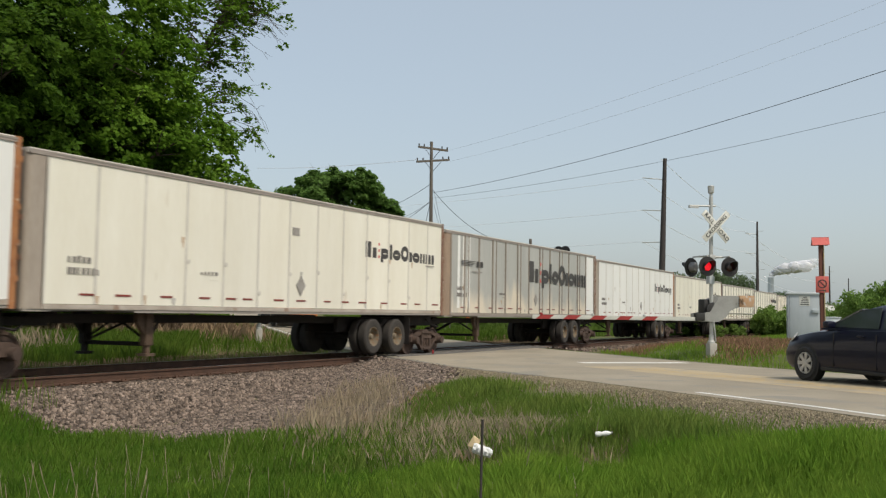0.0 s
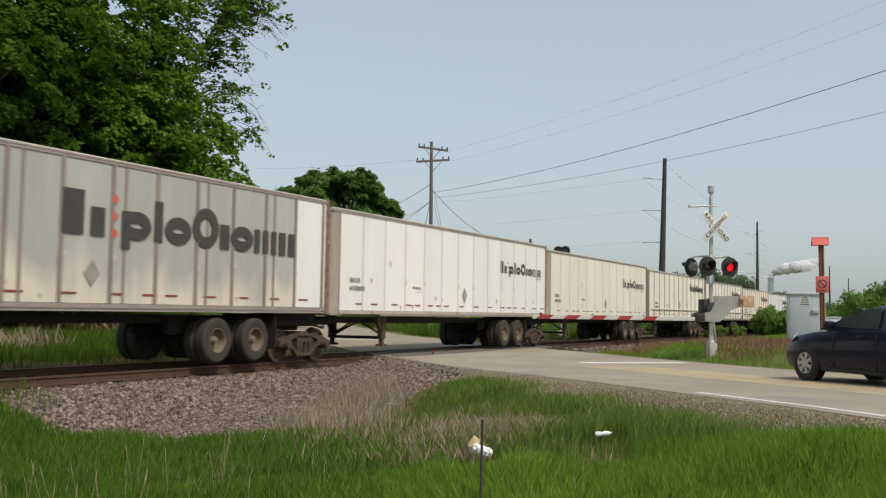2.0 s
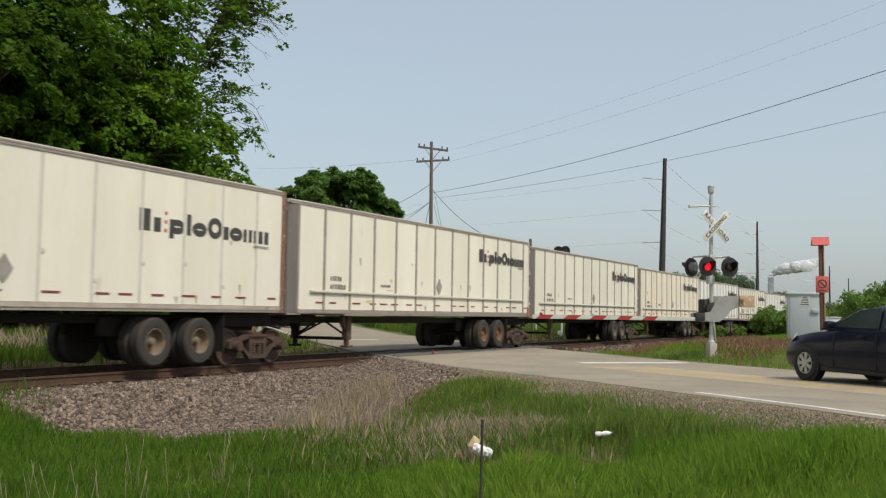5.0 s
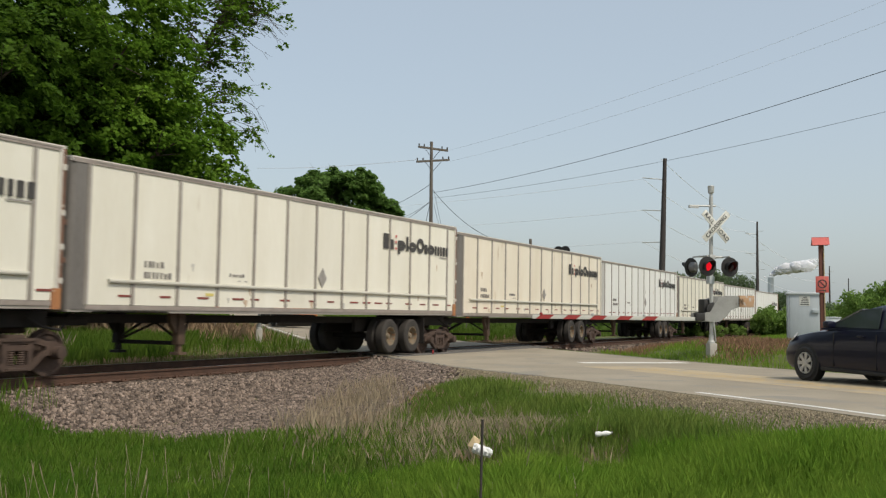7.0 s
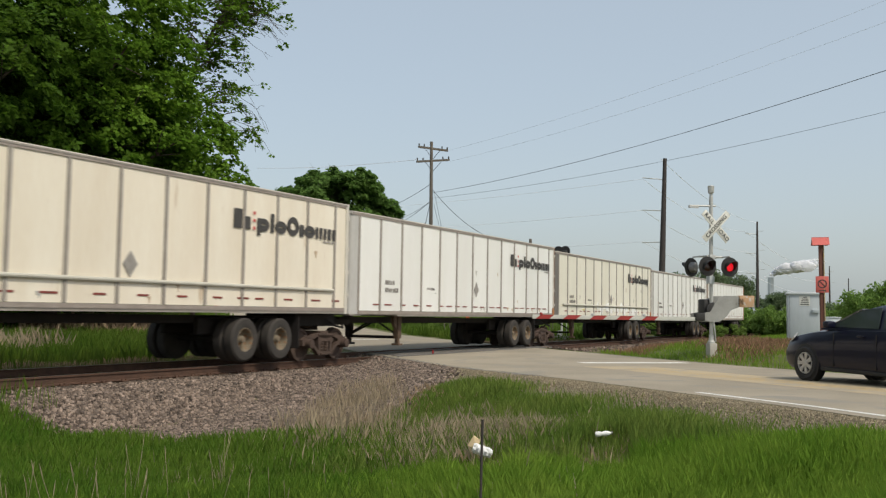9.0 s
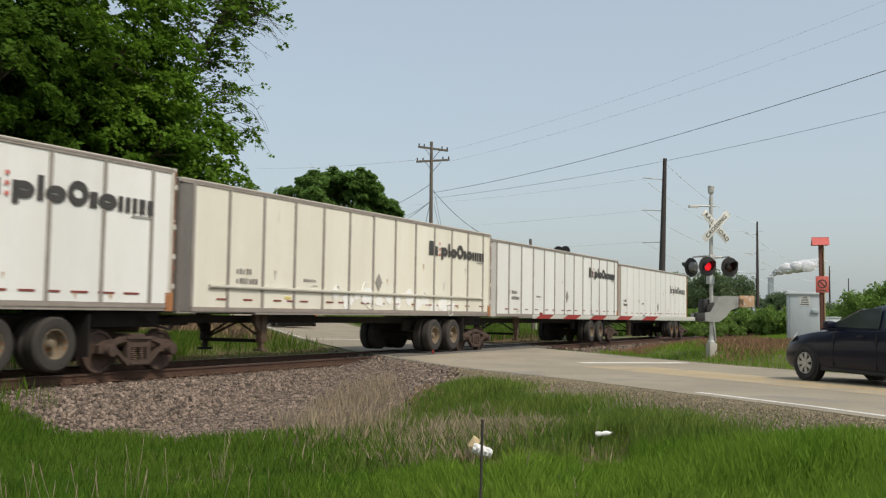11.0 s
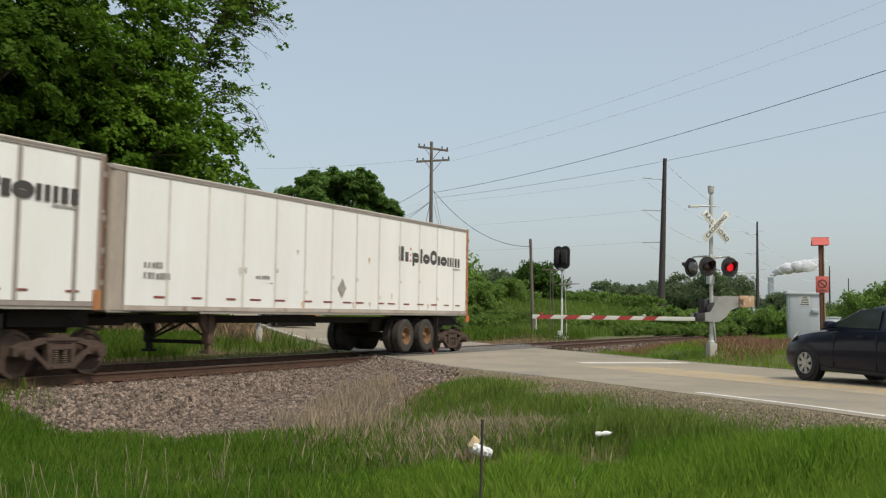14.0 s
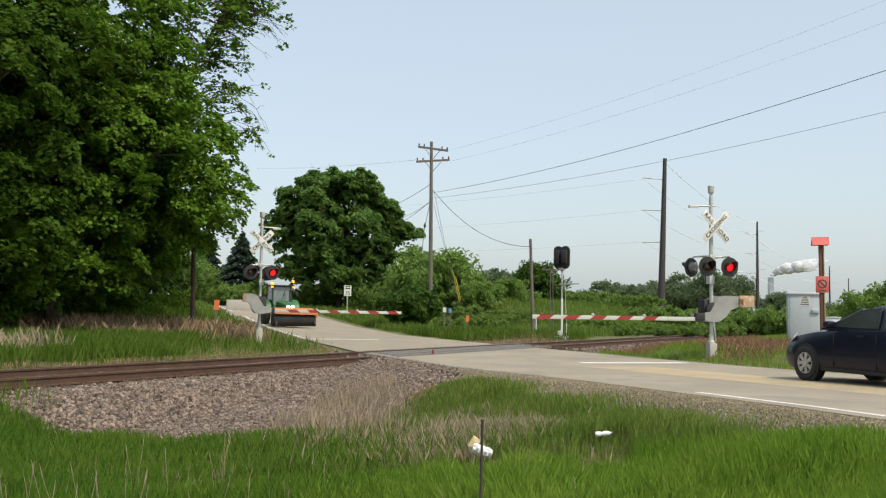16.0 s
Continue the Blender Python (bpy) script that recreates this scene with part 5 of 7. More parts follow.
M_SMOKE = mat("white_steam", (0.95, 0.95, 0.96), (0.92, 0.92, 0.94), 1.0, scale=0.02, fine=0.2, bump=0.0, spec=0.0, leaf=0.6)
M_WISP = mat("thin_steam", (0.95, 0.95, 0.96), (0.92, 0.92, 0.94), 1.0, scale=0.02, fine=0.2, bump=0.0, spec=0.0, leaf=0.6)
M_TRAIL = mat("fading_steam", (0.95, 0.95, 0.96), (0.92, 0.92, 0.94), 1.0, scale=0.02, fine=0.2, bump=0.0, spec=0.0, leaf=0.6)
see_through(M_WISP, 0.60)
see_through(M_TRAIL, 0.78)
# concrete paled towards the sky: distance haze put into the colour
M_HAZE = mat("haze_painted_concrete", (0.56, 0.59, 0.61), (0.50, 0.53, 0.55), 0.9, scale=0.05, fine=0.3, bump=0)
ch = thing("factory_chimney", pose(1490, 192, 0), "distant pale factory chimney", "chimney")
part("stack", Shape().tube((0, 0, 0), (0, 0, 64), 5.2, 4.0, n=20), M_HAZE, ch)
rng = np.random.default_rng(77)
PLUME = []
plume = thing("steam_plume", pose(1490, 194, 64), "white steam drifting from the factory chimney", "steam")
for i in range(84):
    f = (i / 83) ** 1.25
    if f > 0.68 or f > 0.46 and i % 4:           # the trail thins out
        continue
    r = (1.6 + 8.2 * math.sin(min(1.0, f * 2.2) * 2.1)) * rng.uniform(0.5, 1.05) * (1.0 if f < 0.55 else 1.35 - 0.7 * f)
    s = Shape()
    bm = bmesh.new()
    bmesh.ops.create_icosphere(bm, subdivisions=3, radius=1)
    for v in bm.verts:
        d = 1 + 0.22 * noise.noise(v.co * 1.6 + Vector((i * 7.1, 0, 0))) + 0.14 * noise.noise(v.co * 4 + Vector((i * 3.1, 2, 0)))
        v.co = Vector((v.co.x * r, v.co.y * r * 1.25, v.co.z * r * 0.8)) * d
    bm.verts.index_update()
    s.add([v.co for v in bm.verts], [[v.index for v in q.verts] for q in bm.faces])
    bm.free()
    home = (rng.normal() * 4, -0.3 - 104 * f + rng.normal() * 2.2, 1 + 26 * f ** 0.62 + rng.normal() * (0.5 + 3.4 * f))
    ob = part("puff", s, M_SMOKE if f < 0.44 else M_WISP if f < 0.54 else M_TRAIL, plume, "" if f < 0.44 else "thin fading wisp", at=pose(*home))
    PLUME.append((ob, home, f))

# small road furniture
M_ORANGE = mat("orange_marker_plastic", (0.72, 0.19, 0.05), (0.62, 0.16, 0.05), 0.6, bump=0.02)
M_BLUE = mat("blue_sign_paint", (0.10, 0.22, 0.42), (0.12, 0.24, 0.44), 0.6, bump=0)


def marker(x, y, h, w, head, mt, post, label, tilt=0.0, category="marker post"):
    t = thing("marker_post", pose(x, y, gz(x, y), 0, tilt, ACROSS - 14), label, category)
    part("post", Shape().box(-0.03, 0.03, -0.02, 0.02, -0.2, h), post, t, smooth=False)
    part("plate", Shape().box(-w / 2, w / 2, -0.035, -0.02, h - head, h, 0.004), mt, t, smooth=False)
    return t


marker(32.6, 26.2, 1.72, 0.22, 0.42, M_ORANGE, M_WOODPOLE, "orange-topped marker post in the grass", 2)
marker(56.03, 26.54, 1.75, 0.22, 0.28, M_BLUE, M_WOODPOLE, "small blue sign on a thin post")
marker(55.88, 26.86, 1.80, 0.20, 0.30, M_WHITE, M_WOODPOLE, "small white sign on a thin post")
marker(55.2, 25.1, 1.3, 0.2, 0.4, M_ORANGE, M_WOODPOLE, "orange marker stake in the grass", 6)
marker(28.29, 13.99, 0.17, 0.05, 0.10, M_RED, M_RED, "tiny red peg beside the rails")
ss = thing("speed_sign", pose(76.9, 46.8, gz(76.9, 46.8), 0, 0, ACROSS + 10), "white speed limit sign on a post", "road sign")
part("post", Shape().box(-0.04, 0.04, 0.0, 0.05, -0.2, 2.9), M_ALU, ss, smooth=False)
pl = part("plate", Shape().box(-0.36, 0.36, -0.02, 0.0, 1.95, 2.9, 0.01), M_WHITE, ss, "white plate", smooth=False)
part("lettering", letters("35", 0.48, M_SIGNTEXT), None, pl, at=pose(0, -0.026, 2.20, 90), smooth=False)
for k in range(2):
    part("text_bar", Shape().box(-0.24, 0.24, -0.025, -0.02, 2.74 - 0.17 * k, 2.84 - 0.17 * k), M_SIGNTEXT, pl, smooth=False)
cb = thing("concrete_block", pose(70.6, 54.0, gz(70.6, 54.0), 0, 0, -53), "grey concrete barrier by the roadside", "concrete block")
part("block", Shape().box(-1.2, 1.2, -0.3, 0.3, -0.1, 0.95, 0.04), M_CONC, cb)
mb = thing("mailbox", pose(60.6, 53.3, gz(60.6, 53.3), 0, 0, -49), "small pale mailbox on a post", "mailbox")
part("post", Shape().box(-0.05, 0.05, -0.05, 0.05, -0.1, 1.1), M_WOODPOLE, mb, smooth=False)
part("box", Shape().box(-0.35, 0.35, -0.2, 0.2, 1.1, 1.5, 0.06), M_WHITE, mb)

# litter and a thin rod in the foreground
M_PLASTIC = mat("white_plastic", (0.80, 0.80, 0.78), (0.66, 0.66, 0.64), 0.45, scale=12, fine=60, bump=0.2)
M_MARKPRINT = mat("grey_print", (0.28, 0.30, 0.30), (0.36, 0.37, 0.36), 0.7, bump=0)
M_CARD = mat("tan_card", (0.62, 0.48, 0.28), (0.5, 0.38, 0.22), 0.8)
bt = thing("plastic_bottle", pose(11.08, 3.25, gz(11.08, 3.25) + 0.10, 0, 0, -70), "crushed white plastic bottle lying on the grass", "bottle")
part("body", Shape().lathe((-0.12, 0, 0.05), (1, 0, 0.12), [(0, 0.018), (0.01, 0.029), (0.05, 0.032), (0.08, 0.023), (0.12, 0.032), (0.155, 0.024), (0.185, 0.011)], 14), M_PLASTIC, bt)
part("cap", Shape().lathe((0.062, 0, 0.072), (1, 0, 0.12), [(0, 0.014), (0.02, 0.014)], 12), M_RAILTOP, bt)
bg = thing("litter_cup", pose(10.22, 4.44, gz(10.22, 4.44) + 0.15, 8, 12, -60), "crumpled white paper cup and wrapper on the grass", "litter")
cup = Shape()
cup.lathe((-0.10, 0, 0.06), (1, 0, -0.15), [(0, 0.05), (0.02, 0.06), (0.06, 0.05), (0.10, 0.066), (0.13, 0.052), (0.17, 0.056), (0.22, 0.045)], 14)
crn = random.Random(8)
cup.v = [(x_ + crn.uniform(-0.008, 0.008), y_ + crn.uniform(-0.008, 0.008), z_ + crn.uniform(-0.008, 0.008)) for x_, y_, z_ in cup.v]
part("cup", cup, M_PLASTIC, bg, smooth=False)
for k in range(4):
    part("print_bar", Shape().box(-0.07 + 0.05 * k, -0.045 + 0.05 * k, -0.071, -0.060, 0.03 - 0.008 * k, 0.075 - 0.008 * k), M_MARKPRINT, bg, smooth=False)
part("wrapper", Shape().plate([(-0.16, 0.03, 0.06), (-0.06, -0.02, 0.05), (-0.04, 0.02, 0.15), (-0.12, 0.04, 0.18)], (0.01, 0.015, 0)), M_CARD, bg, "tan card scrap")
rod = thing("thin_stake", pose(4.77, 2.08, gz(4.77, 2.08) - 0.1, 0.6, 0.4, 0), "thin grey metal stake in the grass", "stake")
part("rod", Shape().tube((0, 0, 0), (0, 0, 1.31), 0.0075, n=8), M_DARKPOLE, rod)

# ================= car =================
M_CAR = mat("dark_navy_car_paint", (0.005, 0.006, 0.017), (0.006, 0.007, 0.019), 0.35, scale=3, fine=200, bump=0, coat=0.22, spec=0.2)
M_GLASS = mat("dark_car_glass", (0.035, 0.042, 0.042), (0.045, 0.052, 0.052), 0.06, bump=0, spec=0.9)
# paler than the car's glass: sky reflection put into the colour
M_CABGLASS = mat("tractor_cab_glass", (0.09, 0.115, 0.105), (0.14, 0.165, 0.155), 0.06, scale=1.5, bump=0, spec=0.9)
M_TRIM = mat("black_trim", (0.015, 0.015, 0.015), (0.02, 0.02, 0.02), 0.6, bump=0)
M_CARTYRE = mat("car_tyre", (0.02, 0.02, 0.02), (0.03, 0.03, 0.03), 0.8, fine=60)
M_ALLOY = mat("silver_alloy", (0.55, 0.55, 0.54), (0.46, 0.46, 0.45), 0.35, 0.6, bump=0.02)
M_LAMPGLASS = mat("headlamp_glass", (0.30, 0.31, 0.31), (0.22, 0.23, 0.23), 0.15, bump=0, coat=0.6)
car_xy = np.array((20.48, 2.03)) - 1.53 * RU - 0.76 * RN
car = thing("car", pose(car_xy[0], car_xy[1], 0.105, 0, -0.7, 43.5), "dark navy hatchback car waiting at the crossing", "car")


def loft(sections, closed_ends=True):
    """Skins a list of rings (lists of points of equal length)."""
    s = Shape()
    n = len(sections[0])
    v = [p for r in sections for p in r]
    f = [(k * n + i, k * n + (i + 1) % n, (k + 1) * n + (i + 1) % n, (k + 1) * n + i) for k in range(len(sections) - 1) for i in range(n)]
    if closed_ends:
        f += [tuple(range(n - 1, -1, -1)), tuple(range((len(sections) - 1) * n, len(sections) * n))]
    return s.add(v, f)


def car_ring(x, z0, z1, hw, tuck, crown):
    """A cross-section of the lower body: sill, bulging side, shoulder, bonnet crown."""
    pts = [(-hw + 0.10, z0), (-hw + 0.03, z0 + 0.06), (-hw, z0 + 0.30 * (z1 - z0)), (-hw + 0.005, z0 + 0.62 * (z1 - z0)), (-hw + tuck * 0.5, z0 + 0.86 * (z1 - z0)), (-hw + tuck, z1 - 0.02), (-hw * 0.6, z1 + crown * 0.7), (-hw * 0.25, z1 + crown)]
    return [(x, y, z) for y, z in pts] + [(x, -y, z) for y, z in reversed(pts)]


body_rings = [car_ring(x, a_, b_, h_, t_, c_) for x, a_, b_, h_, t_, c_ in (
    (2.16, 0.34, 0.58, 0.58, 0.10, 0.01), (2.10, 0.24, 0.68, 0.74, 0.10, 0.02), (1.95, 0.20, 0.77, 0.82, 0.11, 0.03), (1.65, 0.19, 0.86, 0.865, 0.12, 0.04),
    (1.2, 0.19, 0.925, 0.875, 0.11, 0.05), (0.55, 0.19, 0.985, 0.875, 0.09, 0.05), (0.0, 0.19, 0.99, 0.875, 0.07, 0.02), (-0.5, 0.19, 1.0, 0.875, 0.07, 0.02),
    (-1.2, 0.19, 1.02, 0.875, 0.08, 0.02), (-1.75, 0.22, 1.03, 0.85, 0.10, 0.02), (-2.05, 0.28, 1.0, 0.78, 0.10, 0.02), (-2.16, 0.36, 0.92, 0.66, 0.10, 0.01))]
body = part("body", loft(body_rings), M_CAR, car)
roof_rings = []
for x, zr, hw in ((1.0, 0.99, 0.74), (0.55, 1.19, 0.68), (0.12, 1.37, 0.62), (-0.26, 1.45, 0.595), (-0.95, 1.485, 0.585), (-1.45, 1.46, 0.575), (-1.8, 1.36, 0.585), (-2.06, 1.08, 0.64)):
    lo = 0.97
    roof_rings.append([(x, -0.80 + 0.02, lo), (x, -hw - 0.04, lo + (zr - lo) * 0.75), (x, -hw + 0.06, zr - 0.03), (x, -0.3, zr + 0.012), (x, 0.3, zr + 0.012), (x, hw - 0.06, zr - 0.03), (x, hw + 0.04, lo + (zr - lo) * 0.75), (x, 0.78, lo)])
part("cabin", loft(roof_rings), M_CAR, car)


def side_y(z):
    return 0.785 - 0.17 * (z - 0.97) / 0.45


for s in (1, -1):
    for pts in ([(0.66, 1.03), (-0.51, 1.02), (-0.45, 1.40), (-0.05, 1.365), (0.34, 1.22)], [(-0.61, 1.02), (-1.25, 1.03), (-1.33, 1.36), (-0.88, 1.40), (-0.55, 1.385)], [(-1.36, 1.04), (-1.72, 1.07), (-1.67, 1.26), (-1.42, 1.35)]):
        part("side_window", Shape().plate([(x, s * (side_y(z) + 0.004), z) for x, z in pts], (0, s * 0.008, 0)), M_GLASS, car, "dark tinted window", smooth=False)
    part("mirror", Shape().box(0.50, 0.68, s * 0.83 - (0.0 if s > 0 else 0.2), s * 0.83 + (0.2 if s > 0 else 0.0), 1.0, 1.14, 0.05), M_CAR, car)
    part("headlamp", Shape().plate([(2.02, s * 0.60, 0.66), (1.98, s * 0.74, 0.66), (1.72, s * 0.835, 0.78), (1.78, s * 0.70, 0.86)], (0.025, 0, 0.03)), M_LAMPGLASS, car, "clear headlamp")
    part("sill", Shape().box(-0.85, 0.9, s * 0.86 - 0.02, s * 0.86 + 0.02, 0.2, 0.27, 0.01), M_TRIM, car)
    for x in (-0.18, -1.05):
        part("door_handle", Shape().box(x - 0.09, x + 0.09, s * 0.875 - 0.02, s * 0.875 + 0.02, 0.86, 0.895, 0.012), M_CAR, car)
    for x in (0.55, -0.55, -1.3):
        part("door_gap", Shape().box(x - 0.004, x + 0.004, s * 0.868 - 0.01, s * 0.868 + 0.0085, 0.30, 0.92), M_TRIM, car, smooth=False)
    for x in (1.32, -1.38):
        part("wheel_arch", Shape().lathe((x, s * 0.70, 0.32), (0, s, 0), [(0, 0.37), (0.172, 0.37), (0.1765, 0.355)], 28), M_TRIM, car)
        wh = part("wheel", Shape().lathe((0, 0, 0), (0, 1, 0), [(-0.1, 0.2), (-0.1, 0.29), (-0.07, 0.315), (0.07, 0.315), (0.1, 0.29), (0.096, 0.225), (0.08, 0.215), (0.03, 0.21)], 32), M_CARTYRE, car, at=pose(x, s * 0.812, 0.315, 0, 0, 0 if s > 0 else 180))
        rim = Shape().lathe((0, 0.085, 0), (0, 1, 0), [(-0.05, 0.208), (0.012, 0.206), (0.012, 0.188), (-0.02, 0.184), (-0.045, 0.18)], 32)
        rim.lathe((0, 0.07, 0), (0, 1, 0), [(0, 0.06), (0.03, 0.055), (0.035, 0.02)], 14)
        for k in range(7):
            an = 2 * math.pi * k / 7
            c_, s_ = math.cos(an), math.sin(an)
            rim.plate([(c_ * 0.045 - s_ * 0.028, 0.075, s_ * 0.045 + c_ * 0.028), (c_ * 0.045 + s_ * 0.028, 0.075, s_ * 0.045 - c_ * 0.028), (c_ * 0.2 + s_ * 0.042, 0.082, s_ * 0.2 - c_ * 0.042), (c_ * 0.2 - s_ * 0.042, 0.082, s_ * 0.2 + c_ * 0.042)], (0, 0.018, 0))
        part("rim", rim, M_ALLOY, wh, "silver seven-spoke wheel cover")
        part("brake_disc", Shape().lathe((0, 0.0, 0), (0, 1, 0), [(0, 0.19), (0.042, 0.19)], 24), M_TRIM, wh)
part("windscreen", Shape().plate([(0.94, -0.60, 1.04), (0.94, 0.60, 1.04), (0.21, 0.50, 1.355), (0.21, -0.50, 1.355)], (0.012, 0, 0.022)), M_GLASS, car, "dark windscreen", smooth=False)
part("front_bumper", Shape().box(2.06, 2.18, -0.6, 0.6, 0.26, 0.42, 0.04), M_TRIM, car)

# ================= tractor =================
M_GREEN = mat("green_tractor_paint", (0.035, 0.16, 0.045), (0.03, 0.13, 0.04), 0.45, scale=4, fine=40, bump=0.02)
M_BROOM = mat("black_broom_bristle", (0.02, 0.02, 0.02), (0.035, 0.033, 0.03), 0.95, fine=80, bump=0.8)
M_SWEEP = mat("orange_sweeper_hood", (0.56, 0.20, 0.055), (0.44, 0.16, 0.05), 0.6, scale=3, fine=30)
M_AMBER = mat("amber_beacon", (0.9, 0.4, 0.02), (0.9, 0.4, 0.02), 0.4, bump=0, glow=(1.0, 0.22, 0.01, 1.8))
M_HEADLIT = mat("lit_headlamp", (0.9, 0.9, 0.85), (0.9, 0.9, 0.85), 0.4, bump=0, glow=(1.0, 0.93, 0.8, 3.0))
tx, ty = on_road(40.0, 2.15)
tr_ = thing("tractor", pose(tx, ty, float(road_z(40.0, ty)) + 0.01, 0, 0, ACROSS + 8), "green tractor with orange sweeper broom waiting on the road", "tractor")
M_DKGREEN = mat("dark_cab_frame", (0.02, 0.055, 0.03), (0.015, 0.04, 0.022), 0.5, scale=4, fine=40, bump=0.02)
bonnet = loft([[(-0.30, -1.75, 0.85), (0.30, -1.75, 0.85), (0.28, -1.75, 1.28), (0.10, -1.75, 1.36), (-0.10, -1.75, 1.36), (-0.28, -1.75, 1.28)],
               [(-0.36, -1.0, 0.85), (0.36, -1.0, 0.85), (0.34, -1.0, 1.44), (0.14, -1.0, 1.55), (-0.14, -1.0, 1.55), (-0.34, -1.0, 1.44)],
               [(-0.38, 0.15, 0.85), (0.38, 0.15, 0.85), (0.36, 0.15, 1.56), (0.15, 0.15, 1.68), (-0.15, 0.15, 1.68), (-0.36, 0.15, 1.56)]])
part("bonnet", bonnet, M_GREEN, tr_)
part("grille", Shape().box(-0.24, 0.24, -1.79, -1.74, 0.88, 1.12, 0.02), M_BLACK, tr_)
part("chassis", Shape().box(-0.3, 0.3, -1.6, 1.4, 0.5, 0.9, 0.05), M_BLACK, tr_)
part("loader_frame", Shape().tube((-0.62, -1.0, 0.6), (-0.62, 0.0, 1.5), 0.06, n=8).tube((0.62, -1.0, 0.6), (0.62, 0.0, 1.5), 0.06, n=8), M_GREEN, tr_)
for s in (-1, 1):
    part("headlamp", Shape().lathe((s * 0.15, -1.755, 1.20), (0, -1, 0), [(0, 0.11), (0.02, 0.11), (0.03, 0.07)], 14), M_HEADLIT, tr_, "lit headlamp")
    part("cab_post", Shape().tube((s * 0.62, 0.15, 1.2), (s * 0.60, 0.3, 2.62), 0.05, n=8), M_DKGREEN, tr_)
    part("cab_post", Shape().tube((s * 0.70, 1.35, 1.2), (s * 0.64, 1.3, 2.62), 0.05, n=8), M_DKGREEN, tr_)
    part("side_glass", Shape().plate([(s * 0.66, 0.2, 1.25), (s * 0.70, 1.3, 1.25), (s * 0.64, 1.26, 2.56), (s * 0.61, 0.32, 2.56)], (s * 0.01, 0, 0)), M_CABGLASS, tr_, "cab glass with sky reflection in its colour", smooth=False)
    fv = [(0.95 * s, 0.9 + 0.86 * math.cos(radians(a_)), 0.80 + 0.86 * math.sin(radians(a_))) for a_ in range(20, 171, 15)]
    fn = len(fv)
    fender = Shape().add([(q[0] - 0.24, q[1], q[2]) for q in fv] + [(q[0] + 0.24, q[1], q[2]) for q in fv] + [(q[0] - 0.24, q[1], q[2] + 0.04) for q in fv] + [(q[0] + 0.24, q[1], q[2] + 0.04) for q in fv],
                         [(i, i + 1, fn + i + 1, fn + i) for i in range(fn - 1)] + [(2 * fn + i, 3 * fn + i, 3 * fn + i + 1, 2 * fn + i + 1) for i in range(fn - 1)]
                         + [(i, 2 * fn + i, 2 * fn + i + 1, i + 1) for i in range(fn - 1)] + [(fn + i, fn + i + 1, 3 * fn + i + 1, 3 * fn + i) for i in range(fn - 1)])
    part("fender", fender, M_GREEN, tr_)
    fw = part("front_wheel", Shape().lathe((0, 0, 0), (1, 0, 0), [(-0.15, 0.25), (-0.15, 0.45), (-0.1, 0.5), (0.1, 0.5), (0.15, 0.45), (0.15, 0.25)], 24), M_CARTYRE, tr_, at=pose(s * 0.82, -1.15, 0.5))
    part("hub", Shape().lathe((0, 0, 0), (1, 0, 0), [(-0.1, 0.26), (0.1, 0.26)], 16), M_YELLOW, fw)
    rw = part("rear_wheel", Shape().lathe((0, 0, 0), (1, 0, 0), [(-0.22, 0.4), (-0.22, 0.72), (-0.16, 0.78), (0.16, 0.78), (0.22, 0.72), (0.22, 0.4)], 28), M_CARTYRE, tr_, at=pose(s * 0.95, 0.9, 0.78))
    part("hub", Shape().lathe((0, 0, 0), (1, 0, 0), [(-0.16, 0.42), (0.16, 0.42)], 18), M_YELLOW, rw)
    part("mirror", Shape().box(s * 1.0 - 0.08, s * 1.0 + 0.08, 0.15, 0.2, 1.95, 2.2, 0.02).tube((s * 0.62, 0.25, 2.2), (s * 1.0, 0.18, 2.15), 0.015, n=5), M_BLACK, tr_)
    part("beacon", Shape().lathe((s * 0.70, 0.1, 2.62 if s < 0 else 2.80), (0, 0, 1), [(0, 0.07), (0.02, 0.09), (0.12, 0.095), (0.18, 0.05)], 12), M_AMBER, tr_, "glowing amber beacon")
    part("work_lamp", Shape().box(s * 0.72 - 0.08, s * 0.72 + 0.08, 0.0, 0.06, 2.46, 2.56, 0.02), M_AMBER, tr_, "amber warning lamp")
part("cab_glass", Shape().plate([(-0.60, 0.14, 1.3), (0.60, 0.14, 1.3), (0.56, 0.28, 2.56), (-0.56, 0.28, 2.56)], (0, 0.02, 0)), M_CABGLASS, tr_, "cab glass with sky reflection in its colour", smooth=False)
part("wiper", Shape().tube((0.0, 0.12, 1.7), (0.22, 0.20, 2.3), 0.012, n=5), M_BLACK, tr_)
part("cab_back", Shape().box(-0.62, 0.62, 1.32, 1.36, 1.3, 2.58), M_GLASS, tr_, smooth=False)
part("cab_roof", Shape().box(-0.92, 0.80, 0.0, 1.5, 2.57, 2.65, 0.03), M_DKGREEN, tr_)
part("beacon_post", Shape().tube((0.70, 0.1, 2.6), (0.70, 0.1, 2.81), 0.02, n=6), M_BLACK, tr_)
part("exhaust", Shape().tube((0.36, -0.3, 1.5), (0.36, -0.3, 2.3), 0.035, n=8), M_BLACK, tr_)
swp = part("sweeper_hood", Shape().plate([(-1.36, -2.95, 0.76), (1.36, -2.95, 0.72), (1.36, -2.95, 0.90), (-1.36, -2.95, 0.94)], (0, 0.03, 0)).plate([(-1.36, -2.95, 0.92), (1.36, -2.95, 0.88), (1.36, -2.0, 1.12), (-1.36, -2.0, 1.12)], (0, 0, 0.03)).box(1.33, 1.45, -2.9, -2.05, 0.55, 0.98, 0.03), M_SWEEP, tr_, "orange sweeper hood")
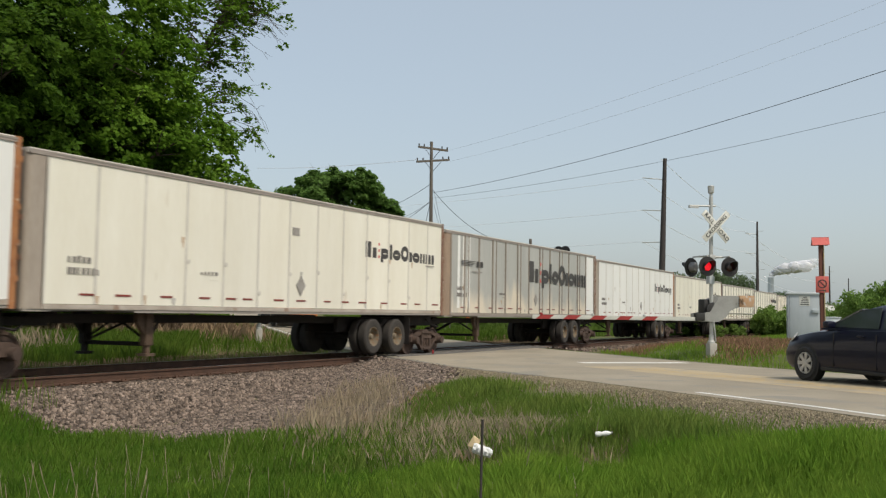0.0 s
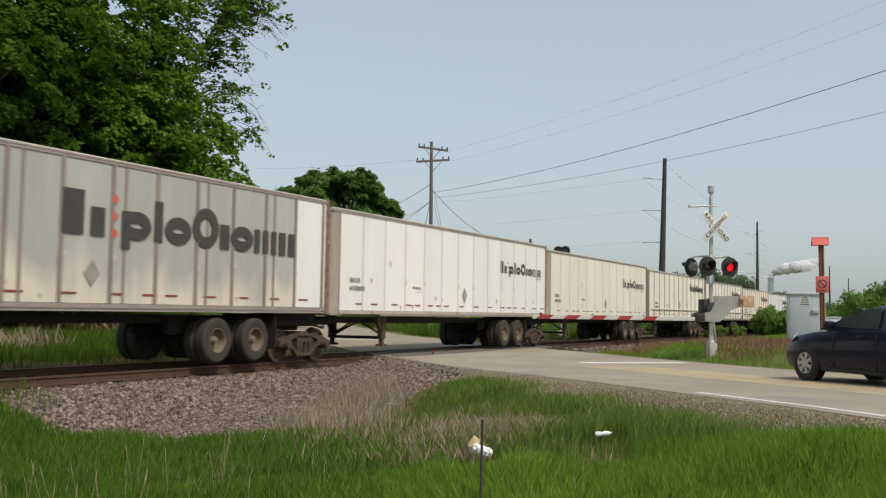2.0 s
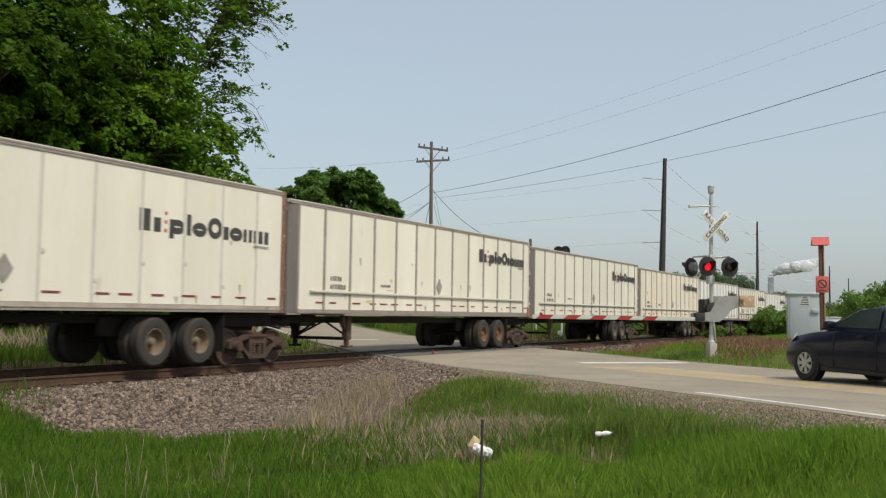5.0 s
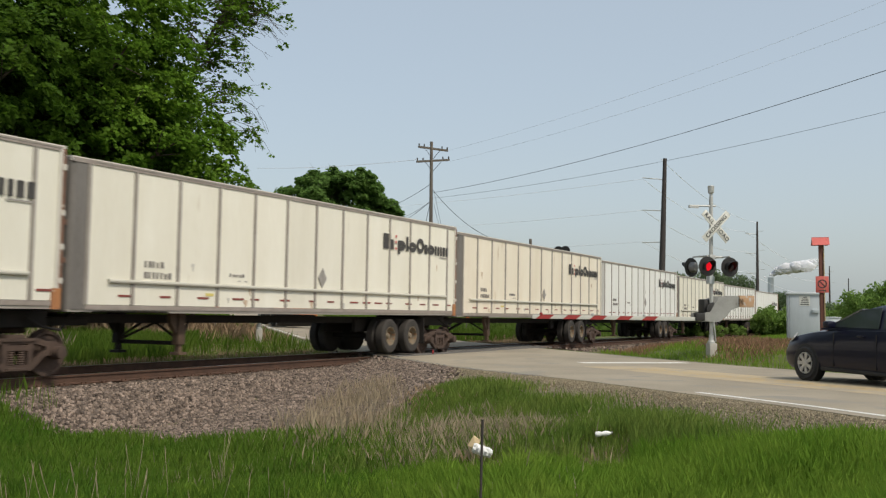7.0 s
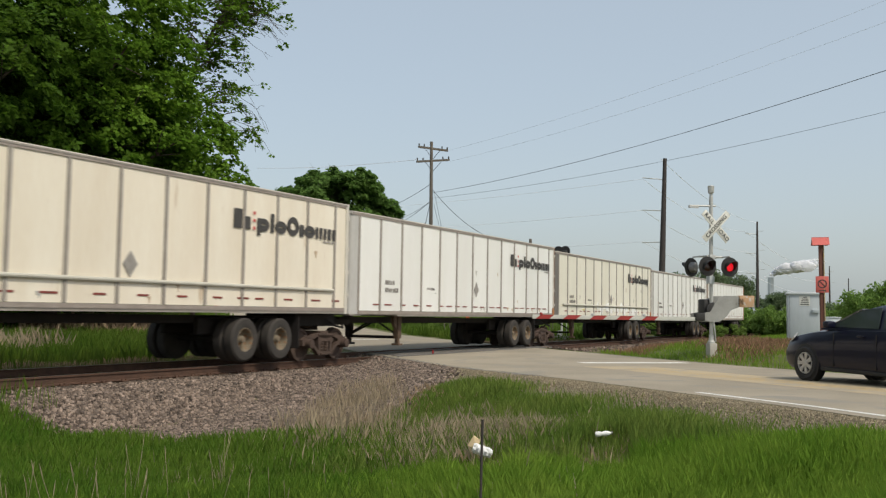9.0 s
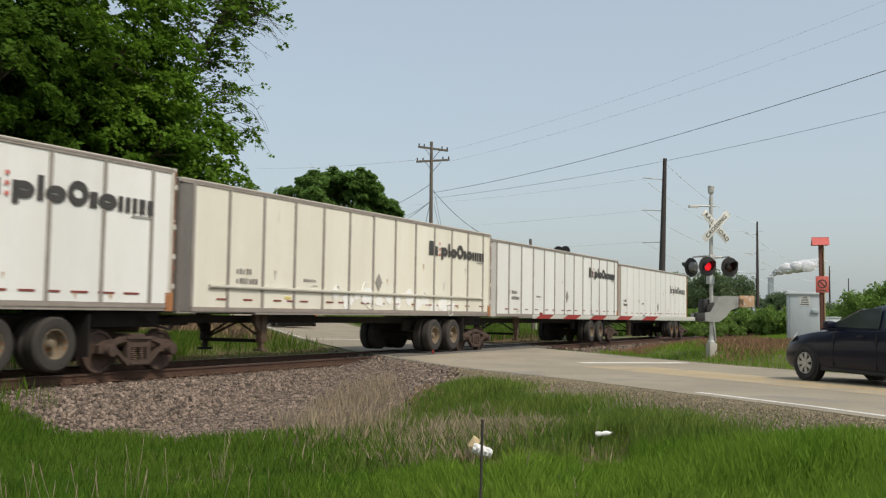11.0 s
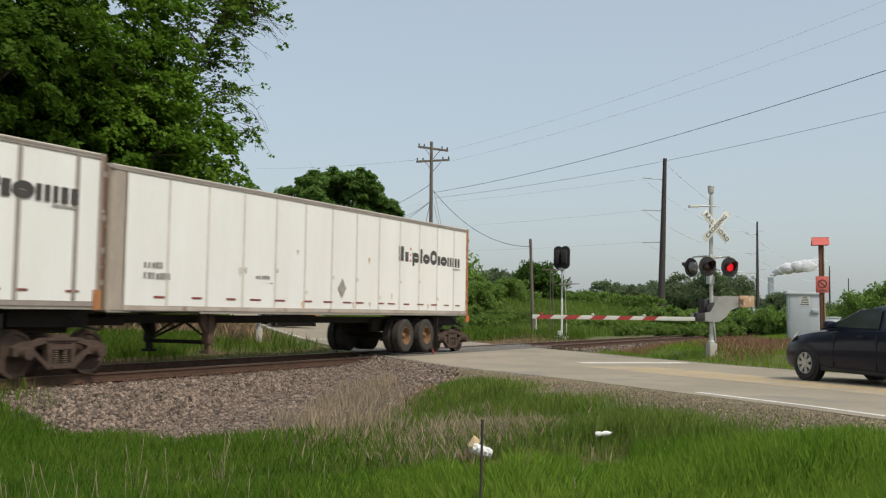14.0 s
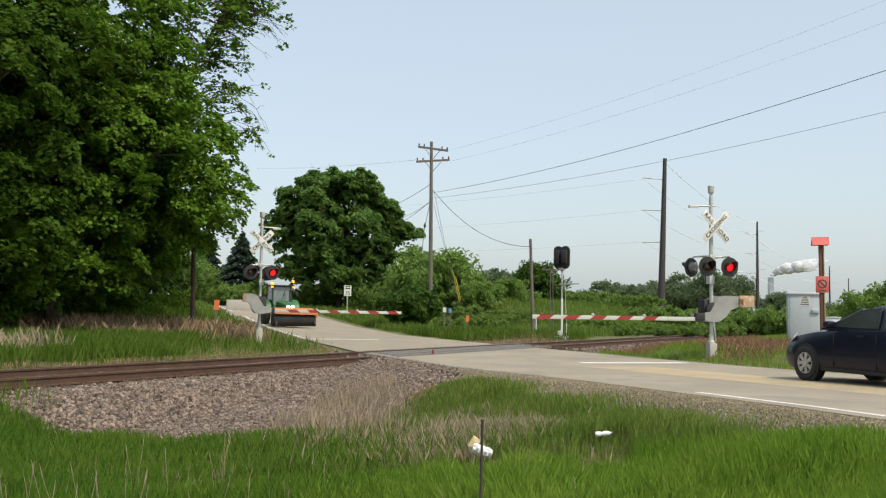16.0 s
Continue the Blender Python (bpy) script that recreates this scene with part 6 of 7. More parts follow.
part("broom", Shape().lathe((-1.38, -2.45, 0.40), (1, 0, 0), [(0, 0.2), (0.02, 0.40), (2.74, 0.40), (2.76, 0.2)], 20), M_BROOM, tr_, "black cylindrical broom")
part("sweeper_arm", Shape().tube((-0.25, -1.5, 0.6), (-0.25, -2.2, 0.65), 0.06, n=8).tube((0.25, -1.5, 0.6), (0.25, -2.2, 0.65), 0.06, n=8), M_BLACK, tr_)
for s in (-1, 1):
    part("caster", Shape().lathe((s * 1.25 - 0.05, -2.95, 0.13), (1, 0, 0), [(0, 0.13), (0.1, 0.13)], 14).tube((s * 1.25, -2.95, 0.2), (s * 1.25, -2.7, 0.6), 0.03, n=6), M_BLACK, tr_)


# ================= plants =================
def leaf_cloud(rng, centres, radii, count, size, squash=0.8, fill=0.45):
    """Small leaves in clumps: diamond-shaped quads turned at random, denser towards each clump's skin."""
    k = rng.integers(0, len(centres), count)
    d = rng.normal(size=(count, 3))
    d /= np.linalg.norm(d, axis=1)[:, None]
    r = rng.random(count) ** fill
    p = centres[k] + d * (radii[k] * r)[:, None] * np.array((1, 1, squash))
    u = rng.normal(size=(count, 3)) + np.array((0, 0, -0.3))
    u /= np.linalg.norm(u, axis=1)[:, None]
    w = np.cross(u, rng.normal(size=(count, 3)) + d * 0.6)
    w /= np.linalg.norm(w, axis=1)[:, None]
    s = size * rng.uniform(0.6, 1.3, count)[:, None]
    return np.stack([p - u * s * 0.6 + w * s * 0.25, p + w * s * 0.5 + u * s * 0.1, p + u * s * 0.8 - w * s * 0.3], 1)


def leaf_sprays(rng, centres, radii, per, size, outward=None):
    """Broad pointed leaves lying in flat drooping sprays, one spray at each centre."""
    m = len(centres)
    out = outward if outward is not None else centres - centres.mean(0)
    out = out / (np.linalg.norm(out, axis=1)[:, None] + 1e-6)
    up = np.array((0, 0, 1.0)) + out * 0.45 + rng.normal(size=(m, 3)) * 0.28
    up /= np.linalg.norm(up, axis=1)[:, None]
    e1 = np.cross(up, rng.normal(size=(m, 3)))
    e1 /= np.linalg.norm(e1, axis=1)[:, None]
    e2 = np.cross(up, e1)
    k = np.repeat(np.arange(m), per)
    n = len(k)
    an, rr = rng.random(n) * 6.283, np.sqrt(rng.random(n))
    d = e1[k] * np.cos(an)[:, None] + e2[k] * np.sin(an)[:, None]
    p = centres[k] + d * (radii[k] * rr)[:, None] + up[k] * (rng.normal(size=n) * radii[k] * 0.16 - radii[k] * 0.45 * rr * rr)[:, None]
    nn = up[k] + rng.normal(size=(n, 3)) * 0.42
    nn /= np.linalg.norm(nn, axis=1)[:, None]
    u = d + np.array((0, 0, -0.35)) + rng.normal(size=(n, 3)) * 0.45
    u -= nn * (u * nn).sum(1)[:, None]
    u /= np.linalg.norm(u, axis=1)[:, None]
    w = np.cross(nn, u)
    q = size * rng.uniform(0.65, 1.25, n)[:, None]
    return np.stack([p - u * q * 0.45, p + w * q * 0.5 - u * q * 0.02, p + u * q * 0.65, p - w * q * 0.5 - u * q * 0.02], 1)


def clumps(rng, ellipsoids, per, r0, r1):
    """Clump centres in and on a set of ellipsoids (centre, radii)."""
    cs, rs = [], []
    for c, r, n in ellipsoids:
        d = rng.normal(size=(n, 3))
        d /= np.linalg.norm(d, axis=1)[:, None]
        q = rng.random(n) ** 0.4
        cs.append(np.array(c) + d * np.array(r) * q[:, None])
        rs.append(rng.uniform(r0, r1, n))
    return np.concatenate(cs), np.concatenate(rs)


def tree(name, x, y, ellipsoids, leaves, leaf_size, material, label, seed, trunk_r=0.3, r0=0.6, r1=1.3, limbs=14, trunk_h=None, group="", bark=None, category="tree", z=None, spray=0, floor=0.75):
    rng = np.random.default_rng(seed)
    z = gz(x, y) - 0.05 if z is None else z
    t = thing(name, pose(x, y, z), label, category, group)
    cs, rs = clumps(rng, ellipsoids, 1, r0, r1)
    cs[:, 2] = np.maximum(cs[:, 2], rs * floor)
    top = trunk_h or max(c[2] for c, r, n in ellipsoids)
    s = Shape()
    lean = rng.normal(size=2) * 0.02 * top
    pts = [(lean[0] * f * f, lean[1] * f * f, top * f) for f in (0, 0.25, 0.5, 0.75, 1.0)]
    for i in range(4):
        s.tube(pts[i], pts[i + 1], trunk_r * (1 - 0.21 * i), trunk_r * (1 - 0.21 * (i + 1)), n=9)
    s.tube((0, 0, 0), (0, 0, 0.5), trunk_r * 1.5, trunk_r * 1.0, n=9)
    part("trunk", s, bark or M_BARK, t)
    order = rng.choice(len(cs), min(limbs, len(cs)), replace=False)
    for i in order:
        b = Shape()
        f = float(np.clip(cs[i][2] / top * rng.uniform(0.35, 0.7), 0.12, 0.95))
        p0 = Vector((lean[0] * f * f, lean[1] * f * f, top * f))
        p2 = Vector(cs[i])
        p1 = p0.lerp(p2, 0.5) + Vector((0, 0, 0.12 * (p2 - p0).length))
        r = trunk_r * 0.32
        b.tube(p0, p1, r, r * 0.65, n=6).tube(p1, p2, r * 0.65, r * 0.2, n=6)
        for _ in range(3):
            e = p2 + Vector(rng.normal(size=3) * rs[i])
            b.tube(p1.lerp(p2, 0.6), e, r * 0.25, r * 0.08, n=4)
        part("limb", b, bark or M_BARK, t)
    if spray:
        centre = np.array([ellipsoids[0][0]])
        co = leaf_sprays(rng, cs, rs, spray, leaf_size, cs - centre)
        part("crown", quads("crown", co, material, n=4), None, t)
    else:
        part("crown", quads("crown", leaf_cloud(rng, cs, rs, leaves, leaf_size * 1.3), material, n=3), None, t)
    return t


def at(bearing, dist):
    """Plan point at a bearing (degrees from the x axis) and distance from the origin."""
    b = radians(bearing)
    return dist * math.cos(b), dist * math.sin(b)


# the large maple beyond the track, and its neighbours
x, y = at(47.44, 43)
tree("maple_tree", x, y, [((-1.3, 1.3, 10.8), (6.1, 6.1, 7.9), 920), ((1.7, -3.3, 6.7), (4.3, 4.2, 3.8), 430), ((-1, 1, 3.9), (6.2, 6.2, 2.8), 430), ((1.2, -3.0, 10.4), (3.0, 3.0, 3.0), 120), ((2.1, -3.6, 13.4), (1.9, 1.9, 2.2), 22), ((-3.5, 5.0, 9), (4, 4, 6), 260)],
     0, 0.175, M_LEAF, "large leafy maple tree with bright green spring leaves", 11, trunk_r=0.42, r0=0.35, r1=0.85, limbs=60, trunk_h=12, spray=115, floor=1.2)
# a taller, open-crowned maple at its side, with bare twigs at the tips
bx_, by_ = at(40.46, 45)
twigs = thing("maple_tree", pose(bx_, by_, gz(bx_, by_) - 0.05), "open-crowned maple with sparse leaves and bare twigs", "tree")
rng = np.random.default_rng(5)
side = Vector((0.649, -0.761, 0))
deep = Vector((0.761, 0.649, 0))


def tw_(l_, z_, d_=0.0):
    return side * l_ + deep * d_ + Vector((0, 0, z_))


stem = [tw_(0.35, 0), tw_(0.30, 4), tw_(0.1, 8), tw_(-0.2, 11.4), tw_(0.25, 12.7), tw_(0.8, 13.9), tw_(1.3, 14.9), tw_(1.9, 16.6)]
tw = Shape()
for k in range(7):
    tw.tube(stem[k], stem[k + 1], 0.11 - 0.011 * k, 0.099 - 0.011 * k, n=8)
part("trunk", tw, M_BARK, twigs)
ends = []


def limb(pts, r, sprigs, leafy, wild=0.35):
    """A curved limb with side twigs; where leafy, their tips carry leaves."""
    b = Shape()
    for k in range(len(pts) - 1):
        b.tube(pts[k], pts[k + 1], r * (1 - k / len(pts)), r * (1 - (k + 1) / len(pts)) + 0.003, n=6)
    for _ in range(sprigs):
        k = int(rng.integers(0, len(pts) - 1))
        q0 = pts[k].lerp(pts[k + 1], float(rng.random()))
        d_ = (pts[k + 1] - pts[k]).normalized()
        e = q0 + (d_ * rng.uniform(0.3, 0.9) + Vector(rng.normal(size=3) * wild)) * rng.uniform(0.35, 0.95)
        m_ = q0.lerp(e, 0.5) + Vector((rng.normal() * 0.05, rng.normal() * 0.05, 0.07))
        b.path([q0, m_, e], 0.0075, 4)
        if leafy:
            ends.append(e)
            if rng.random() < 0.3:
                ends.append(m_)
    part("limb", b, M_BARK, twigs)


for k in range(84):
    f_ = float(rng.uniform(0.30, 1.0))
    i_ = min(int(f_ * 7), 6)
    p0 = stem[i_].lerp(stem[i_ + 1], f_ * 7 - i_)
    sg_ = 1 if rng.random() < 0.62 else -1
    reach = rng.uniform(1.1, 2.7) if p0.z < 12.7 else rng.uniform(0.7, 2.0)
    rise = rng.uniform(0.2, 1.6)
    dp = rng.normal() * 1.1
    p1 = p0 + side * sg_ * reach * 0.45 + deep * dp * 0.4 + Vector((0, 0, rise * 0.7))
    p2 = p0 + side * sg_ * reach + deep * dp + Vector((0, 0, rise * rng.uniform(0.5, 1.0)))
    limb([p0, p1, p2], 0.030, 8, k % 4 < 3)
    ends.append(p2)
for k in range(20):          # bare arching twigs high on the open side
    p0 = tw_(rng.uniform(0.7, 1.5), rng.uniform(13.6, 15.2))
    r1_, top_ = rng.uniform(1.0, 1.6), rng.uniform(0.2, 1.1)
    p1 = p0 + side * r1_ + Vector((0, 0, top_)) + deep * rng.normal() * 0.3
    p2 = p1 + side * rng.uniform(0.5, 1.0) + Vector((0, 0, rng.uniform(-0.6, 0.1)))
    p3 = p2 + side * rng.uniform(0.3, 0.8) + Vector((0, 0, rng.uniform(-0.8, -0.1)))
    limb([p0, p0.lerp(p1, 0.5) + Vector((0, 0, 0.15)), p1, p2, p3], 0.016, 8, k % 5 == 0, 0.3)
for k in range(7):           # and a few lower down
    p0 = stem[2].lerp(stem[3], rng.uniform(0.1, 0.7))
    p1 = p0 + side * rng.uniform(1.6, 2.2) + Vector((0, 0, rng.uniform(0.6, 1.4))) + deep * rng.normal() * 0.3
    p2 = p1 + side * rng.uniform(0.6, 1.0) + Vector((0, 0, rng.uniform(-0.6, 0.0)))
    limb([p0, p0.lerp(p1, 0.5) + Vector((0, 0, 0.15)), p1, p2, p2 + side * 0.3 + Vector((0, 0, -0.5))], 0.018, 9, k % 2 == 0, 0.3)
ends = np.array([tuple(e) for e in ends])
part("crown", quads("crown", leaf_sprays(rng, ends, rng.uniform(0.14, 0.36, len(ends)), 11, 0.155, ends - np.array([tuple(tw_(0, 9))])), M_LEAF, n=4), None, twigs)
x, y = at(53.81, 38)
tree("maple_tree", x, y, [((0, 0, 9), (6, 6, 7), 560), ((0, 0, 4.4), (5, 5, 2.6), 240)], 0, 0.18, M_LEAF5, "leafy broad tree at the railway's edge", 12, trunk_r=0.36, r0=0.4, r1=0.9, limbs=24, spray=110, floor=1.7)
x, y = at(50.1, 54)
tree("maple_tree", x, y, [((0, 0, 9), (8, 8, 8), 420), ((0, 0, 4), (7, 7, 3), 160)], 0, 0.26, M_LEAF2, "dark leafy tree in a dense row", 13, trunk_r=0.36, r0=0.6, r1=1.2, limbs=12, spray=80)
x, y = at(45.27, 60)
tree("maple_tree", x, y, [((0, 0, 6.5), (7, 7, 6), 260), ((0, 0, 3), (6.5, 6.5, 3), 160)], 0, 0.28, M_LEAF2, "dark leafy tree in a dense row", 14, trunk_r=0.3, r0=0.6, r1=1.2, limbs=10, spray=70)
# the canopy's shade over these bushes is put into their leaf colour
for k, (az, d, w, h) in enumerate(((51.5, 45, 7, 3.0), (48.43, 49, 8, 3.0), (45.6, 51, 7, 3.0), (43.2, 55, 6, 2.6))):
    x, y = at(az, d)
    tree("bush", x, y, [((0, 0, h * 0.5), (w * 0.5, w * 0.5, h * 0.42), 70)], 16000, 0.13, M_LEAF5, "leafy bush coloured dark for the trees' shade", 100 + k, trunk_r=0.07, r0=0.3, r1=0.7, limbs=5, trunk_h=h * 0.6, category="bush")
# tree beyond the road
x, y = at(31.8, 105)
arng = np.random.default_rng(150)
lobes = []
for left, top, r_, h_, n_ in ((2.8, 15.0, 1.9, 2.8, 90), (0.6, 14.9, 1.3, 2.4, 56), (-2.3, 14.6, 2.2, 3.2, 110), (5.0, 13.2, 2.1, 2.8, 80), (6.3, 10.4, 1.9, 2.3, 60), (-4.9, 11.6, 1.9, 1.9, 60), (-6.3, 9.4, 1.5, 1.0, 28),
                              (-4.6, 8.6, 2.2, 2.4, 70), (4.2, 8.0, 2.8, 3.0, 90), (0.6, 11.4, 4.2, 4.0, 210), (0.0, 7.2, 4.8, 3.2, 170), (0.0, 4.8, 4.4, 2.2, 80)):
    lobes.append(((-0.53 * left, 0.85 * left, top + 0.8 - h_), (r_, r_, h_), n_))
for k in range(30):          # boughs that stand out of the crown
    a_, e_ = arng.random() * 6.283, arng.uniform(-0.5, 1.45)
    c_ = (5.2 * math.cos(e_) * math.cos(a_), 5.2 * math.cos(e_) * math.sin(a_), 9.6 + 5.0 * math.sin(e_))
    g_ = arng.uniform(0.7, 1.25)
    lobes.append((c_, (g_, g_, g_ * 0.75), 11))
lobes.append(((4.3, -6.2, 8.6), (1.3, 1.3, 0.6), 16))
lobes.append(((3.6, -6.6, 6.0), (1.2, 1.2, 0.8), 14))
tree("ash_tree", x, y, lobes, 0, 0.33, M_LEAF4, "tall dark green tree with a ragged rounded crown", 15, trunk_r=0.34, r0=0.35, r1=0.85, limbs=34, trunk_h=9, spray=80)
for az, d, h, s in ((39.5, 118, 8.6, 21), (37.4, 112, 8.2, 22)):
    x, y = at(az, d)
    rng = np.random.default_rng(s)
    t = thing("spruce_tree", pose(x, y, gz(x, y) - 0.05), "blue-green spruce with drooping branches", "tree", "spruces")
    part("trunk", Shape().tube((0, 0, 0), (0, 0, h), 0.2, 0.03, n=8), M_BARK, t)
    f = np.sqrt(rng.random(16000))
    zz = h * (1 - f) + 0.3
    an = rng.random(16000) * 6.283
    tier = 0.75 + 0.25 * np.sin(zz * 7 + np.sin(an * 5) * 1.5)
    rr = 4.9 * f * tier * rng.random(16000) ** 0.3
    p = np.stack([rr * np.cos(an), rr * np.sin(an), zz - 0.18 * rr], 1)
    u = np.stack([np.cos(an), np.sin(an), -0.35 + 0 * an], 1) + rng.normal(size=p.shape) * 0.25
    w = np.cross(u, rng.normal(size=p.shape))
    w /= np.linalg.norm(w, axis=1)[:, None]
    part("crown", quads("crown", np.stack([p - u * 0.2, p + w * 0.08, p + u * 0.26, p - w * 0.08], 1), M_SPRUCE), None, t)


def bush(az, d, w, h, material, label, seed, n=7000, leaf=0.28, name="bush"):
    x, y = at(az, d)
    return tree(name, x, y, [((0, 0, h * 0.5), (w * 0.45, w * 0.45, h * 0.42), 60), ((0.15 * w, 0, h * 0.3), (w * 0.4, w * 0.4, h * 0.25), 30)], n, leaf, material, label, seed,
                trunk_r=0.09, r0=0.12 * h, r1=0.24 * h, limbs=6, trunk_h=h * 0.6, category="bush" if name == "bush" else "tree")


bush(27.76, 72, 4.6, 3.2, M_LEAF2, "dark rounded bush on the verge", 31, 9000)
bush(25.62, 86, 7.5, 6.2, M_LEAF3, "light green young tree on the bank", 32, 12000, 0.3, "young_tree")
bush(27.01, 92, 6, 6.5, M_LEAF3, "light green young tree on the bank", 33, 9000, 0.3, "young_tree")
bush(23.81, 82, 5, 2.8, M_LEAF3, "low green bush on the bank", 34, 13000, 0.17)
bush(22.0, 95, 7, 2.4, M_LEAF3, "low green bush on the bank", 35, 13000, 0.17)
bush(20.2, 120, 6.5, 5.6, M_LEAF2, "dark bushy tree on the bank", 36, 9000, 0.32, "young_tree")
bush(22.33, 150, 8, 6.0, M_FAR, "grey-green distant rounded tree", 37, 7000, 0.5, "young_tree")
for i, (az, d, w, h) in enumerate(((29.9, 104, 7, 3.4), (33.16, 108, 6, 2.6), (36.06, 108, 8, 3), (37.96, 106, 7, 2.4), (40.46, 112, 9, 6), (28.92, 118, 8, 5),
                                   (15.2, 125, 10, 2.6), (16.8, 130, 9, 2.2), (13.62, 115, 9, 2.2), (11.59, 120, 9, 2.6), (9.59, 110, 9, 3.0), (8.38, 100, 8, 2.8), (6.75, 95, 7, 3.0), (5.15, 115, 9, 3.2),
                                   (4.0, 130, 9, 2.8), (2.18, 95, 7, 4.2), (0.68, 90, 8, 5), (18.41, 125, 9, 1.9))):
    bush(az, d, w, h, M_LEAF3, "green bush in the hedgerow", 40 + i, 10000, 0.22)
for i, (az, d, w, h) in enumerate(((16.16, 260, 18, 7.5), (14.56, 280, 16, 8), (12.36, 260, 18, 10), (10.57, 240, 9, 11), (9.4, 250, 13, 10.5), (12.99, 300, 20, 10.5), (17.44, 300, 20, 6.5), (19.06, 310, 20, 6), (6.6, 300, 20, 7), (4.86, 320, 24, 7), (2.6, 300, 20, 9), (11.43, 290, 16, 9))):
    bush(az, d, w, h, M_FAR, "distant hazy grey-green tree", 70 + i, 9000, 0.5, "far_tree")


for i, (az, d, w, h) in enumerate(((23.6, 66, 4.5, 1.5), (22.6, 70, 5, 1.3), (21.4, 74, 5.5, 1.4), (19.8, 78, 5, 1.2), (18.6, 72, 4.6, 1.1), (17.2, 80, 6, 1.4), (15.8, 74, 5, 1.1), (14.3, 82, 6, 1.5), (12.9, 78, 5, 1.4), (25.2, 64, 4.2, 1.6), (24.4, 72, 5, 1.9), (11.4, 74, 5.5, 1.6), (10.2, 84, 6, 1.8))):
    bush(az, d + 4, w, h * 0.72, M_BRAMBLE, "low bramble thicket on the grassy bank", 300 + i, 11000, 0.12)


# grass: loose blades, thickest on the near verge
def blades(name, n, where, height, width, material, seed, label, lean=0.35, zoff=0.0, near_toe=False):
    rng = np.random.default_rng(seed)
    p = where(rng, n)
    n = len(p)
    z = ground_z(p[:, 0], p[:, 1]) - 0.02 + zoff
    patch = 0.85 + 0.22 * np.sin(p[:, 0] * 1.7 + 2 * np.sin(p[:, 1] * 0.9)) * np.sin(p[:, 1] * 1.3 + p[:, 0] * 0.4)
    h = height * rng.uniform(0.45, 1.15, n) * patch
    if near_toe:
        toe = np.where(p[:, 0] < 11.9, 1.15, np.clip(0.25 + (toe_y(p[:, 0]) - p[:, 1]) / 1.8, 0.25, 1))
        for lx, ly in ((11.08, 3.25), (10.22, 4.44)):          # trodden flat before the litter
            r = math.hypot(lx, ly)
            along = r - (p[:, 0] * lx + p[:, 1] * ly) / r
            off = np.abs(p[:, 0] * ly - p[:, 1] * lx) / r
            h = np.where((off < 0.3) & (along > -0.25) & (along < 1.5), h * 0.5, h)
        h = h * toe * np.clip(0.35 + (o_of(p[:, 0], p[:, 1]) - 4.2) * 0.45, 0.35, 1)
    an = rng.random(n) * 6.283
    d = np.stack([np.cos(an), np.sin(an)], 1)
    wd = width * rng.uniform(0.7, 1.3, n)
    side = np.stack([-d[:, 1], d[:, 0]], 1) * (wd / 2)[:, None]
    b = np.concatenate([p, z[:, None]], 1)
    ln = (lean * rng.random(n) * h)[:, None] * d
    mid = b + np.concatenate([ln * 0.35, (h * 0.6)[:, None]], 1)
    tip = b + np.concatenate([ln, h[:, None]], 1)
    s3 = np.concatenate([side, np.zeros((n, 1))], 1)
    co = np.stack([b - s3, b + s3, mid + s3 * 0.8, tip], 1)
    ob = new(name, quads(name, co, material, n=4))
    return tagged(ob, label, "grass", kind="stuff")


def field(x0, x1, y0, y1, keep):
    def where(rng, n):
        p = np.stack([rng.uniform(x0, x1, n), rng.uniform(y0, y1, n)], 1)
        return p[keep(p[:, 0], p[:, 1], rng)]
    return where


def in_view(x, y, margin=1.5):
    b = np.degrees(np.arctan2(y, x))
    return (b > YAW - 24.3 - margin) & (b < YAW + 24.3 + margin)


def near_verge(x, y, rng):
    a, o = road_coords(x, y)
    d = np.hypot(x, y)
    lim = toe_y(x) + np.where(x < 12.0, 0.25, 0.1) - 0.5 * rng.random(len(x)) ** 2
    corner = (x > 16.5) & (y > 8.6) & (rng.random(len(x)) < 0.75)
    bare = straw_patch(x, y) * 0.72 > rng.random(len(x))
    edge = 4.0 + 2.4 * rng.random(len(x)) ** 0.8 + 0.25 * np.sin(a * 1.9) + np.interp(a, [-13, -7, -2, 2], [0.0, 0.5, 1.5, 2.4]) * rng.uniform(0.6, 1.15, len(x))
    return in_view(x, y) & (o > edge) & (y < lim) & (d > 5.0) & ~corner & ~bare


def straw_patch(x, y):
    """Where last year's dry grass stands, 0 to 1."""
    # a band of standing straw along the foot of the ballast, and a flattened patch nearer the road
    ux, uy = 0.905, 0.425
    t_ = np.clip((x - 11.8) * ux + (y - 7.5) * uy, 0, 7.2)
    band = np.exp(-(((x - 11.8 - ux * t_) ** 2 + (y - 7.5 - uy * t_) ** 2) / (0.95 - 0.05 * t_) ** 2))
    patch = np.exp(-((x - 11.7) / 1.35) ** 2 - ((y - 5.05) / 0.95) ** 2) + 0.7 * np.exp(-((x - 12.8) / 1.2) ** 2 - ((y - 6.4) / 0.8) ** 2)
    small_ = 0.8 * np.exp(-((x - 8.6) / 0.35) ** 2 - ((y - 6.1) / 0.3) ** 2) + 0.5 * np.exp(-((x - 9.0) / 0.5) ** 2 - ((y - 7.2) / 0.5) ** 2)
    return np.clip(0.95 * band + patch + small_, 0, 1)


def o_of(x, y):
    return road_coords(x, y)[1]


def left_side(x, y, r):
    """The ditch side, where the grass grows darker."""
    b_ = np.degrees(np.arctan2(y, x))
    return np.clip((b_ - 27) / 12, 0, 0.85) > r.random(len(x))


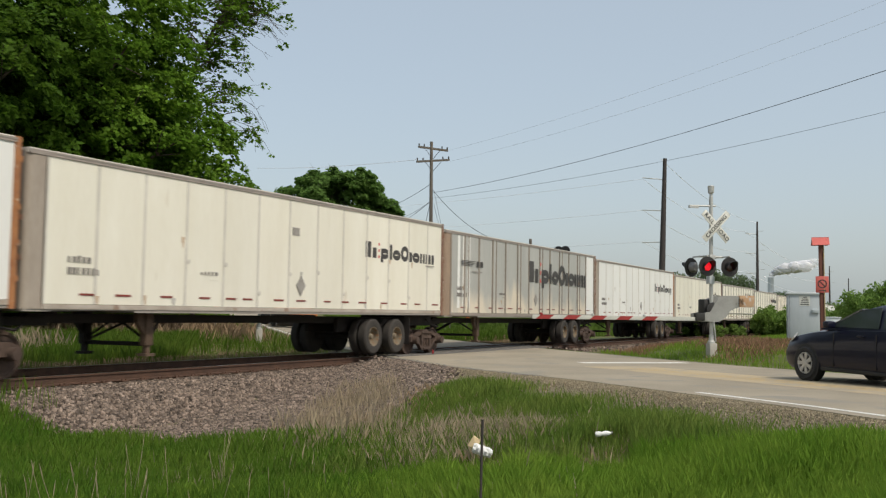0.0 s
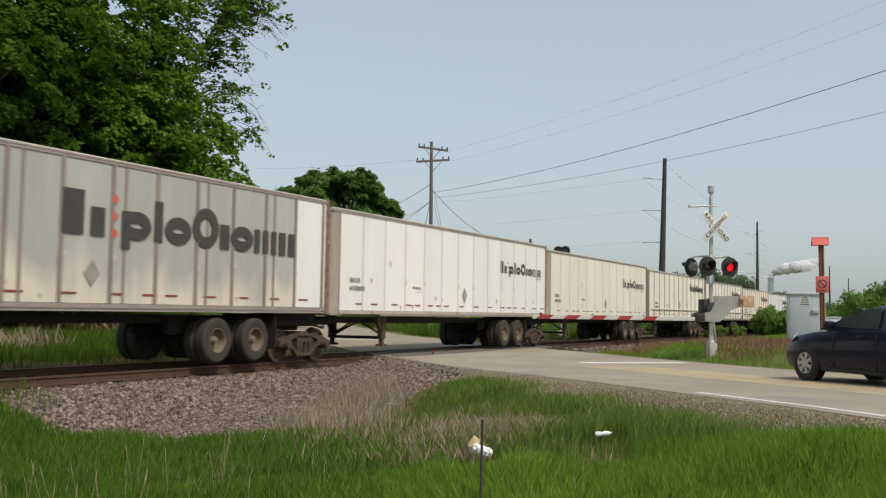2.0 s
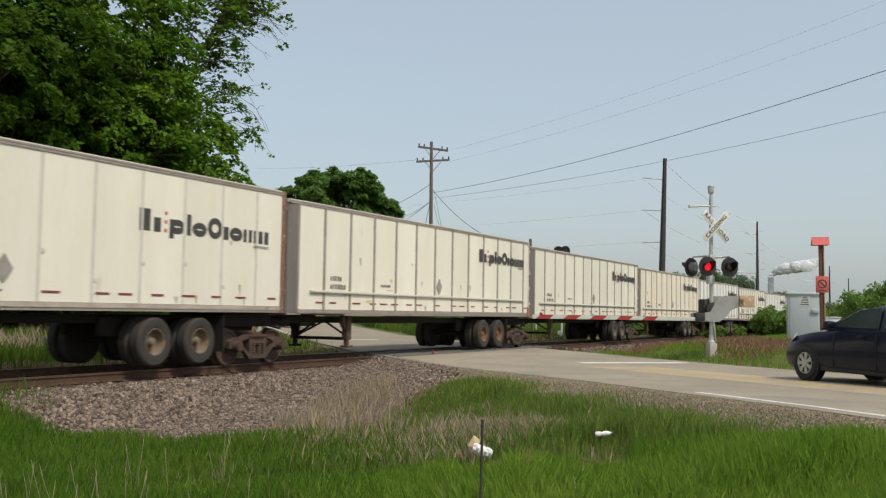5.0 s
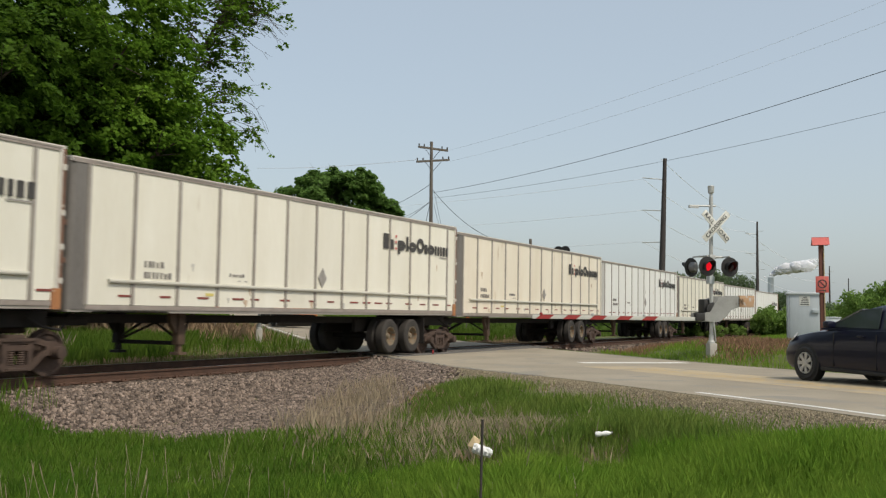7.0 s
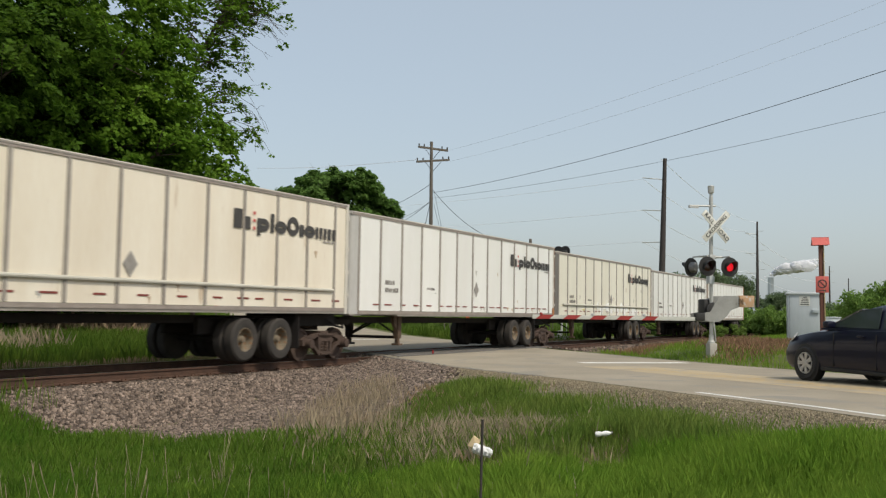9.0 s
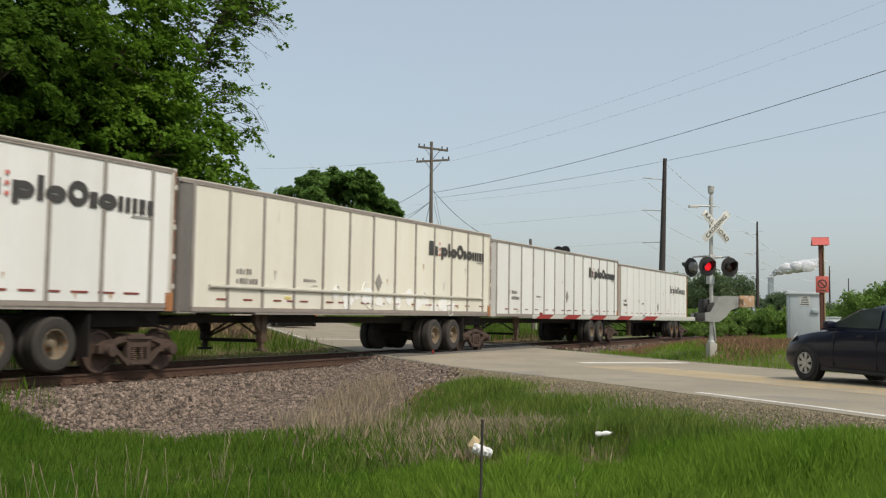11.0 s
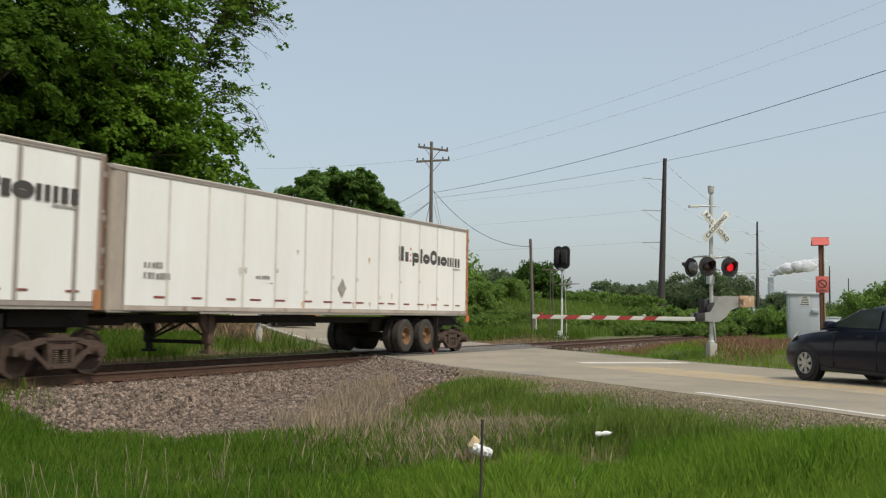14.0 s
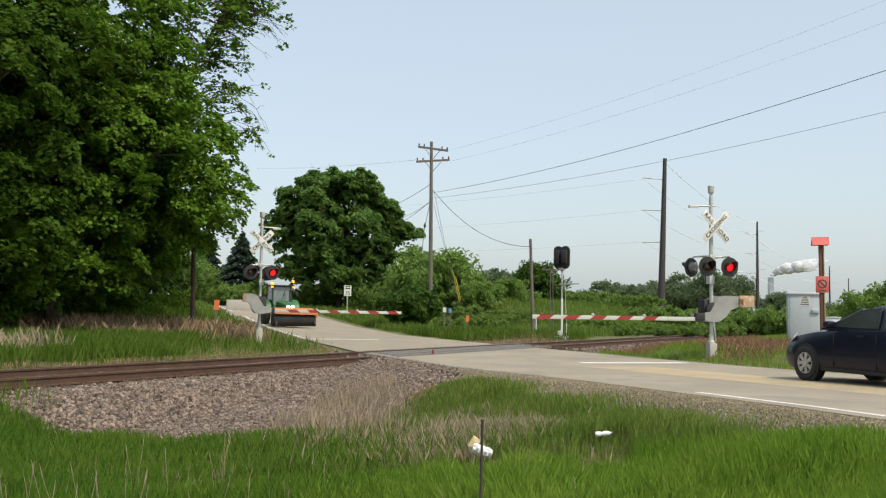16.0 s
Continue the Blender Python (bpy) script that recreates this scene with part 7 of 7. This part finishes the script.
blades("verge_grass", 330000, field(3, 11, 0, 10, lambda x, y, r: near_verge(x, y, r) & (np.hypot(x, y) < 10.5) & ~left_side(x, y, r)), 0.35, 0.010, M_GRASS, 5, "long bright green grass on the verge", lean=0.5, near_toe=True)
blades("verge_grass", 330000, field(3, 11, 0, 10, lambda x, y, r: near_verge(x, y, r) & (np.hypot(x, y) < 10.5) & left_side(x, y, r)), 0.37, 0.009, M_GRASS_D, 51, "long darker green grass in the ditch", lean=0.5, near_toe=True)
blades("verge_grass", 400000, field(4, 26, 0, 13, lambda x, y, r: near_verge(x, y, r) & (np.hypot(x, y) > 10) & ~left_side(x, y, r)), 0.27, 0.010, M_GRASS_M, 55, "long bright green grass on the verge", lean=0.45, near_toe=True)
blades("verge_grass", 400000, field(4, 26, 0, 13.6, lambda x, y, r: near_verge(x, y, r) & (np.hypot(x, y) > 10) & left_side(x, y, r)), 0.31, 0.010, M_GRASS_D, 52, "long darker green grass in the ditch", lean=0.45, near_toe=True)
blades("verge_grass", 5000, field(14.0, 17.2, 5.6, 7.8, lambda x, y, r: (((x - 15.4) / 1.3) ** 2 + ((y - 6.8) / 0.75) ** 2 < r.random(len(x)) ** 2)), 0.32, 0.010, M_GRASS_M, 58, "lush green tuft by the road's edge", lean=0.5)
blades("dry_grass", 60000, field(8, 22, 3, 12.5, lambda x, y, r: in_view(x, y) & (straw_patch(x, y) > 0.12 + 1.1 * r.random(len(x))) & (o_of(x, y) > 5.2)), 0.32, 0.0045, M_STRAW, 15, "dry straw-coloured grass among the green", lean=0.45)
blades("dry_grass", 9000, field(9.8, 13.9, 3.8, 7.4, lambda x, y, r: ((x - 11.6) / 1.7) ** 2 + ((y - 5.3) / 1.3) ** 2 < r.random(len(x)) ** 0.5), 0.30, 0.0045, M_STRAW, 69, "tan dry grass round the litter", lean=0.6)
blades("dry_grass", 2600, field(11, 20, 6.5, 12, lambda x, y, r: in_view(x, y) & (straw_patch(x, y) > 0.25 + r.random(len(x))) & (x + y > 18) & (o_of(x, y) > 5.2)), 0.58, 0.0045, M_STRAW, 62, "tall dry straw stems at the foot of the ballast", lean=0.25)
blades("dry_grass", 16000, field(7, 24, 0, 12, lambda x, y, r: in_view(x, y) & (o_of(x, y) > 6.2) & (y < toe_y(x)) & (np.hypot(x, y) > 8.5)), 0.23, 0.005, M_RUSSET, 68, "dead brown blades mixed into the verge", lean=0.6)
blades("dry_grass", 7000, field(9, 24, 0, 10, lambda x, y, r: in_view(x, y) & (o_of(x, y) > 4.1 + 0.3 * r.random(len(x))) & (o_of(x, y) < 5.0 + 2.2 * r.random(len(x)) ** 2)), 0.09, 0.006, M_RUSSET, 56, "dry growth along the gravel", lean=1.2)
blades("dry_grass", 900, field(5, 12.5, 2.5, 12.6, lambda x, y, r: in_view(x, y) & (o_of(x, y) > 6.5) & (y < toe_y(x)) & (np.hypot(x, y) < 13)), 0.46, 0.003, M_STRAW, 61, "pale dry stems standing in the ditch", lean=0.3)


def stalk(rng, x, y, h):
    """A tall dry grass stalk with a narrow seed head."""
    l_ = rng.normal(size=2) * 0.10 * h
    z = gz(x, y) - 0.03
    t = thing("dry_stalk", pose(x, y, z), "tall pale dry grass stalk with a seed head", "grass stalk", "dry stalks")
    p1, p2 = (l_[0] * 0.4, l_[1] * 0.4, h * 0.6), (l_[0], l_[1], h * 0.86)
    part("stem", Shape().path([(0, 0, 0), p1, p2], 0.0019, 5), M_STRAW, t)
    part("seed_head", Shape().lathe(p2, (l_[0] * 0.5, l_[1] * 0.5, h * 0.3), [(-0.01, 0.002), (0.02, 0.003), (0.05, 0.0035), (0.08, 0.0028), (0.11, 0.001)], 6), M_STRAW, t)


srng = np.random.default_rng(91)
for bear, dist, h in [(srng.uniform(34, 49), srng.uniform(6.6, 10.5), srng.uniform(0.55, 0.95)) for _ in range(34)] + [(46.9, 7.4, 1.12), (46.3, 7.5, 1.05), (48.6, 7.2, 1.0), (44.2, 7.0, 0.85)]:
    stalk(srng, dist * math.cos(radians(bear)), dist * math.sin(radians(bear)), h)
blades("rail_weeds", 420, field(9.8, 12.2, 12.9, 14.0, lambda x, y, r: in_view(x, y) & (r.random(len(x)) < 0.6)), 0.55, 0.007, M_WEED, 63, "thin weeds growing beside the rail", lean=0.3)
blades("reeds", 900, field(17.4, 20.2, 21.0, 23.2, lambda x, y, r: r.random(len(x)) < 0.8), 0.85, 0.010, M_STRAW, 64, "pale dry reeds beyond the track", lean=0.5)


def brown_patch(x, y):
    """Reddish dead growth beyond the track, 0 to 1."""
    p = np.exp(-((x - 33.5) / 4.5) ** 2 - ((y - 29.0) / 3.0) ** 2) + 0.8 * np.exp(-((x - 30.0) / 3.5) ** 2 - ((y - 32.0) / 1.8) ** 2)
    p = p + 0.9 * np.exp(-((x - 54) / 8) ** 2 - ((y - 20.0) / 1.0) ** 2)
    return p + 0.9 * np.exp(-((x - 44) / 9) ** 2 - ((y - 19.3) / 0.9) ** 2) + 1.0 * np.exp(-((x - 20) / 9) ** 2 - ((y - 19.4) / 0.55) ** 2)


def far_verge(x, y, rng):
    a, o = road_coords(x, y)
    brown = brown_patch(x, y) > 0.12 + 0.55 * rng.random(len(x))
    foot = (np.hypot(x - 32.5, y - 23.8) < 1.6) | ((o > 0) & (o < 10.5 - 0.18 * np.clip(y - 18, 0, 20)) & (y < 34) & (rng.random(len(x)) < 0.93))
    return in_view(x, y) & (np.abs(o) > 4.6 + rng.random(len(x))) & (y > 18.6 + 0.6 * rng.random(len(x))) & ~brown & ~foot


blades("weeds", 200000, field(14, 60, 18, 29, far_verge), 0.62, 0.014, M_WEED, 6, "green weeds beyond the track", lean=0.45)
blades("weeds", 110000, field(22, 75, 28, 48, far_verge), 0.42, 0.022, M_WEED, 66, "green weeds beyond the track", lean=0.8)
blades("weeds", 90000, field(16, 42, 31, 43, lambda x, y, r: in_view(x, y) & (o_of(x, y) > 7.5 + 2 * r.random(len(x))) & (brown_patch(x, y) < 0.35)), 1.15, 0.022, M_WEED, 67, "tall weeds at the edge of the trees", lean=0.4)
blades("scrub", 26000, field(18, 46, 18.4, 34, lambda x, y, r: in_view(x, y) & (o_of(x, y) > 4.7 + 0.5 * r.random(len(x))) & (o_of(x, y) < 10.8 - 0.18 * (y - 18))), 0.17, 0.016, M_GRASS_M, 21, "low green scrub beside the road", lean=0.9)
blades("dry_grass", 15000, field(18, 46, 18.4, 34, lambda x, y, r: in_view(x, y) & (o_of(x, y) > 4.6) & (o_of(x, y) < 10.5 - 0.18 * (y - 18))), 0.15, 0.014, M_RUSSET, 22, "dead brown scrub beside the road", lean=0.9)
blades("dry_grass", 30000, field(12, 62, 18.2, 20.6, lambda x, y, r: in_view(x, y) & (np.abs(o_of(x, y)) > 4.6) & (brown_patch(x, y) > 0.08 + 0.6 * r.random(len(x)))), 0.16, 0.014, M_RUSSET, 19, "short dry growth along the far rail", lean=0.9)
blades("dry_grass", 20000, field(26, 40, 24.5, 35, lambda x, y, r: in_view(x, y) & (o_of(x, y) > 6) & (brown_patch(x, y) > 0.2 + 0.5 * r.random(len(x)))), 0.95, 0.018, M_RUSSET, 20, "standing brown dead weeds on the slope", lean=0.6)
blades("dry_grass", 80000, field(14, 62, 20.6, 36, lambda x, y, r: in_view(x, y) & (np.abs(o_of(x, y)) > 4.6) & (brown_patch(x, y) > 0.08 + 0.6 * r.random(len(x)))), 0.46, 0.016, M_RUSSET, 17, "reddish dead weeds beyond the track", lean=0.7)


def right_verge(x, y, rng):
    a, o = road_coords(x, y)
    return in_view(x, y) & (o < -4.3 - 0.4 * rng.random(len(x))) & (y < 9.8 + 1.2 * rng.random(len(x)))


blades("verge_grass", 150000, field(24, 80, -1, 12, right_verge), 0.22, 0.017, M_GRASS, 7, "rough grass beside the crossing")
blades("far_grass", 170000, field(52, 150, 18.5, 80, lambda x, y, r: in_view(x, y) & (np.abs(road_coords(x, y)[1]) > 5) & (y > 20.5)), 0.75, 0.045, M_BANK, 8, "long grass on the far bank")


def rust_patch(x, y):
    p = 0
    for cx, cy, rx, ry in ((31.8, 4.4, 2.6, 1.0), (37.0, 4.9, 3.6, 1.1), (39, 6.3, 4.0, 1.2), (47, 8.6, 6.0, 1.3), (36, 9.2, 5.0, 0.9), (58, 11.5, 9.0, 1.5)):
        p = p + np.exp(-((x - cx) / rx) ** 2 - ((y - cy) / ry) ** 2)
    return p


blades("dry_grass", 130000, field(26, 75, 1, 13, lambda x, y, r: in_view(x, y) & (o_of(x, y) < -4.8) & (rust_patch(x, y) > 0.1 + 0.9 * r.random(len(x)))), 0.31, 0.016, M_REDDISH, 18, "dry reddish grass beside the crossing", lean=0.7)
blades("verge_grass", 60000, field(-25, 20, -25, 12, lambda x, y, r: (o_of(x, y) > 5.0 + 0.5 * r.random(len(x))) & (y < toe_y(x)) & (~in_view(x, y, 0) | (np.hypot(x, y) < 5.2)) & (np.hypot(x, y) > 0.8)), 0.26, 0.025, M_GRASS, 77, "long green grass on the verge", lean=0.6)


# ================= what moves =================
# Front of the second trailer (the cream one) along the track, by time.
SPEED = 11.955
TRAIN = [(s, 12.758 - SPEED * s) for s in (0.0, 2.0, 4.0, 6.0, 8.0, 10.0, 12.0, 14.0, 16.0)]

FLASH_FIRST, FLASH_HALF = 0.42, 0.5958


def motions():
    for k, t in enumerate(TRAILERS):
        walk(t, [(s, pose(x + (k - 1) * PITCH_T, TRACK_Y, 0)) for s, x in TRAIN])

    # the rail wheels roll
    for ax in SPINNERS:
        c = ax.matrix_basis.translation.copy()
        walk(ax, [(k / FPS, pose(c.x, c.y, c.z, 0, -math.degrees(SPEED * k / FPS / 0.425) % 360, 0)) for k in range(16 * FPS + 1)])
    # the lenses turn their lit side to the front in turn
    for lens, phase in FLIPS:
        rows = []
        at = pose(0, -0.004, 0)
        on = phase == 0
        turn = 0.0 if on else 180.0
        rows.append((0.0, at @ pose(0, 0, 0, 0, 0, turn)))
        s = FLASH_FIRST
        while s < 15.98:
            rows.append((s - 0.05, at @ pose(0, 0, 0, 0, 0, turn)))
            rows.append((s - 0.017, at @ pose(0, 0, 0, 0, 0, turn + 60)))
            rows.append((s + 0.017, at @ pose(0, 0, 0, 0, 0, turn + 120)))
            turn += 180.0
            rows.append((s + 0.05, at @ pose(0, 0, 0, 0, 0, turn)))
            s += FLASH_HALF
        rows.append((16.0, at @ pose(0, 0, 0, 0, 0, turn)))
        walk(lens, rows)
    # steam drifts slowly away from the chimney
    for ob, home, f in PLUME:
        walk(ob, [(0.0, pose(*home)), (16.0, pose(home[0], home[1] - 1.0 - 10.0 * f, home[2] + 2.0 * f, 0, 0, 8))])


motions()
